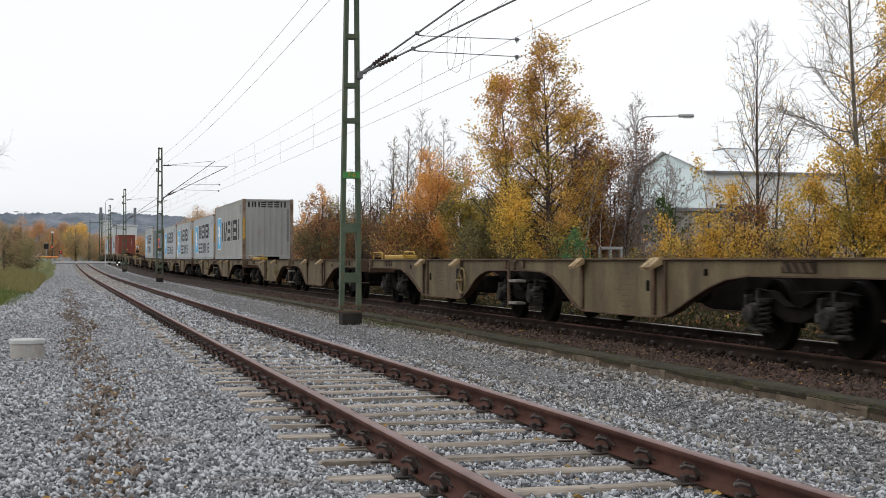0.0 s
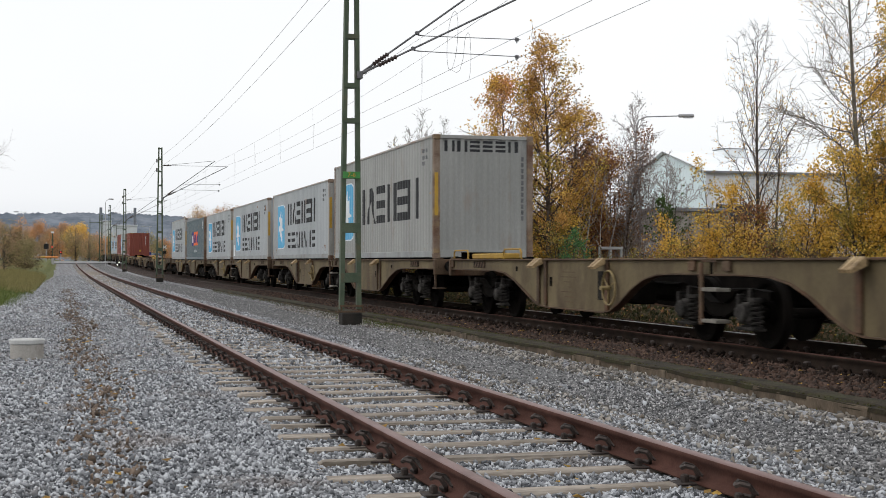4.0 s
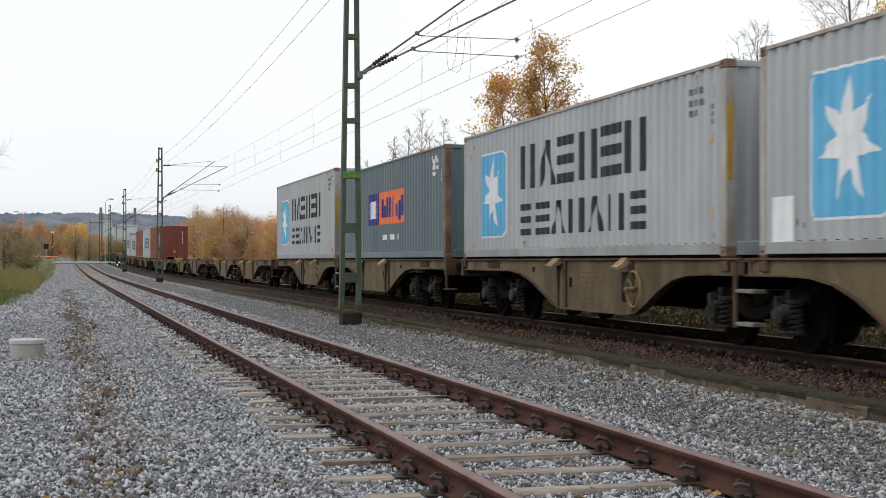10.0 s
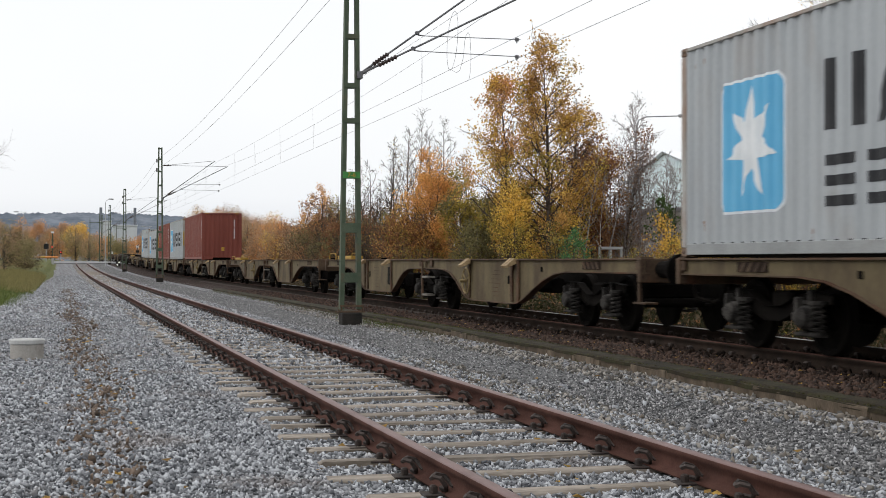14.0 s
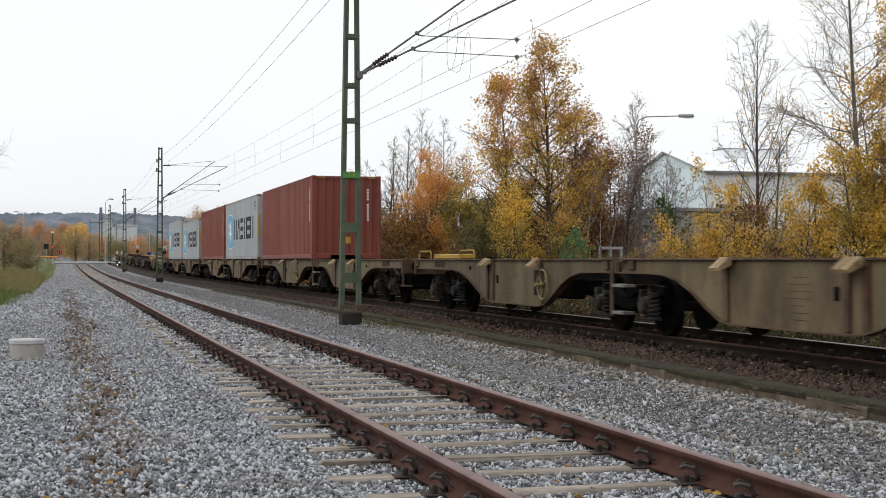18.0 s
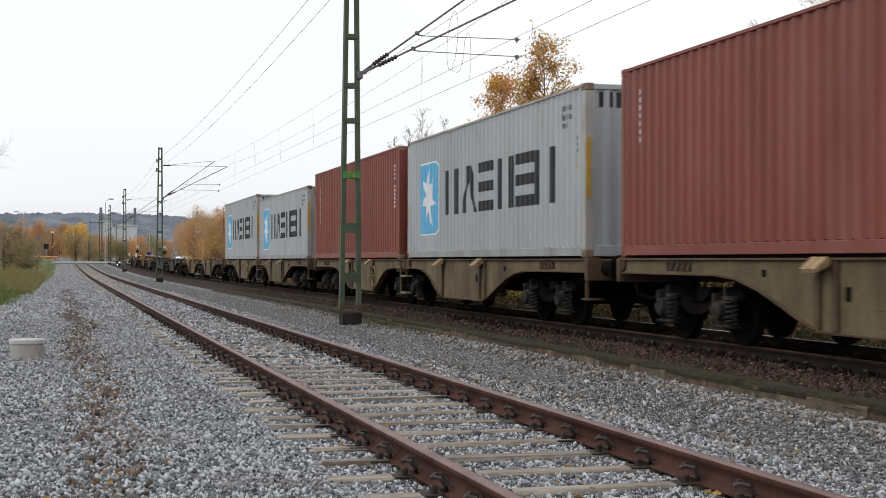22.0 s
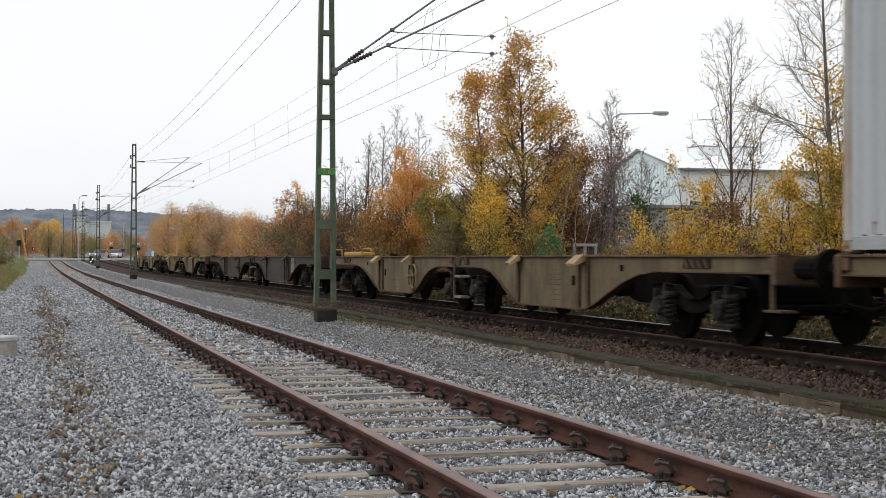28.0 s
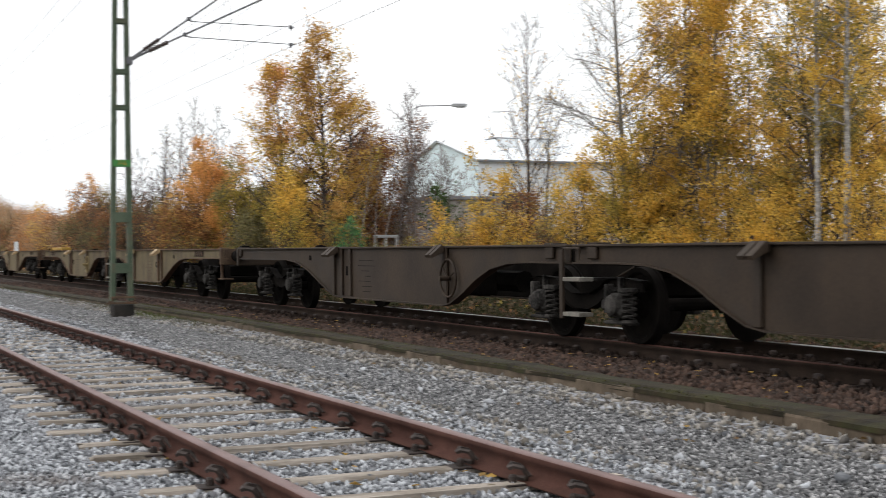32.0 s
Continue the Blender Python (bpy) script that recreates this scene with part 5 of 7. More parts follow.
    if style in ("red", "red_far"):
        for k in range(11):
            if k in (4,):
                continue
            z = H - 0.52 - 0.105 * k
            block(code, near, 0.53, 0.57, z, z + 0.06)
            block(code, front, 0.735, 0.795, z, z + 0.075)
        if style == "red_far":                                        # tall upright marking near the doors
            for k in range(6):
                z = 2.43 - 0.255 * k
                block(code, near, BOX_L - 1.04, BOX_L - 0.86, z, z + 0.17)
        else:
            for k in range(7):
                z = 2.45 - 0.12 * k
                block(code, near, BOX_L - 0.70, BOX_L - 0.60, z, z + 0.08)
    else:
        for row, (z, n) in enumerate(((H - 0.37, 4), (H - 0.53, 5), (H - 0.67, 3))):
            for k in range(n):
                block(code, near, 1.12 - 0.10 * k - 0.065, 1.12 - 0.10 * k, z, z + 0.09)
        for k in range(3):
            block(code, near, 0.42, 0.50, 1.98 - 0.1 * k, 2.05 - 0.1 * k)
        if style == "wide":
            for k in range(11):
                block(code, front, 0.93, 1.0, 2.30 - 0.14 * k, 2.40 - 0.14 * k)
    tagged(part("code_mark", code, ink, c, "small code shown as plain bars"), kind="stuff")
    part("warning_sticker", painted(Shape(), near, [(0.36, 1.52), (0.52, 1.52), (0.44, 1.68)]), MARK_YELLOW, c, "yellow triangular sticker")
    part("warning_sticker", block(Shape(), near, 0.38, 0.48, 0.50, 0.68), MARK_YELLOW, c, "yellow sticker")
    if style in ("red", "red_far"):
        part("warning_sticker", block(Shape(), front, -0.02, 0.16, 0.55, 0.78), MARK_YELLOW, c, "yellow sticker")
    stripe = Shape()
    if style in ("wide", "two"):
        stripe.box(-hw + 0.02, -hw + 0.10, -0.0045, -0.002 + 0.004, 1.0, 2.0, 0.0)
        part("post_label", stripe, MARK_YELLOW, c, "tall yellow label on the corner post")
    if style == "red":
        s = Shape()
        for x0 in (-hw + 0.2, hw - 0.45):
            for k in range(3):
                s.prism([(x0 + 0.09 * k, H - 0.095), (x0 + 0.09 * k + 0.04, H - 0.095), (x0 + 0.09 * k + 0.08, H - 0.03), (x0 + 0.09 * k + 0.04, H - 0.03)], "y", 0.007, 0.0115)
        part("header_stripe", s, MARK_YELLOW, c)
    if style in ("wide", "two"):
        z0, z1 = 0.58 + low, 2.23 + low
        emblem = Shape()
        r = 0.14
        s0, s1 = 9.40, 11.02
        def rounded(grow):
            """Outline of the panel with rounded corners, grown outwards by a margin."""
            pts = []
            for cx, cz, a0 in ((s1 - r, z1 - r, 0), (s0 + r, z1 - r, 90), (s0 + r, z0 + r, 180), (s1 - r, z0 + r, 270)):
                for q in range(6):
                    a = radians(a0 + 18 * q)
                    pts.append((cx + (r + grow) * math.cos(a), cz + (r + grow) * math.sin(a)))
            return pts
        painted(emblem, near, rounded(0.0), 0.007)
        em = part("emblem_panel", emblem, MARK_BLUE, c, "light blue panel with a white star")
        part("rim", painted(Shape(), near, rounded(0.035), 0.004), MARK_WHITE, em)
        star = Shape()
        cs, cz = (s0 + s1) / 2, (z0 + z1) / 2 + 0.02
        tips = star_points(cs, cz, 0.74)
        inner = tips[1::2]
        painted(star, near, inner[::-1], 0.011)
        for k in range(7):
            painted(star, near, [tips[2 * k], tips[2 * k + 1], tips[2 * k - 1]][::-1], 0.011)
        part("star", star, MARK_WHITE, em, "white seven-pointed star")
        if style == "wide":
            mark_row(c, near, "|^=|=|", (8.78, 7.38, 6.12, 4.90, 3.74, 2.63), 1.05, 0.97 + low, 1.97 + low, 0.30)
        else:
            mark_row(c, near, "|^=|=|", (8.50, 7.42, 6.42, 5.42, 4.42, 3.42), 0.85, 1.43 + low, 2.24 + low, 0.25)
            mark_row(c, near, "==^|^|=", (8.45, 7.55, 6.72, 5.85, 4.98, 4.12, 3.27), 0.66, 0.56 + low, 1.14 + low, 0.17)
        if style == "wide":
            row = Shape()
            for k, kind in enumerate("||=l=|"):
                x0 = -0.95 + 0.31 * k
                if kind == "|":
                    block(row, front, x0, x0 + 0.075, H - 0.396, H - 0.136)
                    block(row, front, x0 + 0.175, x0 + 0.25, H - 0.396, H - 0.136)
                else:
                    for q in range(3):
                        block(row, front, x0, x0 + 0.25, H - 0.396 + 0.1 * q, H - 0.336 + 0.1 * q)
            tagged(part("end_marking", row, MARK_BLACK, c, "black marking over the end panel in plain bars"), kind="stuff")
    if style == "dark":
        p = Shape()
        block(p, near, 6.74, 8.16, 0.92, 1.79)
        part("navy_panel", p, MARK_NAVY, c, "navy blue panel")
        p = Shape()
        block(p, near, 3.91, 6.74, 0.92, 1.79)
        part("orange_panel", p, MARK_ORANGE, c, "orange panel")
        p = Shape()
        for s, w in ((8.02, 0.13), (7.77, 0.1), (7.55, 0.12), (7.31, 0.1), (7.11, 0.12)):
            block(p, near, s - w, s, 1.10, 1.58, 0.009)
        for k in range(9):
            block(p, near, 6.37 - 0.21 * k - 0.12, 6.37 - 0.21 * k, 0.50 if k != 3 else 0.46, 0.64, 0.004)
        part("white_marking", p, MARK_WHITE, c, "white marking in plain bars")
        p = Shape()
        for k, (w, h) in enumerate(((0.30, 0.52), (0.22, 0.34), (0.24, 0.55), (0.1, 0.55), (0.1, 0.55), (0.24, 0.34), (0.24, 0.42), (0.26, 0.55))):
            s = 6.51 - 0.315 * k
            block(p, near, s - w, s, 1.10 if k != 6 else 1.0, 1.08 + h, 0.009)
        part("navy_marking", p, MARK_NAVY, c, "navy marking in plain bars")
        p = Shape()
        for k, (s, z) in enumerate(((1.2, 2.30), (1.05, 2.30), (0.9, 2.30), (1.1, 2.15))):
            block(p, near, s - 0.09, s, z, z + 0.08)
        tagged(part("code_mark", p, MARK_WHITE, c), kind="stuff")
    return c


TAN = "tan articulated container wagon with rusty fittings"
MAKE = {
    "A": wagon(WAGON, label="empty " + TAN + " and a yellow trestle"),
    "B": wagon(WAGON, trestle=False, label=TAN + ", loaded with containers"),
    "C": wagon(WAGON, wheel_rear=False, label="empty " + TAN + " and a yellow trestle"),
    "D": wagon(14.8, dark=True, trestle=False, label="empty grimy dark brown articulated container wagon"),
}
# order of the train: kind of wagon and the place of its middle joint at the start of the clip
ORDER = [("A", 25.35), ("A", 52.15), ("B", 78.95), ("B", 105.75), ("B", 132.55), ("C", 159.35), ("A", 186.15), ("B", 212.95), ("B", 239.75), ("B", 266.55), ("A", 293.35),
         ("D", 321.55), ("A", 349.75), ("A", 376.55)]
WAGONS = []
used = set()
for kind, y0 in ORDER:
    ob = MAKE[kind] if kind not in used else copy_thing(MAKE[kind], pose(MAIN_X, y0, RAIL_TOP))
    used.add(kind)
    ob.matrix_basis = pose(MAIN_X, y0, RAIL_TOP)
    WAGONS.append((ob, y0))

tail = WAGONS[-1][0]
for y in (11.4, -5.4):
    part("tail_marker", Shape().box(-1.16, -0.98, y - 0.02, y + 0.02, DECK + 0.001, DECK + 0.42, 0.01), MARK_WHITE, tail, "white upright marker board")

LOADS = [
    ("wide", 66.30, HIGH, GREY_WORN, RUST_POST, "grey container with a blue star panel and rusty corner posts"),
    ("two", 79.40, LOW, GREY_BOX, GREY_POST, "grey container with blue star panel and two rows of bars"),
    ("two", 93.11, LOW, GREY_BOX, GREY_POST, "grey container with blue star panel and two rows of bars"),
    ("two", 106.20, LOW, GREY_BOX, GREY_POST, "grey container with blue star panel and two rows of bars"),
    ("dark", 119.91, LOW, DARK_BOX, RUST_POST, "dark blue-grey container with a navy and orange panel"),
    ("two", 133.00, HIGH, GREY_BOX, GREY_POST, "grey container with blue star panel and two rows of bars"),
    ("red", 213.40, HIGH, RED_BOX, RED_BOX, "plain rust-red container with white and yellow marks"),
    ("wide", 227.11, HIGH, GREY_BOX, GREY_POST, "grey container with a blue star panel and large black bars"),
    ("red_far", 240.20, HIGH, RED_BOX, RED_BOX, "plain rust-red container with white marks at its end"),
    ("wide", 253.91, LOW, GREY_BOX, GREY_POST, "grey container with a blue star panel and large black bars"),
    ("wide", 267.00, HIGH, GREY_BOX, GREY_POST, "grey container with a blue star panel and large black bars"),
]
BOXES = []
for k, (style, y0, tall, paint, post, label) in enumerate(LOADS):
    ob = container(label, paint, post, style, tall, k, k == 2)
    ob.matrix_basis = pose(MAIN_X, y0, RAIL_TOP + DECK + 0.02)
    BOXES.append((ob, y0))


# ---- how far the train has gone ----
def gone(t):
    if t < 20.5:
        return 8.66 * t + 0.03125 * t * t
    u = t - 20.5
    return 190.66 + 9.94 * u + 0.015 * u * u


def motions():
    times = [0, 2, 4, 6, 8, 10, 12, 14, 16, 18, 20, 22, 24, 26, 28, 30, 32]
    for ob, y0 in WAGONS + BOXES:
        z = ob.matrix_basis.translation.z
        half = 0.0 if (ob, y0) in WAGONS else BOX_L / 2
        rows = []
        for t in times:
            y = y0 - gone(t)
            slope = math.degrees(math.atan2(rise(y + half + 2) - rise(y + half - 2), 4))
            rows.append((t, pose(MAIN_X, y, z + rise(y), slope, 0, 0)))
        walk(ob, rows)
    # the barriers lift once the train has cleared the crossing, and the waiting cars drive on
    for arm, sign in BOOMS:
        base = arm.matrix_basis.copy()
        rows = [(t, base @ pose(0, 0, 0, 0, sign * a, 0)) for t, a in ((0, 0), (22.4, 0), (23, 9), (24, 25), (25, 42), (25.5, 49), (27.5, 74), (28.2, 82), (29, 88), (32, 88))]
        walk(arm, rows)
    zc = rise(CROSSING_Y) + 0.16
    walk(CARS[0], [(t, pose(x, 246, rise(246) + 0.06, 0, 0, 235 if t < 30.2 else 215)) for t, x in ((0, 15.4), (25.8, 15.4), (27.5, 12.2), (28, 10.9), (28.5, 9.3), (29, 7.5), (29.5, 6.0), (30, 4.0), (30.5, 1.7), (31, -1.9), (32, -9.8))])
    walk(CARS[1], [(t, pose(x, y, rise(y) + 0.06, 0, 0, a)) for t, x, y, a in ((0, 22.2, 252, 200), (25.2, 22.2, 252, 200), (27.5, 13.9, 252, 258), (30.4, 13.7, 252, 258), (31, 12.4, 250.5, 245), (32, 8.8, 248.0, 220))])
    # wheels roll: every turn step stays under a right angle
    steps = [k / 15 for k in range(481)]
    for ob, y0 in WAGONS:
        for b in ob.children:
            if not b.name.startswith("bogie"):
                continue
            for wset in b.children:
                if wset.name.startswith("wheelset"):
                    m = wset.matrix_basis.translation.copy()
                    walk(wset, [(t, pose(m.x, m.y, m.z, math.degrees(gone(t) / 0.447) % 360 * 1.0, 0, 0)) for t in steps])


# ================= trees and shrubs =================
def leaf_cloud(name, centres, size, material, r, single=False):
    """Many small pointed leaves, one folded pair of faces each."""
    n = len(centres)
    u = r.normal(size=(n, 3))
    u /= np.linalg.norm(u, axis=1)[:, None]
    v = np.cross(u, r.normal(size=(n, 3)))
    v /= np.linalg.norm(v, axis=1)[:, None] + 1e-9
    w = np.cross(u, v)
    s = (size * r.uniform(0.6, 1.3, n))[:, None]
    c = np.asarray(centres)
    p0, p2 = c - u * s * 0.55, c + u * s * 0.55
    p1, p3 = c + v * s * 0.46 + w * s * 0.12, c - v * s * 0.46 + w * s * 0.12
    if single:                                       # far leaves: one pointed face
        verts = np.stack([p0, p1, p2 - v * s * 0.42], axis=1).reshape(-1, 3)
        return raw_mesh(name, verts, np.arange(3 * n).reshape(n, 3), material)
    verts = np.stack([p0, p1, p2, p3], axis=1).reshape(-1, 3)
    return raw_mesh(name, verts, np.arange(4 * n).reshape(n, 4), material)


def sticks(name, lines, material, sides=4):
    """Branches as tapered bars: lines of (points, radii) joined into one mesh."""
    a, b, ra, rb = [], [], [], []
    for pts, rad in lines:
        for i in range(len(pts) - 1):
            a.append(pts[i])
            b.append(pts[i + 1])
            ra.append(rad[i])
            rb.append(rad[i + 1])
    a, b, ra, rb = np.array(a), np.array(b), np.array(ra), np.array(rb)
    d = b - a
    d /= np.linalg.norm(d, axis=1)[:, None] + 1e-9
    ref = np.where(np.abs(d[:, 2:]) < 0.9, np.array((0, 0, 1.0)), np.array((1.0, 0, 0)))
    u = np.cross(d, ref)
    u /= np.linalg.norm(u, axis=1)[:, None] + 1e-9
    w = np.cross(d, u)
    ang = 2 * math.pi * np.arange(sides) / sides
    ring = u[:, None] * np.cos(ang)[None, :, None] + w[:, None] * np.sin(ang)[None, :, None]
    verts = np.concatenate([a[:, None] + ring * ra[:, None, None], (b + d * rb[:, None] * 0.3)[:, None] + ring * rb[:, None, None]], axis=1)
    k = np.arange(sides)
    face = np.stack([k, (k + 1) % sides, sides + (k + 1) % sides, sides + k], axis=1)
    faces = (face[None] + 2 * sides * np.arange(len(a))[:, None, None]).reshape(-1, 4)
    return raw_mesh(name, verts.reshape(-1, 3), faces, material)


def line_of(r, start, way, length, bend, up, n):
    """A wandering line of points for a stem, bough or twig."""
    p, d = np.array(start, float), np.array(way, float)
    d /= math.sqrt(d @ d) + 1e-9
    kinks = r.normal(size=(n, 3)) * bend
    kinks[:, 2] += up
    pts = [p]
    for k in range(n):
        d = d + kinks[k]
        d = d / math.sqrt(d @ d)
        p = p + d * (length / n)
        pts.append(p)
    return pts


def point_on(line, f):
    c = min(max(f, 0.0), 0.9999) * (len(line) - 1)
    i = int(c)
    return line[i] + (line[i + 1] - line[i]) * (c - i)


def grown(name, label, x, y, height, radius, bark, leafing, leaves, seed, leaf_size=0.062, base=0.15, stems=1, trunk_r=None, lean=(0.0, 0.0), splay=0.12, up=0.7, widest=0.3,
          density=6.0, fine=1.0, gate=-0.15, clump=0.11, grade=0.5, hang=0.0, top_bare=0.0, foot=0.15, bough_r=0.42, twig_r=1.0, wobble=0.035):
    """A tree grown stem by stem: boughs, branches, twigs, and leaves in tufts round the twigs with gaps between the boughs."""
    r = np.random.default_rng(7000 + seed)
    t = tagged(empty(name, pose(x, y, ground_height(x, y) - 0.1)), label, "tree" if height > 3.2 else "shrub")
    lines, tufts = [], []
    tr = trunk_r or 0.010 * height + 0.015
    for k in range(stems):
        a = r.uniform(0, 6.28) if stems > 2 else 3.1 * k + r.uniform(-0.5, 0.5)
        sway = splay if stems > 1 else 0.0
        h = height * (1.0 if k == 0 else r.uniform(0.68, 0.95))
        start = (r.normal() * foot * (stems > 1), r.normal() * foot * (stems > 1), 0)
        stem = line_of(r, start, (math.cos(a) * sway + lean[0], math.sin(a) * sway + lean[1], 1.0), h, wobble, 0.03, 12)
        f = h / max(stem[-1][2], 0.1)
        stem = [p * np.array((1, 1, f)) for p in stem]
        srad = [max(0.006, tr / stems ** 0.35 * (1 - i / 12) ** 0.8) for i in range(13)]
        lines.append((stem, srad))
        count = max(7, int(h * (1 - base) * density / stems ** 0.4))
        turn = r.uniform(0, 6.28)
        for j in range(count):
            level = (j + r.uniform(0, 1)) / count
            g = base + (0.985 - base) * level
            turn += 2.4 + r.uniform(-0.5, 0.5)
            prof = min(1.0, (level + 0.12) / (widest + 0.12)) * max(0.0, 1 - max(0.0, level - widest) / (1.04 - widest)) ** 0.75
            reach = (radius * prof * r.uniform(0.5, 1.15) + 0.12) / stems ** 0.2
            way = (math.cos(turn), math.sin(turn), up + 0.45 * level + r.uniform(-0.2, 0.25))
            bough = line_of(r, point_on(stem, g), way, reach * math.sqrt(1 + way[2] ** 2), 0.11, 0.03 - hang, 5)
            br = max(0.0075, srad[min(12, int(g * 12))] * bough_r)
            lines.append((bough, [br * (1 - 0.75 * m / 5) + 0.0015 for m in range(6)]))
            full = max(0.0, 1.0 - top_bare * level)
            n2 = max(2, int((2.2 + 4.6 * reach) * fine))
            along = bough[-1] - bough[0]
            for m in range(n2):
                c = 0.22 + 0.78 * (m + r.uniform(0, 1)) / n2
                q = point_on(bough, c)
                side = r.normal(size=3)
                l2 = (0.16 + 0.38 * reach) * r.uniform(0.5, 1.15)
                branch = line_of(r, q, along / (math.sqrt(along @ along) + 1e-9) + side * 0.62 + np.array((0, 0, 0.12 - hang)), l2, 0.14, 0.02 - hang, 3)
                lines.append((branch, [br * 0.38 + 0.002 * twig_r, br * 0.28 + 0.002 * twig_r, 0.0036 * twig_r, 0.0026 * twig_r]))
                for _ in range(max(1, int(round(2.3 * fine)))):
                    q3 = point_on(branch, r.uniform(0.2, 1.0))
                    twig = line_of(r, q3, (branch[-1] - branch[0]) / (l2 + 1e-6) + r.normal(size=3) * 0.6 - np.array((0, 0, hang)), l2 * r.uniform(0.35, 0.75), 0.16, -hang, 2)
                    lines.append((twig, [0.0042 * twig_r, 0.0033 * twig_r, 0.0024 * twig_r]))
                    if full > 0:
                        tufts.append((twig[1], full))
                        tufts.append((twig[2], full))
                if full > 0:
                    tufts.append((branch[2], full))
    part("trunk", sticks("trunk", lines, bark), None, t)
    if leaves:
        spots = np.array([p for p, _ in tufts])
        hold = np.array([max(0.0, 0.25 + 1.6 * (noise.noise(Vector((p[0] * 0.95 + seed * 3.1, p[1] * 0.95, p[2] * 0.8))) - gate)) * w for p, w in tufts])
        if hold.sum() <= 0:
            hold[:] = 1
        pick = r.choice(len(spots), leaves, p=hold / hold.sum())
        pos = spots[pick] + r.normal(size=(leaves, 3)) * np.array((clump, clump, clump * 1.05))
        pos[:, 2] = np.maximum(pos[:, 2], 0.05)
        mats = leafing if isinstance(leafing, (list, tuple)) else [leafing]
        cl = leaf_cloud("crown", pos, leaf_size, mats[0], r)
        for m in mats[1:]:
            cl.materials.append(m)
        if len(mats) > 1:                            # colour changes bough by bough and with height
            tone = np.array([noise.noise(Vector((p[0] * 0.7 + seed, p[1] * 0.7, p[2] * 0.7))) for p in spots])[pick] + grade * (pos[:, 2] / height - 0.5) + r.normal(size=leaves) * 0.12
            rank = np.argsort(np.argsort(tone)) / leaves
            cl.polygons.foreach_set("material_index", np.minimum((rank * len(mats)).astype(np.int32), len(mats) - 1))
        part("crown", cl, None, t)
    return t


def bushy(name, label, x, y, height, radius, leafing, leaves, leaf_size, seed, loose=1.0):
    """A full crown down to the ground: short trunk, limbs to each clump, and clumps of single leaves."""
    r = np.random.default_rng(3000 + seed)
    z0 = ground_height(x, y) - 0.1
    t = tagged(empty(name, pose(x, y, z0)), label, "tree" if height > 3.2 else "shrub")
    k = 46
    u = r.normal(size=(k, 3))
    u /= np.linalg.norm(u, axis=1)[:, None]
    mid = np.array((0, 0, height * 0.48))
    c = mid + u * (r.uniform(0.35, 0.95, k) ** 0.6)[:, None] * np.array((radius * 0.8, radius * 0.8, height * 0.44))
    c[:, :2] *= (1.12 - 0.5 * np.clip(c[:, 2:] / height, 0, 1) ** 2)
    size = radius * r.uniform(0.16, 0.40, k)
    lines = [([np.array(p, float) for p in ((0, 0, 0), (0.05, 0, height * 0.3), (0, 0.05, height * 0.62), (0, 0, height * 0.9))], [0.016 * height + 0.02, 0.013 * height, 0.008 * height, 0.01])]
    for q in c:
        root = np.array((0, 0, max(0.1, q[2] * r.uniform(0.35, 0.7))))
        lines.append(([root, (root + q) / 2 + r.normal(size=3) * 0.1, q], [0.03, 0.02, 0.008]))
    part("trunk", sticks("trunk", lines, BARK_DARK), None, t)
    pick = r.choice(k, leaves, p=size ** 2 / (size ** 2).sum())
    d = r.normal(size=(leaves, 3))
    d /= np.linalg.norm(d, axis=1)[:, None]
    pos = c[pick] + d * (size[pick] * loose * r.uniform(0.2, 1.25, leaves) ** 0.7)[:, None] * np.array((1, 1, 1.15))
    pos[:, 2] = np.maximum(pos[:, 2], r.uniform(0.05, 0.5, leaves))
    cl = leaf_cloud("crown", pos, leaf_size * 1.12, leafing[0], r, single=True)
    for m in leafing[1:]:
        cl.materials.append(m)
    if len(leafing) > 1:
        cl.polygons.foreach_set("material_index", (r.integers(0, len(leafing), k)[pick]).astype(np.int32))
    part("crown", cl, None, t)
    return t


# bare alders and birches where the thicket begins
grown("alder_tree", "dark almost bare alder behind the line", 14.09, 66.0, 6.6, 0.9, BARK_DARK, LEAF_RUST, 500, 1, 0.05, 0.10, 2, up=1.1, fine=1.1, splay=0.08, twig_r=1.7)
grown("alder_tree", "dark almost bare alder behind the line", 14.96, 63.5, 7.6, 0.8, BARK_DARK, LEAF_OLIVE, 400, 2, 0.05, 0.10, 2, up=1.2, fine=1.2, splay=0.06, twig_r=1.8)
grown("alder_tree", "dark almost bare alder behind the line", 14.45, 64.5, 6.7, 0.8, BARK_DARK, LEAF_RUST, 500, 3, 0.05, 0.10, 3, up=1.2, fine=1.1, splay=0.10, twig_r=1.7)
grown("birch_tree", "slender birch with bare upper twigs", 14.89, 59.5, 8.5, 0.85, BARK_GREY, [LEAF_RUST, LEAF_AMBER], 2200, 4, 0.05, 0.12, 2, up=1.3, fine=1.5, density=8, splay=0.05, top_bare=1.3, hang=0.03, twig_r=1.3)
grown("birch_tree", "slender birch with bare upper twigs", 16.42, 60.0, 8.3, 0.8, BARK_GREY, [LEAF_RUST, LEAF_AMBER], 2000, 5, 0.05, 0.12, 2, up=1.3, fine=1.5, density=8, splay=0.06, top_bare=1.3, hang=0.03, twig_r=1.3)
grown("rowan_tree", "thin brown tree with half its leaves fallen", 16.26, 56.0, 6.3, 0.7, BARK_DARK, [LEAF_RUST, LEAF_AMBER], 2600, 6, 0.06, 0.12, 2, up=1.0)
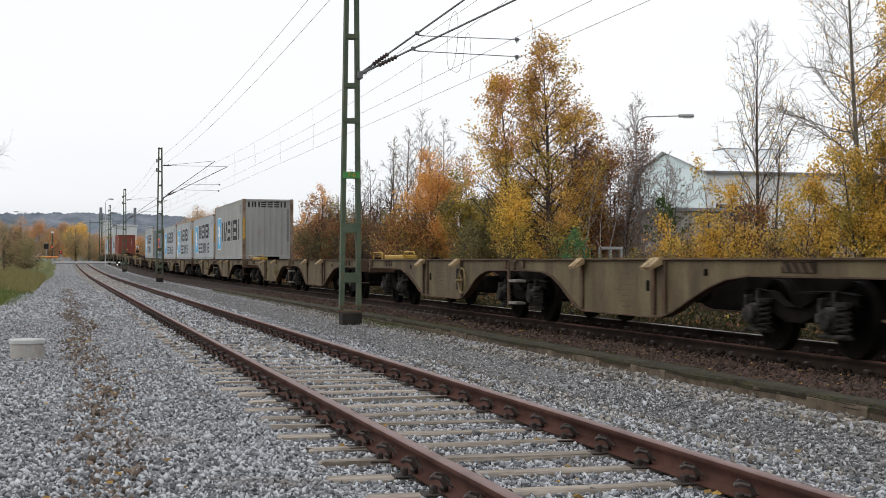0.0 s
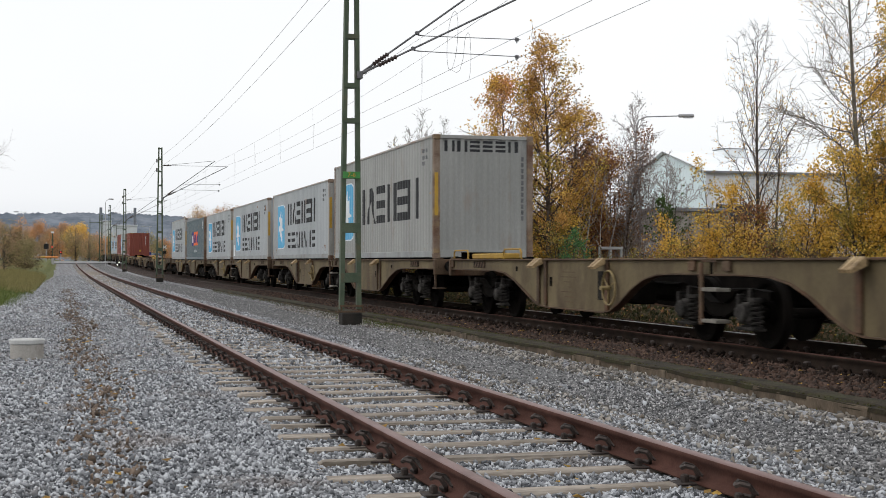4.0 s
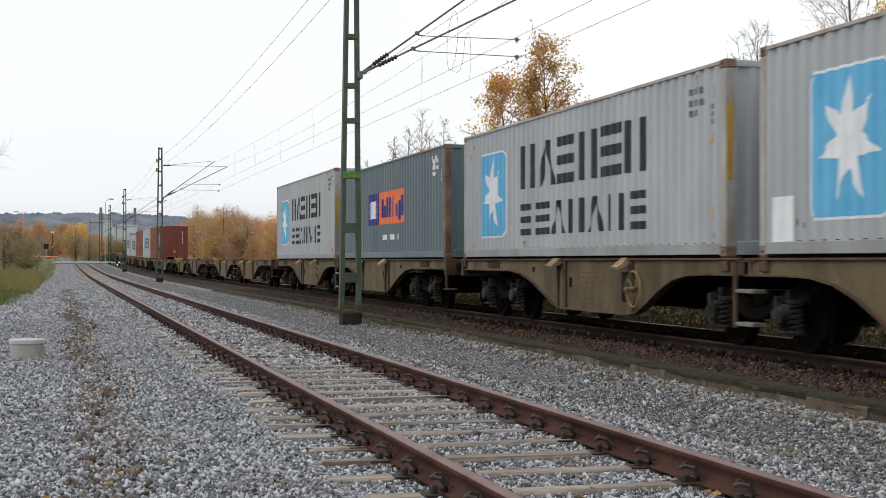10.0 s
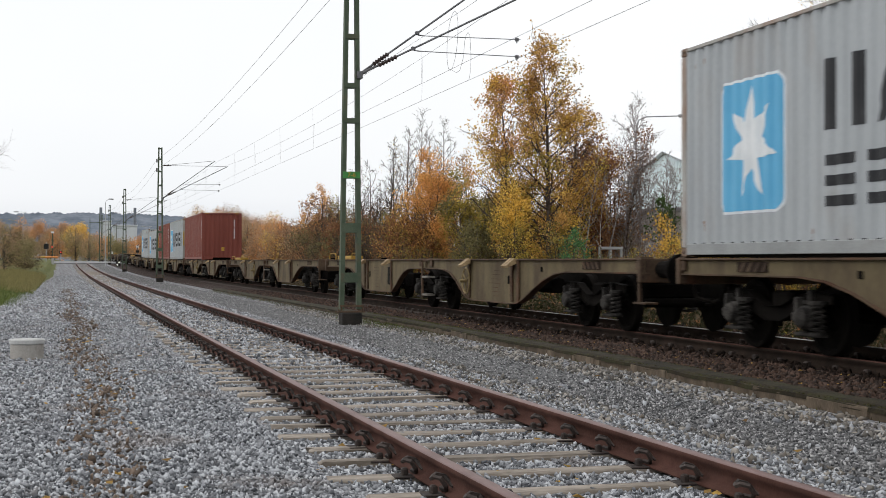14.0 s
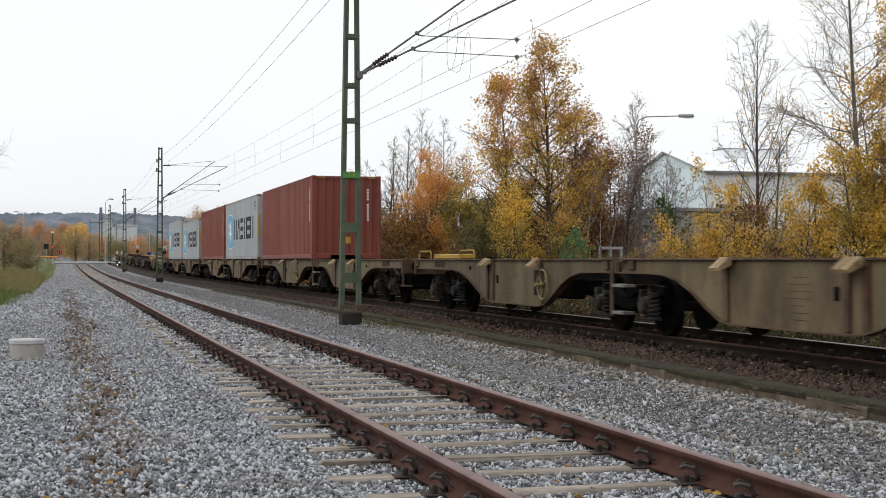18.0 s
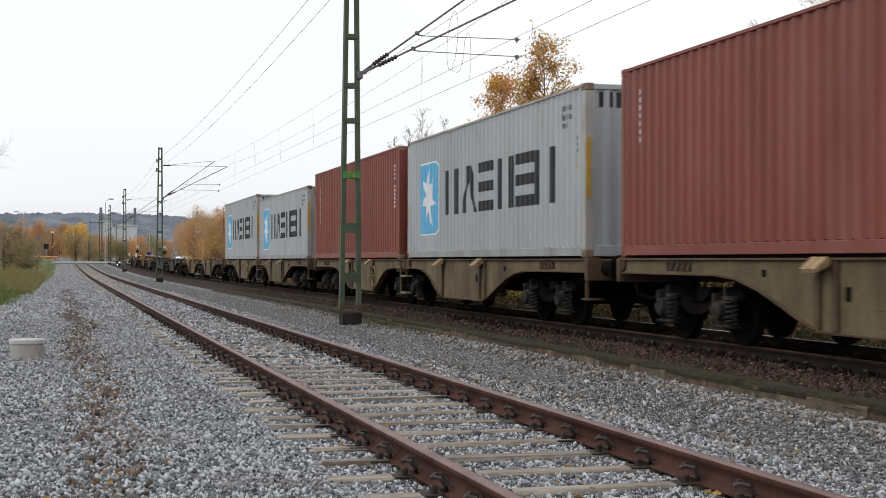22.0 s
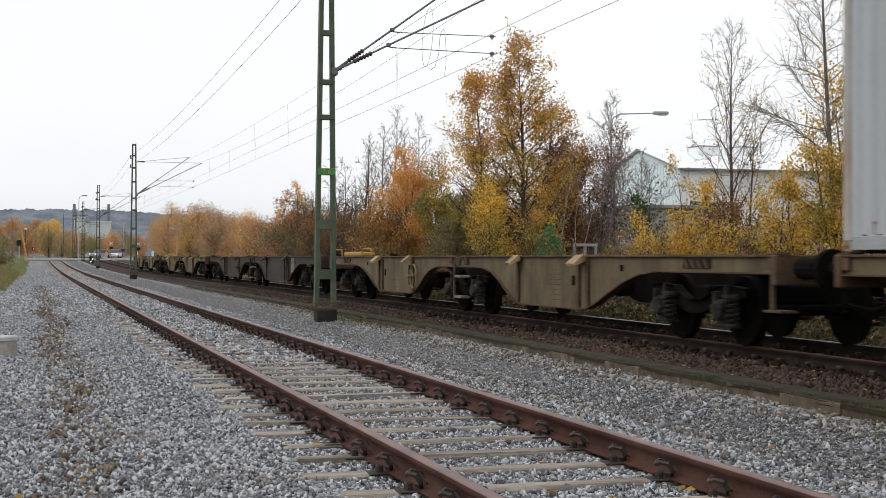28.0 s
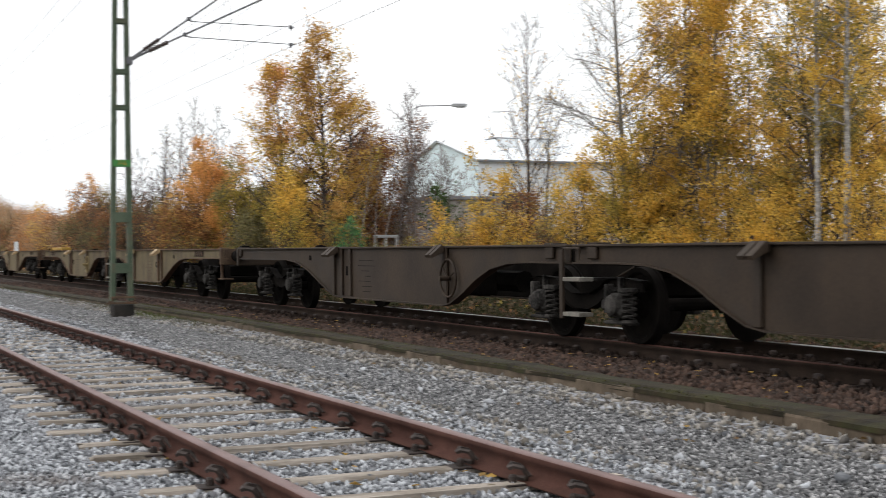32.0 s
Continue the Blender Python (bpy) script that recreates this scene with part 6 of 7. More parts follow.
# orange cherry and the willows beside it
grown("cherry_tree", "bushy tree in bright orange leaf", 14.40, 54.0, 6.1, 1.6, BARK_DARK, [LEAF_RUST, LEAF_AMBER, LEAF_ORANGE, LEAF_ORANGE, LEAF_ORANGE], 21000, 7, 0.068, 0.05, 4, up=0.75, widest=0.4, grade=1.0, clump=0.12, splay=0.14, gate=-0.3)
grown("cherry_tree", "smaller tree in dull orange leaf", 13.19, 55.2, 4.4, 1.1, BARK_DARK, [LEAF_OLIVE, LEAF_RUST, LEAF_AMBER], 7000, 8, 0.064, 0.05, 4, up=0.7, grade=0.6, splay=0.2, gate=-0.3)
grown("willow_shrub", "dull olive willow shrub beside the orange tree", 15.10, 50.3, 4.9, 1.35, BARK_GREY, [LEAF_WILLOW, LEAF_WILLOW, LEAF_OLIVE], 18000, 9, 0.066, 0.04, 5, up=0.9, grade=0.3, splay=0.16, gate=-0.35, clump=0.13)
grown("willow_shrub", "dull olive willow shrub beside the orange tree", 16.19, 51.5, 4.7, 1.3, BARK_GREY, [LEAF_WILLOW, LEAF_DULL, LEAF_OLIVE], 15000, 10, 0.066, 0.04, 5, up=0.9, grade=0.3, splay=0.18, gate=-0.35, clump=0.13)
grown("willow_shrub", "brown-leaved willow shrub behind the line", 13.37, 58.0, 3.6, 1.2, BARK_GREY, [LEAF_DULL, LEAF_RUST, LEAF_WILLOW], 5500, 11, 0.06, 0.04, 5, splay=0.25, gate=-0.3)
# the tall amber birches
grown("birch_tree", "tall birch in amber and orange leaf", 16.24, 45.0, 9.5, 1.85, BARK_DARK, [LEAF_OLIVE, LEAF_GOLD, LEAF_AMBER, LEAF_AMBER, LEAF_AMBER], 21000, 12, 0.066, 0.08, 1, trunk_r=0.11, up=0.75, widest=0.28, density=7.5, grade=0.9, clump=0.12, gate=-0.22)
grown("birch_tree", "tall birch in amber and orange leaf", 15.08, 46.0, 8.0, 1.5, BARK_DARK, [LEAF_OLIVE, LEAF_AMBER, LEAF_GOLD, LEAF_AMBER, LEAF_ORANGE], 15000, 13, 0.066, 0.08, 1, trunk_r=0.09, up=0.8, widest=0.3, density=7.5, grade=0.8, clump=0.12, gate=-0.25)
grown("birch_tree", "birch in amber leaf beside a taller one", 17.58, 46.2, 7.6, 1.2, BARK_DARK, [LEAF_OLIVE, LEAF_AMBER, LEAF_GOLD, LEAF_AMBER], 10000, 14, 0.064, 0.10, 1, up=0.8, density=7, grade=0.6, gate=-0.12)
grown("birch_shrub", "low golden birch shrub behind the line", 14.54, 43.0, 4.3, 0.95, BARK_DARK, [LEAF_OLIVE, LEAF_GOLD, LEAF_GOLD], 5600, 15, 0.062, 0.04, 3, up=0.8, grade=0.4, gate=-0.2)
grown("birch_shrub", "low olive and amber birch shrub", 15.79, 42.4, 3.2, 0.9, BARK_DARK, [LEAF_OLIVE, LEAF_WILLOW, LEAF_AMBER], 4200, 16, 0.06, 0.04, 4, splay=0.25, gate=-0.2)
# rust-brown rowan with pale stems, grey bare birches beside it
grown("rowan_tree", "rust-brown rowan with thinning leaves", 18.79, 47.4, 7.2, 1.35, BARK_DARK, [LEAF_RUST, LEAF_RUST, LEAF_RUST, LEAF_AMBER], 17000, 17, 0.066, 0.22, 3, up=0.9, widest=0.5, splay=0.10, grade=0.2, clump=0.11)
grown("rowan_tree", "rust-brown rowan with thinning leaves", 19.94, 48.6, 6.6, 1.0, BARK_DARK, [LEAF_RUST, LEAF_RUST], 7000, 18, 0.062, 0.25, 3, up=1.0, widest=0.5, splay=0.06, fine=1.2)
grown("birch_tree", "leaning white birch stems with bare twigs", 17.18, 44.5, 6.0, 0.7, BARK_BIRCH, LEAF_RUST, 700, 19, 0.05, 0.45, 2, trunk_r=0.055, up=1.3, lean=(0.09, 0), splay=0.07, fine=1.2, foot=0.25)
grown("birch_tree", "leaning white birch stems with bare twigs", 17.92, 45.0, 5.6, 0.7, BARK_BIRCH, LEAF_RUST, 300, 20, 0.05, 0.5, 2, trunk_r=0.045, up=1.3, lean=(0.17, 0), splay=0.05, fine=1.2, foot=0.2)
grown("birch_tree", "grey bare birch with fine twigs", 20.10, 48.0, 7.9, 0.9, BARK_TWIG, LEAF_DULL, 300, 21, 0.045, 0.2, 3, trunk_r=0.05, up=1.35, fine=1.8, density=8, splay=0.07, twig_r=1.3)
grown("birch_tree", "grey bare birch with fine twigs", 21.01, 48.0, 7.6, 0.9, BARK_TWIG, LEAF_DULL, 250, 22, 0.045, 0.2, 3, trunk_r=0.05, up=1.3, fine=1.8, density=8, splay=0.10, twig_r=1.3)
grown("birch_tree", "grey bare birch with fine twigs", 21.13, 47.0, 5.6, 0.8, BARK_TWIG, LEAF_DULL, 200, 23, 0.045, 0.2, 3, trunk_r=0.04, up=1.2, fine=1.6, density=8, lean=(0.1, 0), splay=0.14, twig_r=1.3)
grown("spruce_sapling", "small fresh green spruce sapling", 15.34, 40.2, 2.7, 0.62, BARK_DARK, LEAF_PINE, 3600, 24, 0.05, 0.03, 1, up=-0.05, widest=0.05, density=16, gate=-0.6, clump=0.05)
grown("hawthorn_shrub", "thin hawthorn with dark green leaves", 20.21, 44.0, 4.5, 0.85, BARK_DARK, LEAF_GREEN, 1100, 25, 0.075, 0.15, 2, up=0.7, fine=0.7, gate=0.0, clump=0.09)
grown("hazel_shrub", "yellow hazel shrub behind the main line", 18.80, 41.6, 3.1, 0.65, BARK_DARK, [LEAF_AMBER, LEAF_GOLD, LEAF_GOLD], 2600, 26, 0.066, 0.08, 3, up=0.8)
grown("hazel_shrub", "brown and olive hazel shrub", 20.37, 43.0, 2.4, 0.8, BARK_DARK, [LEAF_DULL, LEAF_WILLOW, LEAF_AMBER], 2300, 27, 0.06, 0.05, 4, splay=0.25)
# bare aspens over golden undergrowth
grown("aspen_tree", "tall bare aspen with few remaining leaves", 21.31, 39.8, 9.3, 1.45, BARK_DARK, [LEAF_AMBER, LEAF_GOLD], 900, 28, 0.055, 0.22, 1, trunk_r=0.085, up=1.5, widest=0.25, fine=1.3, density=6, top_bare=1.2, wobble=0.015, bough_r=0.3)
grown("aspen_tree", "slim bare aspen beside a taller one", 22.05, 40.2, 6.6, 0.95, BARK_GREY, [LEAF_AMBER, LEAF_GOLD], 900, 29, 0.055, 0.2, 1, trunk_r=0.065, up=1.4, fine=1.2, density=4.5, top_bare=1.1, wobble=0.015, bough_r=0.3)
grown("maple_shrub", "sparse golden and brown maple", 19.75, 38.9, 5.1, 0.85, BARK_DARK, [LEAF_RUST, LEAF_OLIVE, LEAF_GOLD, LEAF_GOLD], 5200, 30, 0.062, 0.06, 3, up=0.95, gate=-0.05, splay=0.1)
grown("maple_shrub", "sparse golden and brown maple", 20.14, 38.0, 4.0, 1.1, BARK_DARK, [LEAF_RUST, LEAF_GOLD, LEAF_GOLD], 5200, 31, 0.062, 0.05, 4, up=0.8, gate=-0.08, splay=0.18)
grown("maple_shrub", "golden maple shrub with dark stems", 21.63, 37.6, 4.2, 1.15, BARK_DARK, [LEAF_OLIVE, LEAF_GOLD, LEAF_GOLD], 6200, 32, 0.062, 0.05, 4, up=0.8, gate=-0.1, splay=0.18)
grown("hazel_shrub", "low golden hazel behind the main line", 19.23, 39.2, 2.8, 0.95, BARK_DARK, [LEAF_OLIVE, LEAF_AMBER, LEAF_GOLD], 3200, 33, 0.06, 0.04, 4, splay=0.25)
grown("aspen_tree", "tall aspen with long bare boughs", 22.36, 35.4, 12.2, 2.5, BARK_ASPEN, [LEAF_GOLD, LEAF_AMBER], 600, 34, 0.055, 0.28, 1, trunk_r=0.12, up=0.35, widest=0.2, fine=1.5, density=5.0, top_bare=0.4, lean=(-0.012, 0), bough_r=0.24, wobble=0.012)
# golden wood beside the hall
for k, (x, y, h, rr_, n) in enumerate(((23.2, 35.6, 9.8, 1.65, 15000), (24.3, 35.2, 12.0, 1.6, 13500), (24.0, 33.6, 10.8, 1.4, 11500), (25.4, 34.2, 11.8, 1.7, 12000), (24.3, 31.8, 11.2, 1.4, 11500),
                                       (26.2, 32.6, 12.0, 1.8, 12500), (25.4, 30.4, 11.4, 1.4, 11000), (27.4, 31.0, 10.6, 1.5, 8000))):
    grown("maple_tree", "tall golden maple with dark upright stems", x, y, h, rr_, BARK_ASPEN, [LEAF_OLIVE, LEAF_GOLD, LEAF_GOLD, LEAF_GOLD, LEAF_GOLD], n, 40 + k, 0.072, 0.06, 2, trunk_r=0.085, up=0.75,
          widest=0.3, density=5.5, fine=0.75, splay=0.045, grade=0.35, clump=0.15, gate=-0.18, hang=0.02)
grown("maple_tree", "golden maple beside a tall aspen", 22.1, 34.9, 6.2, 1.35, BARK_DARK, [LEAF_OLIVE, LEAF_GOLD, LEAF_GOLD], 9500, 55, 0.068, 0.06, 3, up=0.75, gate=-0.12)
grown("maple_tree", "tall golden maple with dark upright stems", 23.5, 34.6, 11.6, 1.35, BARK_ASPEN, [LEAF_OLIVE, LEAF_AMBER, LEAF_GOLD, LEAF_GOLD], 10500, 56, 0.07, 0.15, 2, up=0.75, density=5.5, fine=0.75, splay=0.05)
grown("birch_tree", "tall white-barked birch among golden trees", 24.00, 28.9, 13.0, 1.3, BARK_BIRCH, [LEAF_WILLOW, LEAF_OLIVE, LEAF_GOLD], 6500, 50, 0.066, 0.35, 1, trunk_r=0.12, up=0.5, fine=0.8, density=4, hang=0.06, wobble=0.012)
grown("birch_tree", "tall white-barked birch among golden trees", 24.28, 28.1, 13.0, 1.4, BARK_BIRCH, [LEAF_WILLOW, LEAF_OLIVE, LEAF_GOLD], 6500, 51, 0.066, 0.35, 1, trunk_r=0.14, up=0.5, fine=0.8, density=4, hang=0.06, lean=(0.015, 0), wobble=0.015)
grown("maple_tree", "olive-leaved maple among golden ones", 25.00, 29.6, 9.5, 1.5, BARK_DARK, [LEAF_WILLOW, LEAF_OLIVE, LEAF_GOLD, LEAF_GOLD], 7500, 52, 0.068, 0.08, 2, up=0.75, fine=0.75, grade=0.3)
grown("maple_tree", "rust and amber maple behind the birches", 29.8, 34.0, 8.6, 2.0, BARK_DARK, [LEAF_RUST, LEAF_AMBER, LEAF_AMBER], 9000, 53, 0.075, 0.06, 3, up=0.7, fine=0.7)
grown("maple_tree", "rust and amber maple behind the birches", 26.90, 28.6, 6.6, 1.5, BARK_DARK, [LEAF_AMBER, LEAF_GOLD, LEAF_GOLD], 7500, 54, 0.07, 0.05, 3, up=0.7, fine=0.75)
for k, (x, y, h) in enumerate(((22.0, 36.6, 4.6), (22.6, 34.6, 4.2), (23.6, 32.4, 4.6), (23.9, 30.9, 4.0), (23.2, 30.2, 3.0), (24.9, 30.6, 4.2), (23.9, 27.6, 3.6), (25.6, 28.0, 3.8), (24.2, 36.2, 5.2), (22.3, 33.2, 2.8))):
    grown("maple_shrub", "golden maple shrub with dark stems", x, y, h, 1.15, BARK_DARK, [LEAF_OLIVE, LEAF_GOLD, LEAF_GOLD, LEAF_GOLD], 5200, 60 + k, 0.064, 0.04, 4, up=0.75, gate=-0.12, splay=0.2)
for k, (x, y, h) in enumerate(((15.5, 41.8, 2.2), (17.7, 40.6, 2.3), (14.0, 47.6, 2.6), (16.6, 39.4, 1.9), (18.1, 38.4, 2.2), (13.4, 53.0, 2.4), (19.4, 37.0, 2.2), (20.6, 36.0, 2.3), (14.7, 44.8, 2.4))):
    grown("bramble_shrub", "low brown and olive bramble", x, y, h, 0.95, BARK_DARK, [LEAF_DULL, LEAF_RUST, LEAF_OLIVE, LEAF_WILLOW], 2600, 80 + k, 0.06, 0.03, 5, splay=0.5, up=0.6)
grown("rowan_tree", "thin rust-coloured tree with half its leaves fallen", 14.9, 84, 6.3, 1.5, BARK_GREY, [LEAF_RUST, LEAF_ORANGE], 5200, 91, 0.09, 0.1, 3)
grown("young_birch", "small yellow-leaved birch behind the line", 15.2, 78, 5.4, 0.8, BARK_GREY, [LEAF_GOLD, LEAF_OLIVE], 3000, 92, 0.08, 0.1, 1)
for k, (x, y, h) in enumerate(((14.4, 61.5, 4.0), (14.2, 72.0, 4.2), (15.0, 80.5, 4.0), (16.8, 47.5, 4.2), (13.6, 68, 3.6), (14.2, 76, 3.6))):
    grown("willow_shrub", "dense olive and brown willow shrub", x, y, h, 1.3, BARK_GREY, [LEAF_DULL, LEAF_WILLOW, LEAF_RUST], 5200, 100 + k, 0.066, 0.04, 5, splay=0.22)
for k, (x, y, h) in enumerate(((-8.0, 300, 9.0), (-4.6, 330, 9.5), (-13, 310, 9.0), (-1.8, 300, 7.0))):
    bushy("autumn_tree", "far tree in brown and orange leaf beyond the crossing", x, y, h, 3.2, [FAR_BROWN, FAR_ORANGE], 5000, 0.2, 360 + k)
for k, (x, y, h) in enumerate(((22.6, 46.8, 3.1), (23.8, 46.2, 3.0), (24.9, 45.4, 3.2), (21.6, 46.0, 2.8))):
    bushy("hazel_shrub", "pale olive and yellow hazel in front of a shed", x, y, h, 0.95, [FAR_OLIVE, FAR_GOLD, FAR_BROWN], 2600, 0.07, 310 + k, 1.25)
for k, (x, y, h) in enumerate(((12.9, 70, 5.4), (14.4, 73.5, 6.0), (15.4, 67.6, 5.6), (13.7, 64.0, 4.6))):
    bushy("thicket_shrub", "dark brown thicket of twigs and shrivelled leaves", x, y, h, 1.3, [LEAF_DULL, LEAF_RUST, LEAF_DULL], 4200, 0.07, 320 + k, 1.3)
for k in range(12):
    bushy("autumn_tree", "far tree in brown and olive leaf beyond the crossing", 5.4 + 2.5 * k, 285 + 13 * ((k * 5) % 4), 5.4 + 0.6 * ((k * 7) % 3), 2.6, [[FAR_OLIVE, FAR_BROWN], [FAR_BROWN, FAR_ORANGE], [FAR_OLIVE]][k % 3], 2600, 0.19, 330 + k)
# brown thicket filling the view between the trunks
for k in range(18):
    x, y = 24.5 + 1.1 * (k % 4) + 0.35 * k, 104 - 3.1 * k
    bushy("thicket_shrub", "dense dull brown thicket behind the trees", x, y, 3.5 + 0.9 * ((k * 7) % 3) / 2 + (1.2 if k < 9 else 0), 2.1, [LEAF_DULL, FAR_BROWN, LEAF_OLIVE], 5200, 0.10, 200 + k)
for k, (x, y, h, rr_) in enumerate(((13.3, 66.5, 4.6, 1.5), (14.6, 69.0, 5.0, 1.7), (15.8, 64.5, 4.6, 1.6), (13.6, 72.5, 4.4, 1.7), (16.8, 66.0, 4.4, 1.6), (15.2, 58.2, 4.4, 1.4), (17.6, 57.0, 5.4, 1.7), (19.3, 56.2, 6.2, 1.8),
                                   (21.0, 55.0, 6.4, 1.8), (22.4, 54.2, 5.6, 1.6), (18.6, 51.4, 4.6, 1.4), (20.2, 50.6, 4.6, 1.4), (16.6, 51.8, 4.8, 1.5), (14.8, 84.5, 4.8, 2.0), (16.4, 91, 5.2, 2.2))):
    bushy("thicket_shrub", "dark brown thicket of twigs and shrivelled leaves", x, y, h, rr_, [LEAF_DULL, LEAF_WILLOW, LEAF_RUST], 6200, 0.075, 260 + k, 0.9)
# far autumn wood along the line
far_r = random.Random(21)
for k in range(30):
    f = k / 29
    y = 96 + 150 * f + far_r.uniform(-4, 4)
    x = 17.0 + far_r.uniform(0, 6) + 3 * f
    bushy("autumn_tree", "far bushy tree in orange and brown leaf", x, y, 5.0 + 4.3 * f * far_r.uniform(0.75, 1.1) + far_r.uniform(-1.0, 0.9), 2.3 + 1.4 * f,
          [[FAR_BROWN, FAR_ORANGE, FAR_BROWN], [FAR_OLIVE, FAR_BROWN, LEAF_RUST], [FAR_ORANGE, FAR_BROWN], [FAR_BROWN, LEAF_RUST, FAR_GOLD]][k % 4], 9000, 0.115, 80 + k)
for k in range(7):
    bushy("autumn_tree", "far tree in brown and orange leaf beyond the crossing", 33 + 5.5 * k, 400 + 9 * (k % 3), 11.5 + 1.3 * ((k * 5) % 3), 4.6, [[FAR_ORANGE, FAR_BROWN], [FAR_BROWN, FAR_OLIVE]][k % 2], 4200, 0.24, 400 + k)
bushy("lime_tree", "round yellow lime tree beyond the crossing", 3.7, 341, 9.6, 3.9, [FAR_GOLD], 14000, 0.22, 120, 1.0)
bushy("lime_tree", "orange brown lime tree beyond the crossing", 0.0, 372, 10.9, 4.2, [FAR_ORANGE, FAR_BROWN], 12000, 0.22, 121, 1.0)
for k, (x, y, h, rr_) in enumerate(((-4.2, 112, 3.9, 2.4), (-2.9, 124, 3.0, 1.7), (-6.2, 104, 4.2, 2.4), (-7.4, 128, 4.8, 2.6), (-3.4, 138, 2.8, 1.6))):
    bushy("willow_shrub", "dull brown and olive willow bush on the bank", x, y, h, rr_, [FAR_BROWN, LEAF_DULL, FAR_OLIVE, LEAF_WILLOW], 7600, 0.085, 130 + k)
grown("ash_tree", "bare ash whose twigs reach over the path", -6.3, 94, 8.4, 3.1, BARK_TWIG, LEAF_RUST, 60, 141, 0.06, 0.25, 1, up=0.9, fine=1.4, density=6)
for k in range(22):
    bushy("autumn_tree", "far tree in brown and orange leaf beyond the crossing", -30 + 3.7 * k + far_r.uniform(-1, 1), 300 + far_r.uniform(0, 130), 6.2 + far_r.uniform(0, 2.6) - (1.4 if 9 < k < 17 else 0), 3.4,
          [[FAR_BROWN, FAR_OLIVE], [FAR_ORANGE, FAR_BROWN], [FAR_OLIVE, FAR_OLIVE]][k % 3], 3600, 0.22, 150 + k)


def blades(name, label, spots, height, material, seed, lean=0.35, lift=0.0):
    """Grass and dry stems, one thin blade each."""
    r = np.random.default_rng(seed)
    n = len(spots)
    h = height * r.uniform(0.45, 1.2, n)
    a = r.uniform(0, 6.28, n)
    w = 0.006 + 0.010 * h
    z = np.array([ground_height(x, y) for x, y in spots]) - 0.01 + lift
    dx, dy = np.cos(a), np.sin(a)
    b = r.uniform(0, 6.28, n)
    tip = np.column_stack([spots[:, 0] + np.cos(b) * h * lean * r.uniform(0, 1, n), spots[:, 1] + np.sin(b) * h * lean * r.uniform(0, 1, n), z + h])
    p0 = np.column_stack([spots[:, 0] - dx * w, spots[:, 1] - dy * w, z])
    p1 = np.column_stack([spots[:, 0] + dx * w, spots[:, 1] + dy * w, z])
    v = np.stack([p0, p1, tip], axis=1).reshape(-1, 3)
    tagged(new(name, raw_mesh(name, v, np.arange(3 * n).reshape(n, 3), material)), label, "grass", kind="stuff")


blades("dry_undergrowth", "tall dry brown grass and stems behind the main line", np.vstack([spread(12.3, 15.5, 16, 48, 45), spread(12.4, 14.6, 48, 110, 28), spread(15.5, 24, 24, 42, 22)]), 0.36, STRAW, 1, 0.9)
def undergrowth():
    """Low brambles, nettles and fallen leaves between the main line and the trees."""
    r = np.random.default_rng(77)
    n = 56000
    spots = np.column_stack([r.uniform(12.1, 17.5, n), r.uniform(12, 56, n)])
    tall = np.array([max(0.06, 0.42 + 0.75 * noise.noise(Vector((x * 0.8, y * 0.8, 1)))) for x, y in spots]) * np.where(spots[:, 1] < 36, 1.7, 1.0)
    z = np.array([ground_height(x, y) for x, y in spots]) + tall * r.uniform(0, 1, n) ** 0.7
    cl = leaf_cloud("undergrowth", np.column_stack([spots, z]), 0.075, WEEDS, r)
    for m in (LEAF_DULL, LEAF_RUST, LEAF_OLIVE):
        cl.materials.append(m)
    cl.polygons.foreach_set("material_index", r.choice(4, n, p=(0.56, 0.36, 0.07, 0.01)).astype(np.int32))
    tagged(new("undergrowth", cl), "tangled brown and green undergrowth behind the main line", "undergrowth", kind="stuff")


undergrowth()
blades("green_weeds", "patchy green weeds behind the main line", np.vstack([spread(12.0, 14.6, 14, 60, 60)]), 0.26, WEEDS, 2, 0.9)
k_y = RNG.uniform(8, 30, 5200)
moss_spots = np.vstack([spread(6.0, 6.5, 23, 33, 420), spread(6.1, 6.6, 33, 60, 200), spread(6.2, 6.5, 9, 23, 40)])
blades("moss_tufts", "green moss and short grass along the kerb", moss_spots, 0.055, MOSS, 3, 0.9)
blades("kerb_moss", "brown-green moss growing on the kerb's top", np.column_stack([6.31 + 0.010 * np.minimum(k_y, 25) + RNG.uniform(-0.07, 0.10, len(k_y)), k_y]), 0.016, MOSS, 6, 1.6, 0.112)
blades("green_tufts", "fresh green grass beside the mast footing", np.vstack([spread(5.95, 6.6, 25.5, 31, 160), spread(5.9, 6.2, 27, 29.5, 260)]), 0.06, GRASS, 8, 0.9)
bank = spread(-9, -1.0, 40, 105, 110)
bank = bank[bank[:, 0] < -1.75 + 0.018 * (bank[:, 1] - 43) + np.abs(RNG.normal(size=len(bank))) * 0.4]
green = bank[:, 1] < 74
blades("bank_grass", "short green grass on the bank beside the path", bank[green], 0.17, GRASS, 4, 0.9)
blades("bank_dry_grass", "tall yellowed grass on the bank beside the path", bank[bank[:, 1] > 56], 0.36, GRASS_DRY, 5, 0.9)


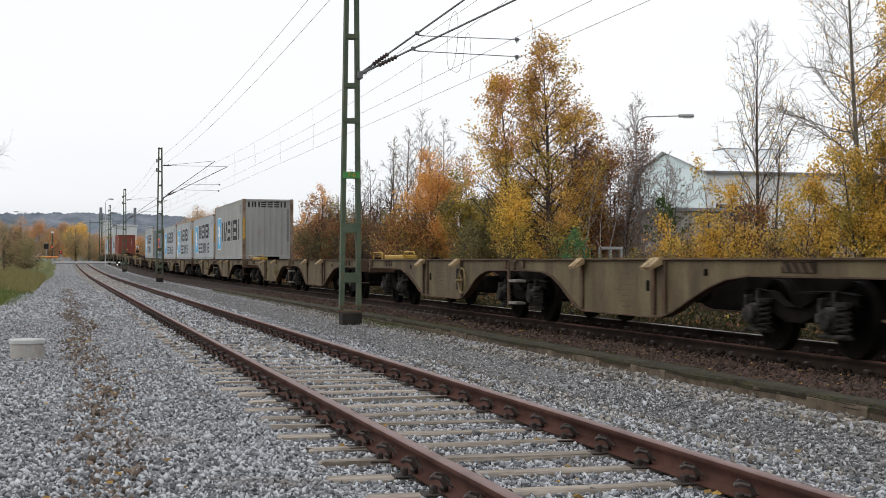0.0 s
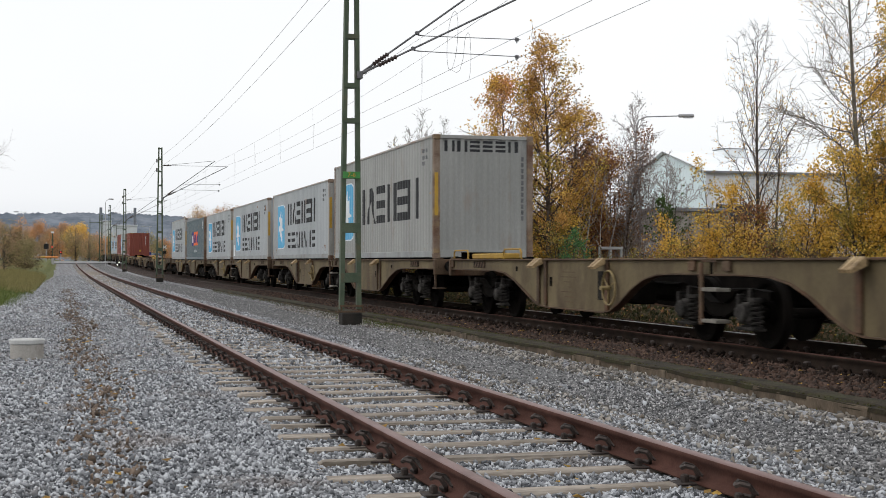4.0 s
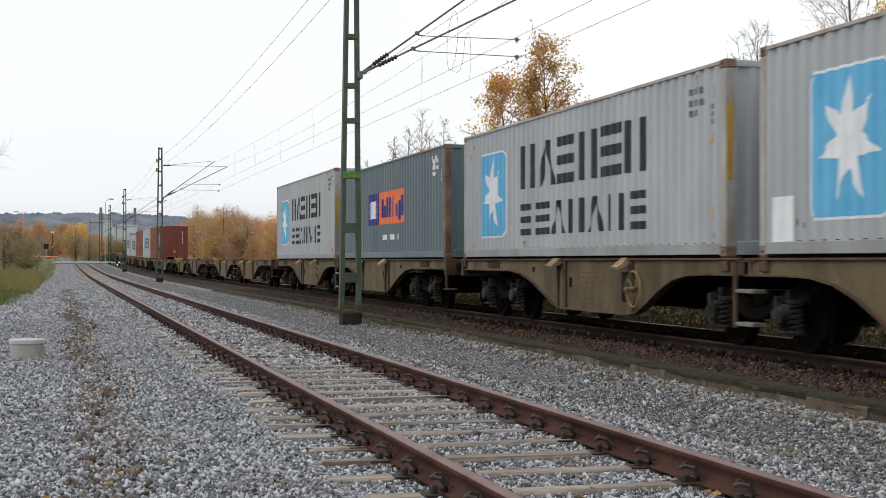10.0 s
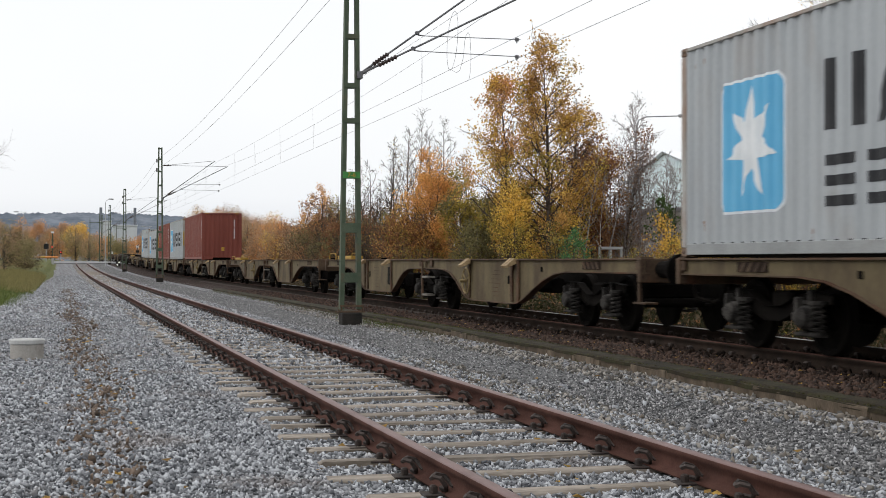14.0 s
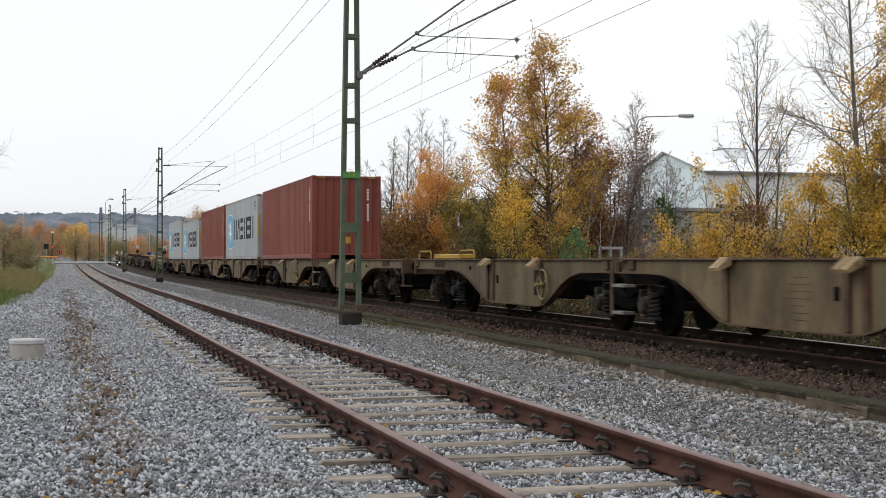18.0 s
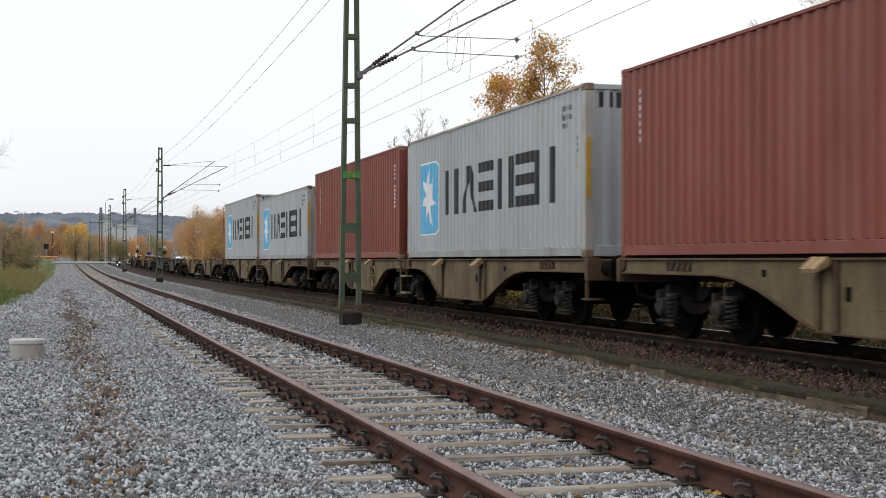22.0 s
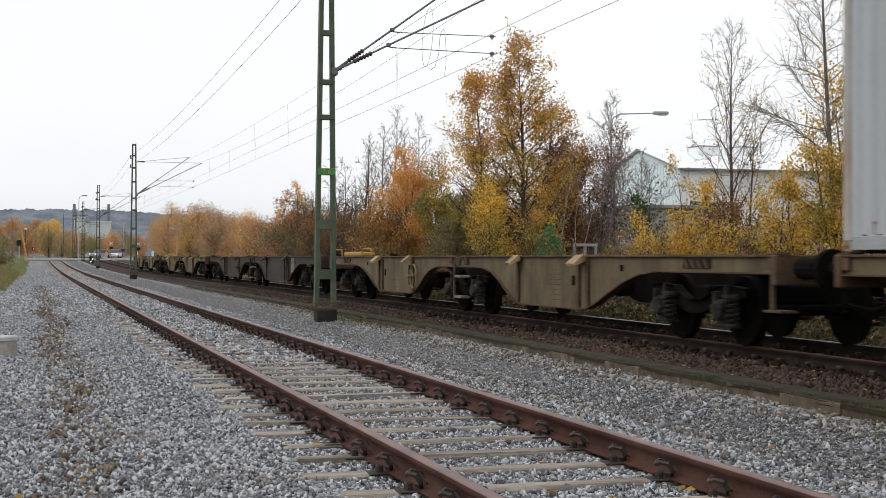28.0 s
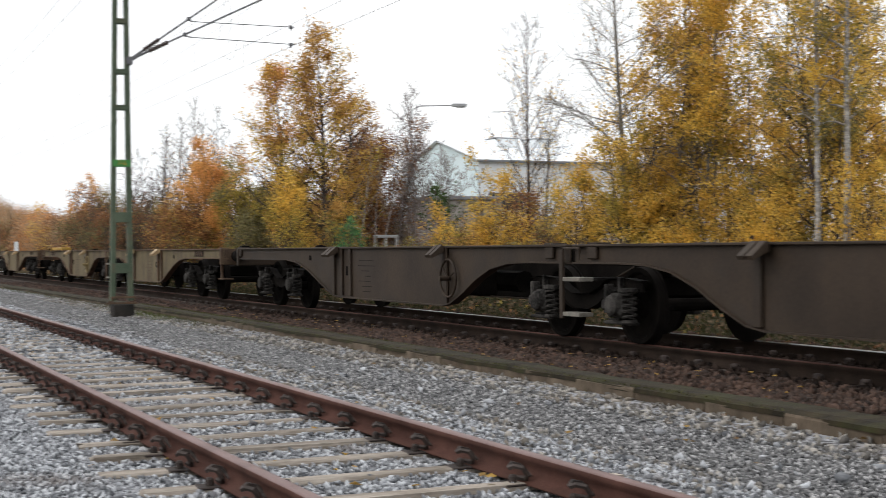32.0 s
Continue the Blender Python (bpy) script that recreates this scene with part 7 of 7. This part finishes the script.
# ================= buildings and street things behind the trees =================
def warehouse():
    """A long pale sheet-metal hall; its blue gable end looks along the railway."""
    w = tagged(empty("warehouse", pose(44.8, 98.3, -0.5)), "pale sheet-metal hall with a blue gable end and dark eaves", "building")
    L, half, H, A = 34.0, 6.9, 8.3, 10.1
    body = Shape().add([(0, -half, 0), (0, half, 0), (0, half, H), (0, 0, A), (0, -half, H)], [(0, 1, 2, 3, 4)])
    part("gable_wall", body, WALL_BLUE, w, "pale blue gable wall")
    part("gable_wall", Shape().add([(L, -half, 0), (L, half, 0), (L, half, H), (L, 0, A), (L, -half, H)], [(0, 1, 2, 3, 4)]), WALL_BLUE, w)
    for k in (-1, 1):
        part("wall", Shape().add([(0, k * half, 0), (L, k * half, 0), (L, k * half, H), (0, k * half, H)], [(0, 1, 2, 3)]), WALL_WHITE, w, "off-white long wall")
        r = Shape()
        lo = [(-0.3, k * (half + 0.35), H - 0.1), (L + 0.3, k * (half + 0.35), H - 0.1)]
        hi = [(-0.3, 0, A + 0.03), (L + 0.3, 0, A + 0.03)]
        r.strip(lo, hi).strip([(x, y, z + 0.12) for x, y, z in lo], [(x, y, z + 0.12) for x, y, z in hi])
        part("roof", r, ROOF_PALE, w)
        part("eave", Shape().box(-0.32, L + 0.32, *sorted((k * (half + 0.30), k * (half + 0.42))), H - 0.16, H + 0.02, 0.02), ROOF_EDGE, w, "dark eave strip")
    for k in range(27):
        y = -half + 0.25 + 0.5 * k
        top = H + (A - H) * (1 - abs(y) / half) - 0.1
        part("sheet_rib", Shape().box(-0.045, -0.004, y - 0.05, y + 0.05, 0.3, top, 0.012), WALL_BLUE, w)
    for x in (2.2,):
        win = part("window", Shape().box(x - 1.5, x + 1.5, -half - 0.06, -half - 0.004, 4.6, 6.0, 0.02), WALL_WHITE, w)
        part("pane", Shape().box(x - 1.42, x - 0.04, -half - 0.075, -half - 0.064, 4.68, 5.92), PANE, win)
        part("pane", Shape().box(x + 0.04, x + 1.42, -half - 0.075, -half - 0.064, 4.68, 5.92), PANE, win)
    for x in (4.8, 8.0):
        sk = part("skylight", Shape().box(x - 0.9, x + 0.9, -2.2, -0.2, A - 0.4, A + 0.25, 0.04), ROOF_PALE, w)
        part("lid", Shape().box(x - 0.95, x + 0.95, -2.2, -0.2, A + 0.26, A + 0.33, 0.02), ROOF_EDGE, sk)
    sh = tagged(empty("low_shed", pose(29.8, 63.6, -0.5)), "low dark grey shed with a flat roof", "building")
    part("wall", Shape().box(-1.9, 1.9, -1.6, 1.6, 0, 4.2, 0.02), CONCRETE, sh)
    part("roof", Shape().box(-2.1, 2.1, -1.8, 1.8, 4.21, 4.4, 0.03), ROOF_EDGE, sh)
    part("door", Shape().box(-0.6, 0.5, -1.64, -1.604, 0.0, 2.1, 0.01), WALL_WHITE, sh)


warehouse()


def street_lamp(x, y, h, arm, turn, label="grey street lamp with a long curved arm"):
    s = tagged(empty("street_lamp", pose(x, y, ground_height(x, y), 0, 0, turn)), label, "street lamp", group="street lamps")
    part("pole", Shape().tube([(0, 0, -0.1), (0, 0, h - 0.5), (0.1, 0, h - 0.15), (0.45, 0, h), (arm - 0.3, 0, h + 0.05)], [0.06, 0.04, 0.034, 0.03, 0.025], 8), LAMP_GREY, s)
    part("head", Shape().box(arm - 0.42, arm + 0.28, -0.11, 0.11, h - 0.02, h + 0.13, 0.04), LAMP_GREY, s)
    part("lens", Shape().box(arm - 0.2, arm + 0.22, -0.08, 0.08, h - 0.055, h - 0.02, 0.02), ROOF_PALE, s)


street_lamp(24.8, 57.5, 8.25, 2.3, -14)
street_lamp(-5.2, 209, 7.0, -0.9, 0, "far street lamp with a short arm")
street_lamp(5.75, 190, 8.8, 0.8, 0, "far street lamp with a short arm")
street_lamp(17.2, 176, 4.6, -0.6, 0, "low far street lamp")
street_lamp(14.5, 240, 6.0, -1.0, 0, "far street lamp with a short arm")


def gate_frame():
    """Pale steel frame among the trunks behind the line."""
    g = tagged(empty("gate_frame", pose(18.43, 45.0, -0.5)), "small pale grey steel frame standing among the trees", "frame")
    for x in (-0.40, 0.0, 0.40):
        part("post", Shape().box(x - 0.04, x + 0.04, -0.04, 0.04, 0, 2.2, 0.008), LAMP_GREY, g)
    part("beam", Shape().box(-0.45, 0.45, -0.05, 0.05, 2.2, 2.3, 0.008), LAMP_GREY, g)
    part("beam", Shape().box(-0.45, 0.45, -0.03, 0.03, 1.6, 1.67, 0.008), LAMP_GREY, g)


gate_frame()


# ================= level crossing =================
BOOMS, CARS = [], []


def crossing():
    z = rise(CROSSING_Y)
    road = Shape()
    xs = list(range(-60, 61, 4))
    road.strip([(x, CROSSING_Y - 3.4, rise(CROSSING_Y - 3.4) + 0.15) for x in xs], [(x, CROSSING_Y + 3.4, rise(CROSSING_Y + 3.4) + 0.16) for x in xs])
    road.strip([(x, CROSSING_Y - 3.4, rise(CROSSING_Y - 3.4) - 0.2) for x in xs], [(x, CROSSING_Y - 3.4, rise(CROSSING_Y - 3.4) + 0.15) for x in xs])
    road.strip([(x, CROSSING_Y + 3.4, rise(CROSSING_Y + 3.4) + 0.16) for x in range(-14, 43, 4)], [(x, 262, rise(262) + 0.05) for x in range(-14, 43, 4)])
    tagged(part("road", road, ASPHALT), "pale worn asphalt road over the tracks", "road", kind="structure")

    def cross_sign(x, y, side):
        c = tagged(empty("crossing_sign", pose(x, y, rise(y))), "white crossed warning boards with red tips over signal lamps", "crossing sign", group="level crossing signs")
        part("post", Shape().tube([(0, 0, -0.1), (0, 0, 2.8)], 0.05, 8), GALV, c)
        for a in (-1, 1):
            b = part("board", Shape().box(-0.45, 0.45, -0.02, 0.02, -0.06, 0.06, 0.01), MARK_WHITE, c, at=pose(0, -0.08 - 0.03 * (a > 0), 2.45, 0, 40 * a, 0))
            for e in (-1, 1):
                part("tip", Shape().box(*sorted((e * 0.34, e * 0.452)), -0.025, 0.025, -0.062, 0.062, 0.004), ORANGE_BOOM, b)
        part("lamp_board", Shape().box(-0.26, 0.26, -0.06, 0.02, 1.55, 1.95, 0.05), RUBBER, c)
        for e in (-0.15, 0.15):
            part("lamp", Shape().tube([(e, -0.10, 1.75), (e, -0.06, 1.75)], 0.09, 10), RUBBER, c)
    cross_sign(13.7, 193, 1)
    cross_sign(11.6, 222, 1)

    def signal(x, y, h, big):
        s = tagged(empty("crossing_signal", pose(x, y, rise(y))), "black crossing signal with a red light on a pale post", "signal", group="level crossing signals")
        part("post", Shape().tube([(0, 0, -0.1), (0, 0, h)], 0.06, 8), PALE_CONCRETE, s)
        part("head", Shape().box(-0.33 * big, 0.33 * big, -0.08, 0.04, h - 1.0 * big, h - 0.25 * big, 0.04), RUBBER, s)
        part("light", Shape().tube([(0, -0.12, h - 0.62 * big), (0, -0.08, h - 0.62 * big)], 0.10, 10), RED_LAMP if big < 1 else RUBBER, s)
    signal(-1.9, 200, 3.1, 1.0)
    signal(0.05, 228, 2.0, 0.7)
    pole = tagged(empty("signal_post", pose(-1.05, 200.5, rise(200))), "green post with a white cap beside the crossing", "post")
    part("pole", Shape().tube([(0, 0, -0.1), (0, 0, 4.3)], 0.08, 8), MAST_GREEN, pole)
    part("cap", Shape().box(-0.22, 0.22, -0.1, 0.1, 4.31, 4.55, 0.04), MARK_WHITE, pole)
    part("lamp", Shape().box(-0.12, 0.02, -0.2, -0.09, 2.3, 2.46, 0.03), RED_LAMP, pole)

    def barrier(x, y, to, length):
        b = tagged(empty("crossing_barrier", pose(x, y, rise(y))), "orange and white crossing barrier that lifts beside the road", "barrier", group="level crossing barriers")
        part("stand", Shape().box(-0.2, 0.2, -0.2, 0.2, -0.1, 1.1, 0.04), PALE_CONCRETE, b)
        arm = part("arm", Shape().tube([(to * -0.7, 0, 0), (to * length, 0, 0)], [0.10, 0.06], 6), ORANGE_BOOM, b, at=pose(0, -0.28, 1.0))
        for k in range(3):
            c = to * length * (0.25 + 0.27 * k)
            part("band", Shape().tube([(c - 0.3, 0, 0), (c + 0.3, 0, 0)], 0.105, 6), MARK_YELLOW, arm)
        BOOMS.append((arm, -to))
    barrier(-1.0, 198.5, -1, 5.3)
    barrier(11.9, 243.0, 1, 4.4)
    sg = tagged(empty("blue_sign", pose(14.0, 232, rise(232))), "small blue direction sign on a post", "sign")
    part("post", Shape().tube([(0, 0, -0.1), (0, 0, 1.7)], 0.05, 6), GALV, sg)
    part("board", Shape().box(-0.32, 0.32, -0.08, -0.055, 1.15, 1.65, 0.01), MARK_NAVY, sg)
    dwarf = tagged(empty("dwarf_signal", pose(6.25, 160, rise(160))), "low track signal showing two white lights", "signal")
    part("post", Shape().tube([(0, 0, -0.1), (0, 0, 0.31)], 0.05, 8), GALV, dwarf)
    part("head", Shape().box(-0.25, 0.25, -0.08, 0.08, 0.3, 0.9, 0.08), RUBBER, dwarf)
    for e, h in ((-0.1, 0.48), (0.1, 0.74)):
        part("light", Shape().tube([(e, -0.13, h), (e, -0.08, h)], 0.065, 10), HEADLIGHT, dwarf)


crossing()


def car(label, x, y, turn, paint, lit):
    c = tagged(empty("car", pose(x, y, rise(CROSSING_Y) + 0.16, 0, 0, turn)), label, "car", group="cars at the crossing")
    CARS.append(c)
    lower = [(-2.12, 0.3), (2.12, 0.3), (2.15, 0.7), (1.9, 0.88), (-2.0, 0.95), (-2.15, 0.8)]
    part("body", Shape().prism(lower, "y", -0.86, 0.86), paint, c)
    part("cabin", Shape().prism([(1.0, 0.90), (0.38, 1.42), (-1.25, 1.42), (-1.9, 0.93)], "y", -0.74, 0.74), PANE, c)
    part("roof", Shape().box(-1.2, 0.35, -0.72, 0.72, 1.41, 1.46, 0.02), paint, c)
    for a in (-1.3, 1.3):
        for b in (-0.80, 0.80):
            part("wheel", Shape().tube([(a, b - 0.1, 0.31), (a, b + 0.1, 0.31)], 0.31, 14), RUBBER, c)
    for b in (-0.6, 0.6):
        part("headlight", Shape().box(2.10, 2.17, b - 0.1, b + 0.1, 0.6, 0.72, 0.02), HEADLIGHT if lit else MARK_WHITE, c)


car("silver grey car driving over the level crossing", 12.6, 206.2, 180, CAR_GREY, True)
car("white car with lit headlights waiting beside the line", 18.6, 208.5, 190, CAR_WHITE, True)

# masts and posts of the yard beyond the crossing
for x, y, h in ((6.2, 236, 8), (5.2, 262, 8), (8.4, 300, 8.5), (12.5, 330, 8.5)):
    p = tagged(empty("signal_post", pose(x, y, rise(y))), "thin green post beyond the crossing", "post", group="posts beyond the crossing")
    part("pole", Shape().tube([(0, 0, -0.2), (0, 0, h)], [0.08, 0.05], 6), MAST_GREEN, p)
    part("arm", Shape().box(-0.1, 2.4, -0.04, 0.04, h - 0.9, h - 0.82, 0.01), MAST_GREEN, p)


# ================= distance =================
def ridge(name, label, d, heights, material, seed):
    """Wooded ridge on the horizon: a long bank with an uneven top of trees."""
    r = random.Random(seed)
    n = len(heights)
    front, brow, wood, back = [], [], [], []
    m = 620
    for i in range(m):
        f = i / (m - 1)
        x = -900 + 1500 * f
        g = f * (n - 1)
        k = min(n - 2, int(g))
        h = heights[k] + (heights[k + 1] - heights[k]) * (g - k)
        h += 6 * noise.noise(Vector((x * 0.006, seed, 0))) + 1.8 * noise.noise(Vector((x * 0.02, seed, 4)))
        front.append((x, d - 260, -4))
        brow.append((x, d - 12, h - 3))
        wood.append((x, d, h + 2.6 * noise.noise(Vector((x * 0.06, seed, 7))) + r.uniform(-1.3, 1.8)))
        back.append((x, d + 300, -4))
    s = Shape().strip(front, brow).strip(brow, wood).strip(wood, back)
    tagged(part(name, s, material), label, "hill", kind="structure")


ridge("backdrop_hill", "wooded ridge on the horizon, painted blue-grey with haze", 2560, (60, 66, 72, 78, 80, 84, 86, 85, 80, 40, 5), HILL, 3)
ridge("backdrop_hill_near", "dark wooded slope below the ridge, tinted with painted haze", 1500, (22, 24, 26, 30, 33, 36, 34, 26, 12, 2, 0), HILL, 5)
for x in (56, 104):
    ch = tagged(empty("chimney", pose(x, 2060, 40)), "tall dark factory chimney on the horizon", "chimney", group="chimneys on the horizon")
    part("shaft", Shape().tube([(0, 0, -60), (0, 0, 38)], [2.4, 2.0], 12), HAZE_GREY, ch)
for x, y, w, h, m in ((39, 900, 15, 23.0, HAZE_WHITE), (27, 880, 6, 25, HAZE_WHITE),  (-30, 700, 18, 13, HAZE_WHITE), (-48, 690, 10, 11, HAZE_GREY)):
    b = tagged(empty("distant_building", pose(x, y, 0)), "pale block of the town far beyond the crossing", "building", group="distant town buildings")
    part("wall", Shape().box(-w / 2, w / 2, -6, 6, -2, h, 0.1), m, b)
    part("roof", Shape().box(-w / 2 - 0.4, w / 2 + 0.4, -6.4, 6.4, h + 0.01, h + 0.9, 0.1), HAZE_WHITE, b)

motions()
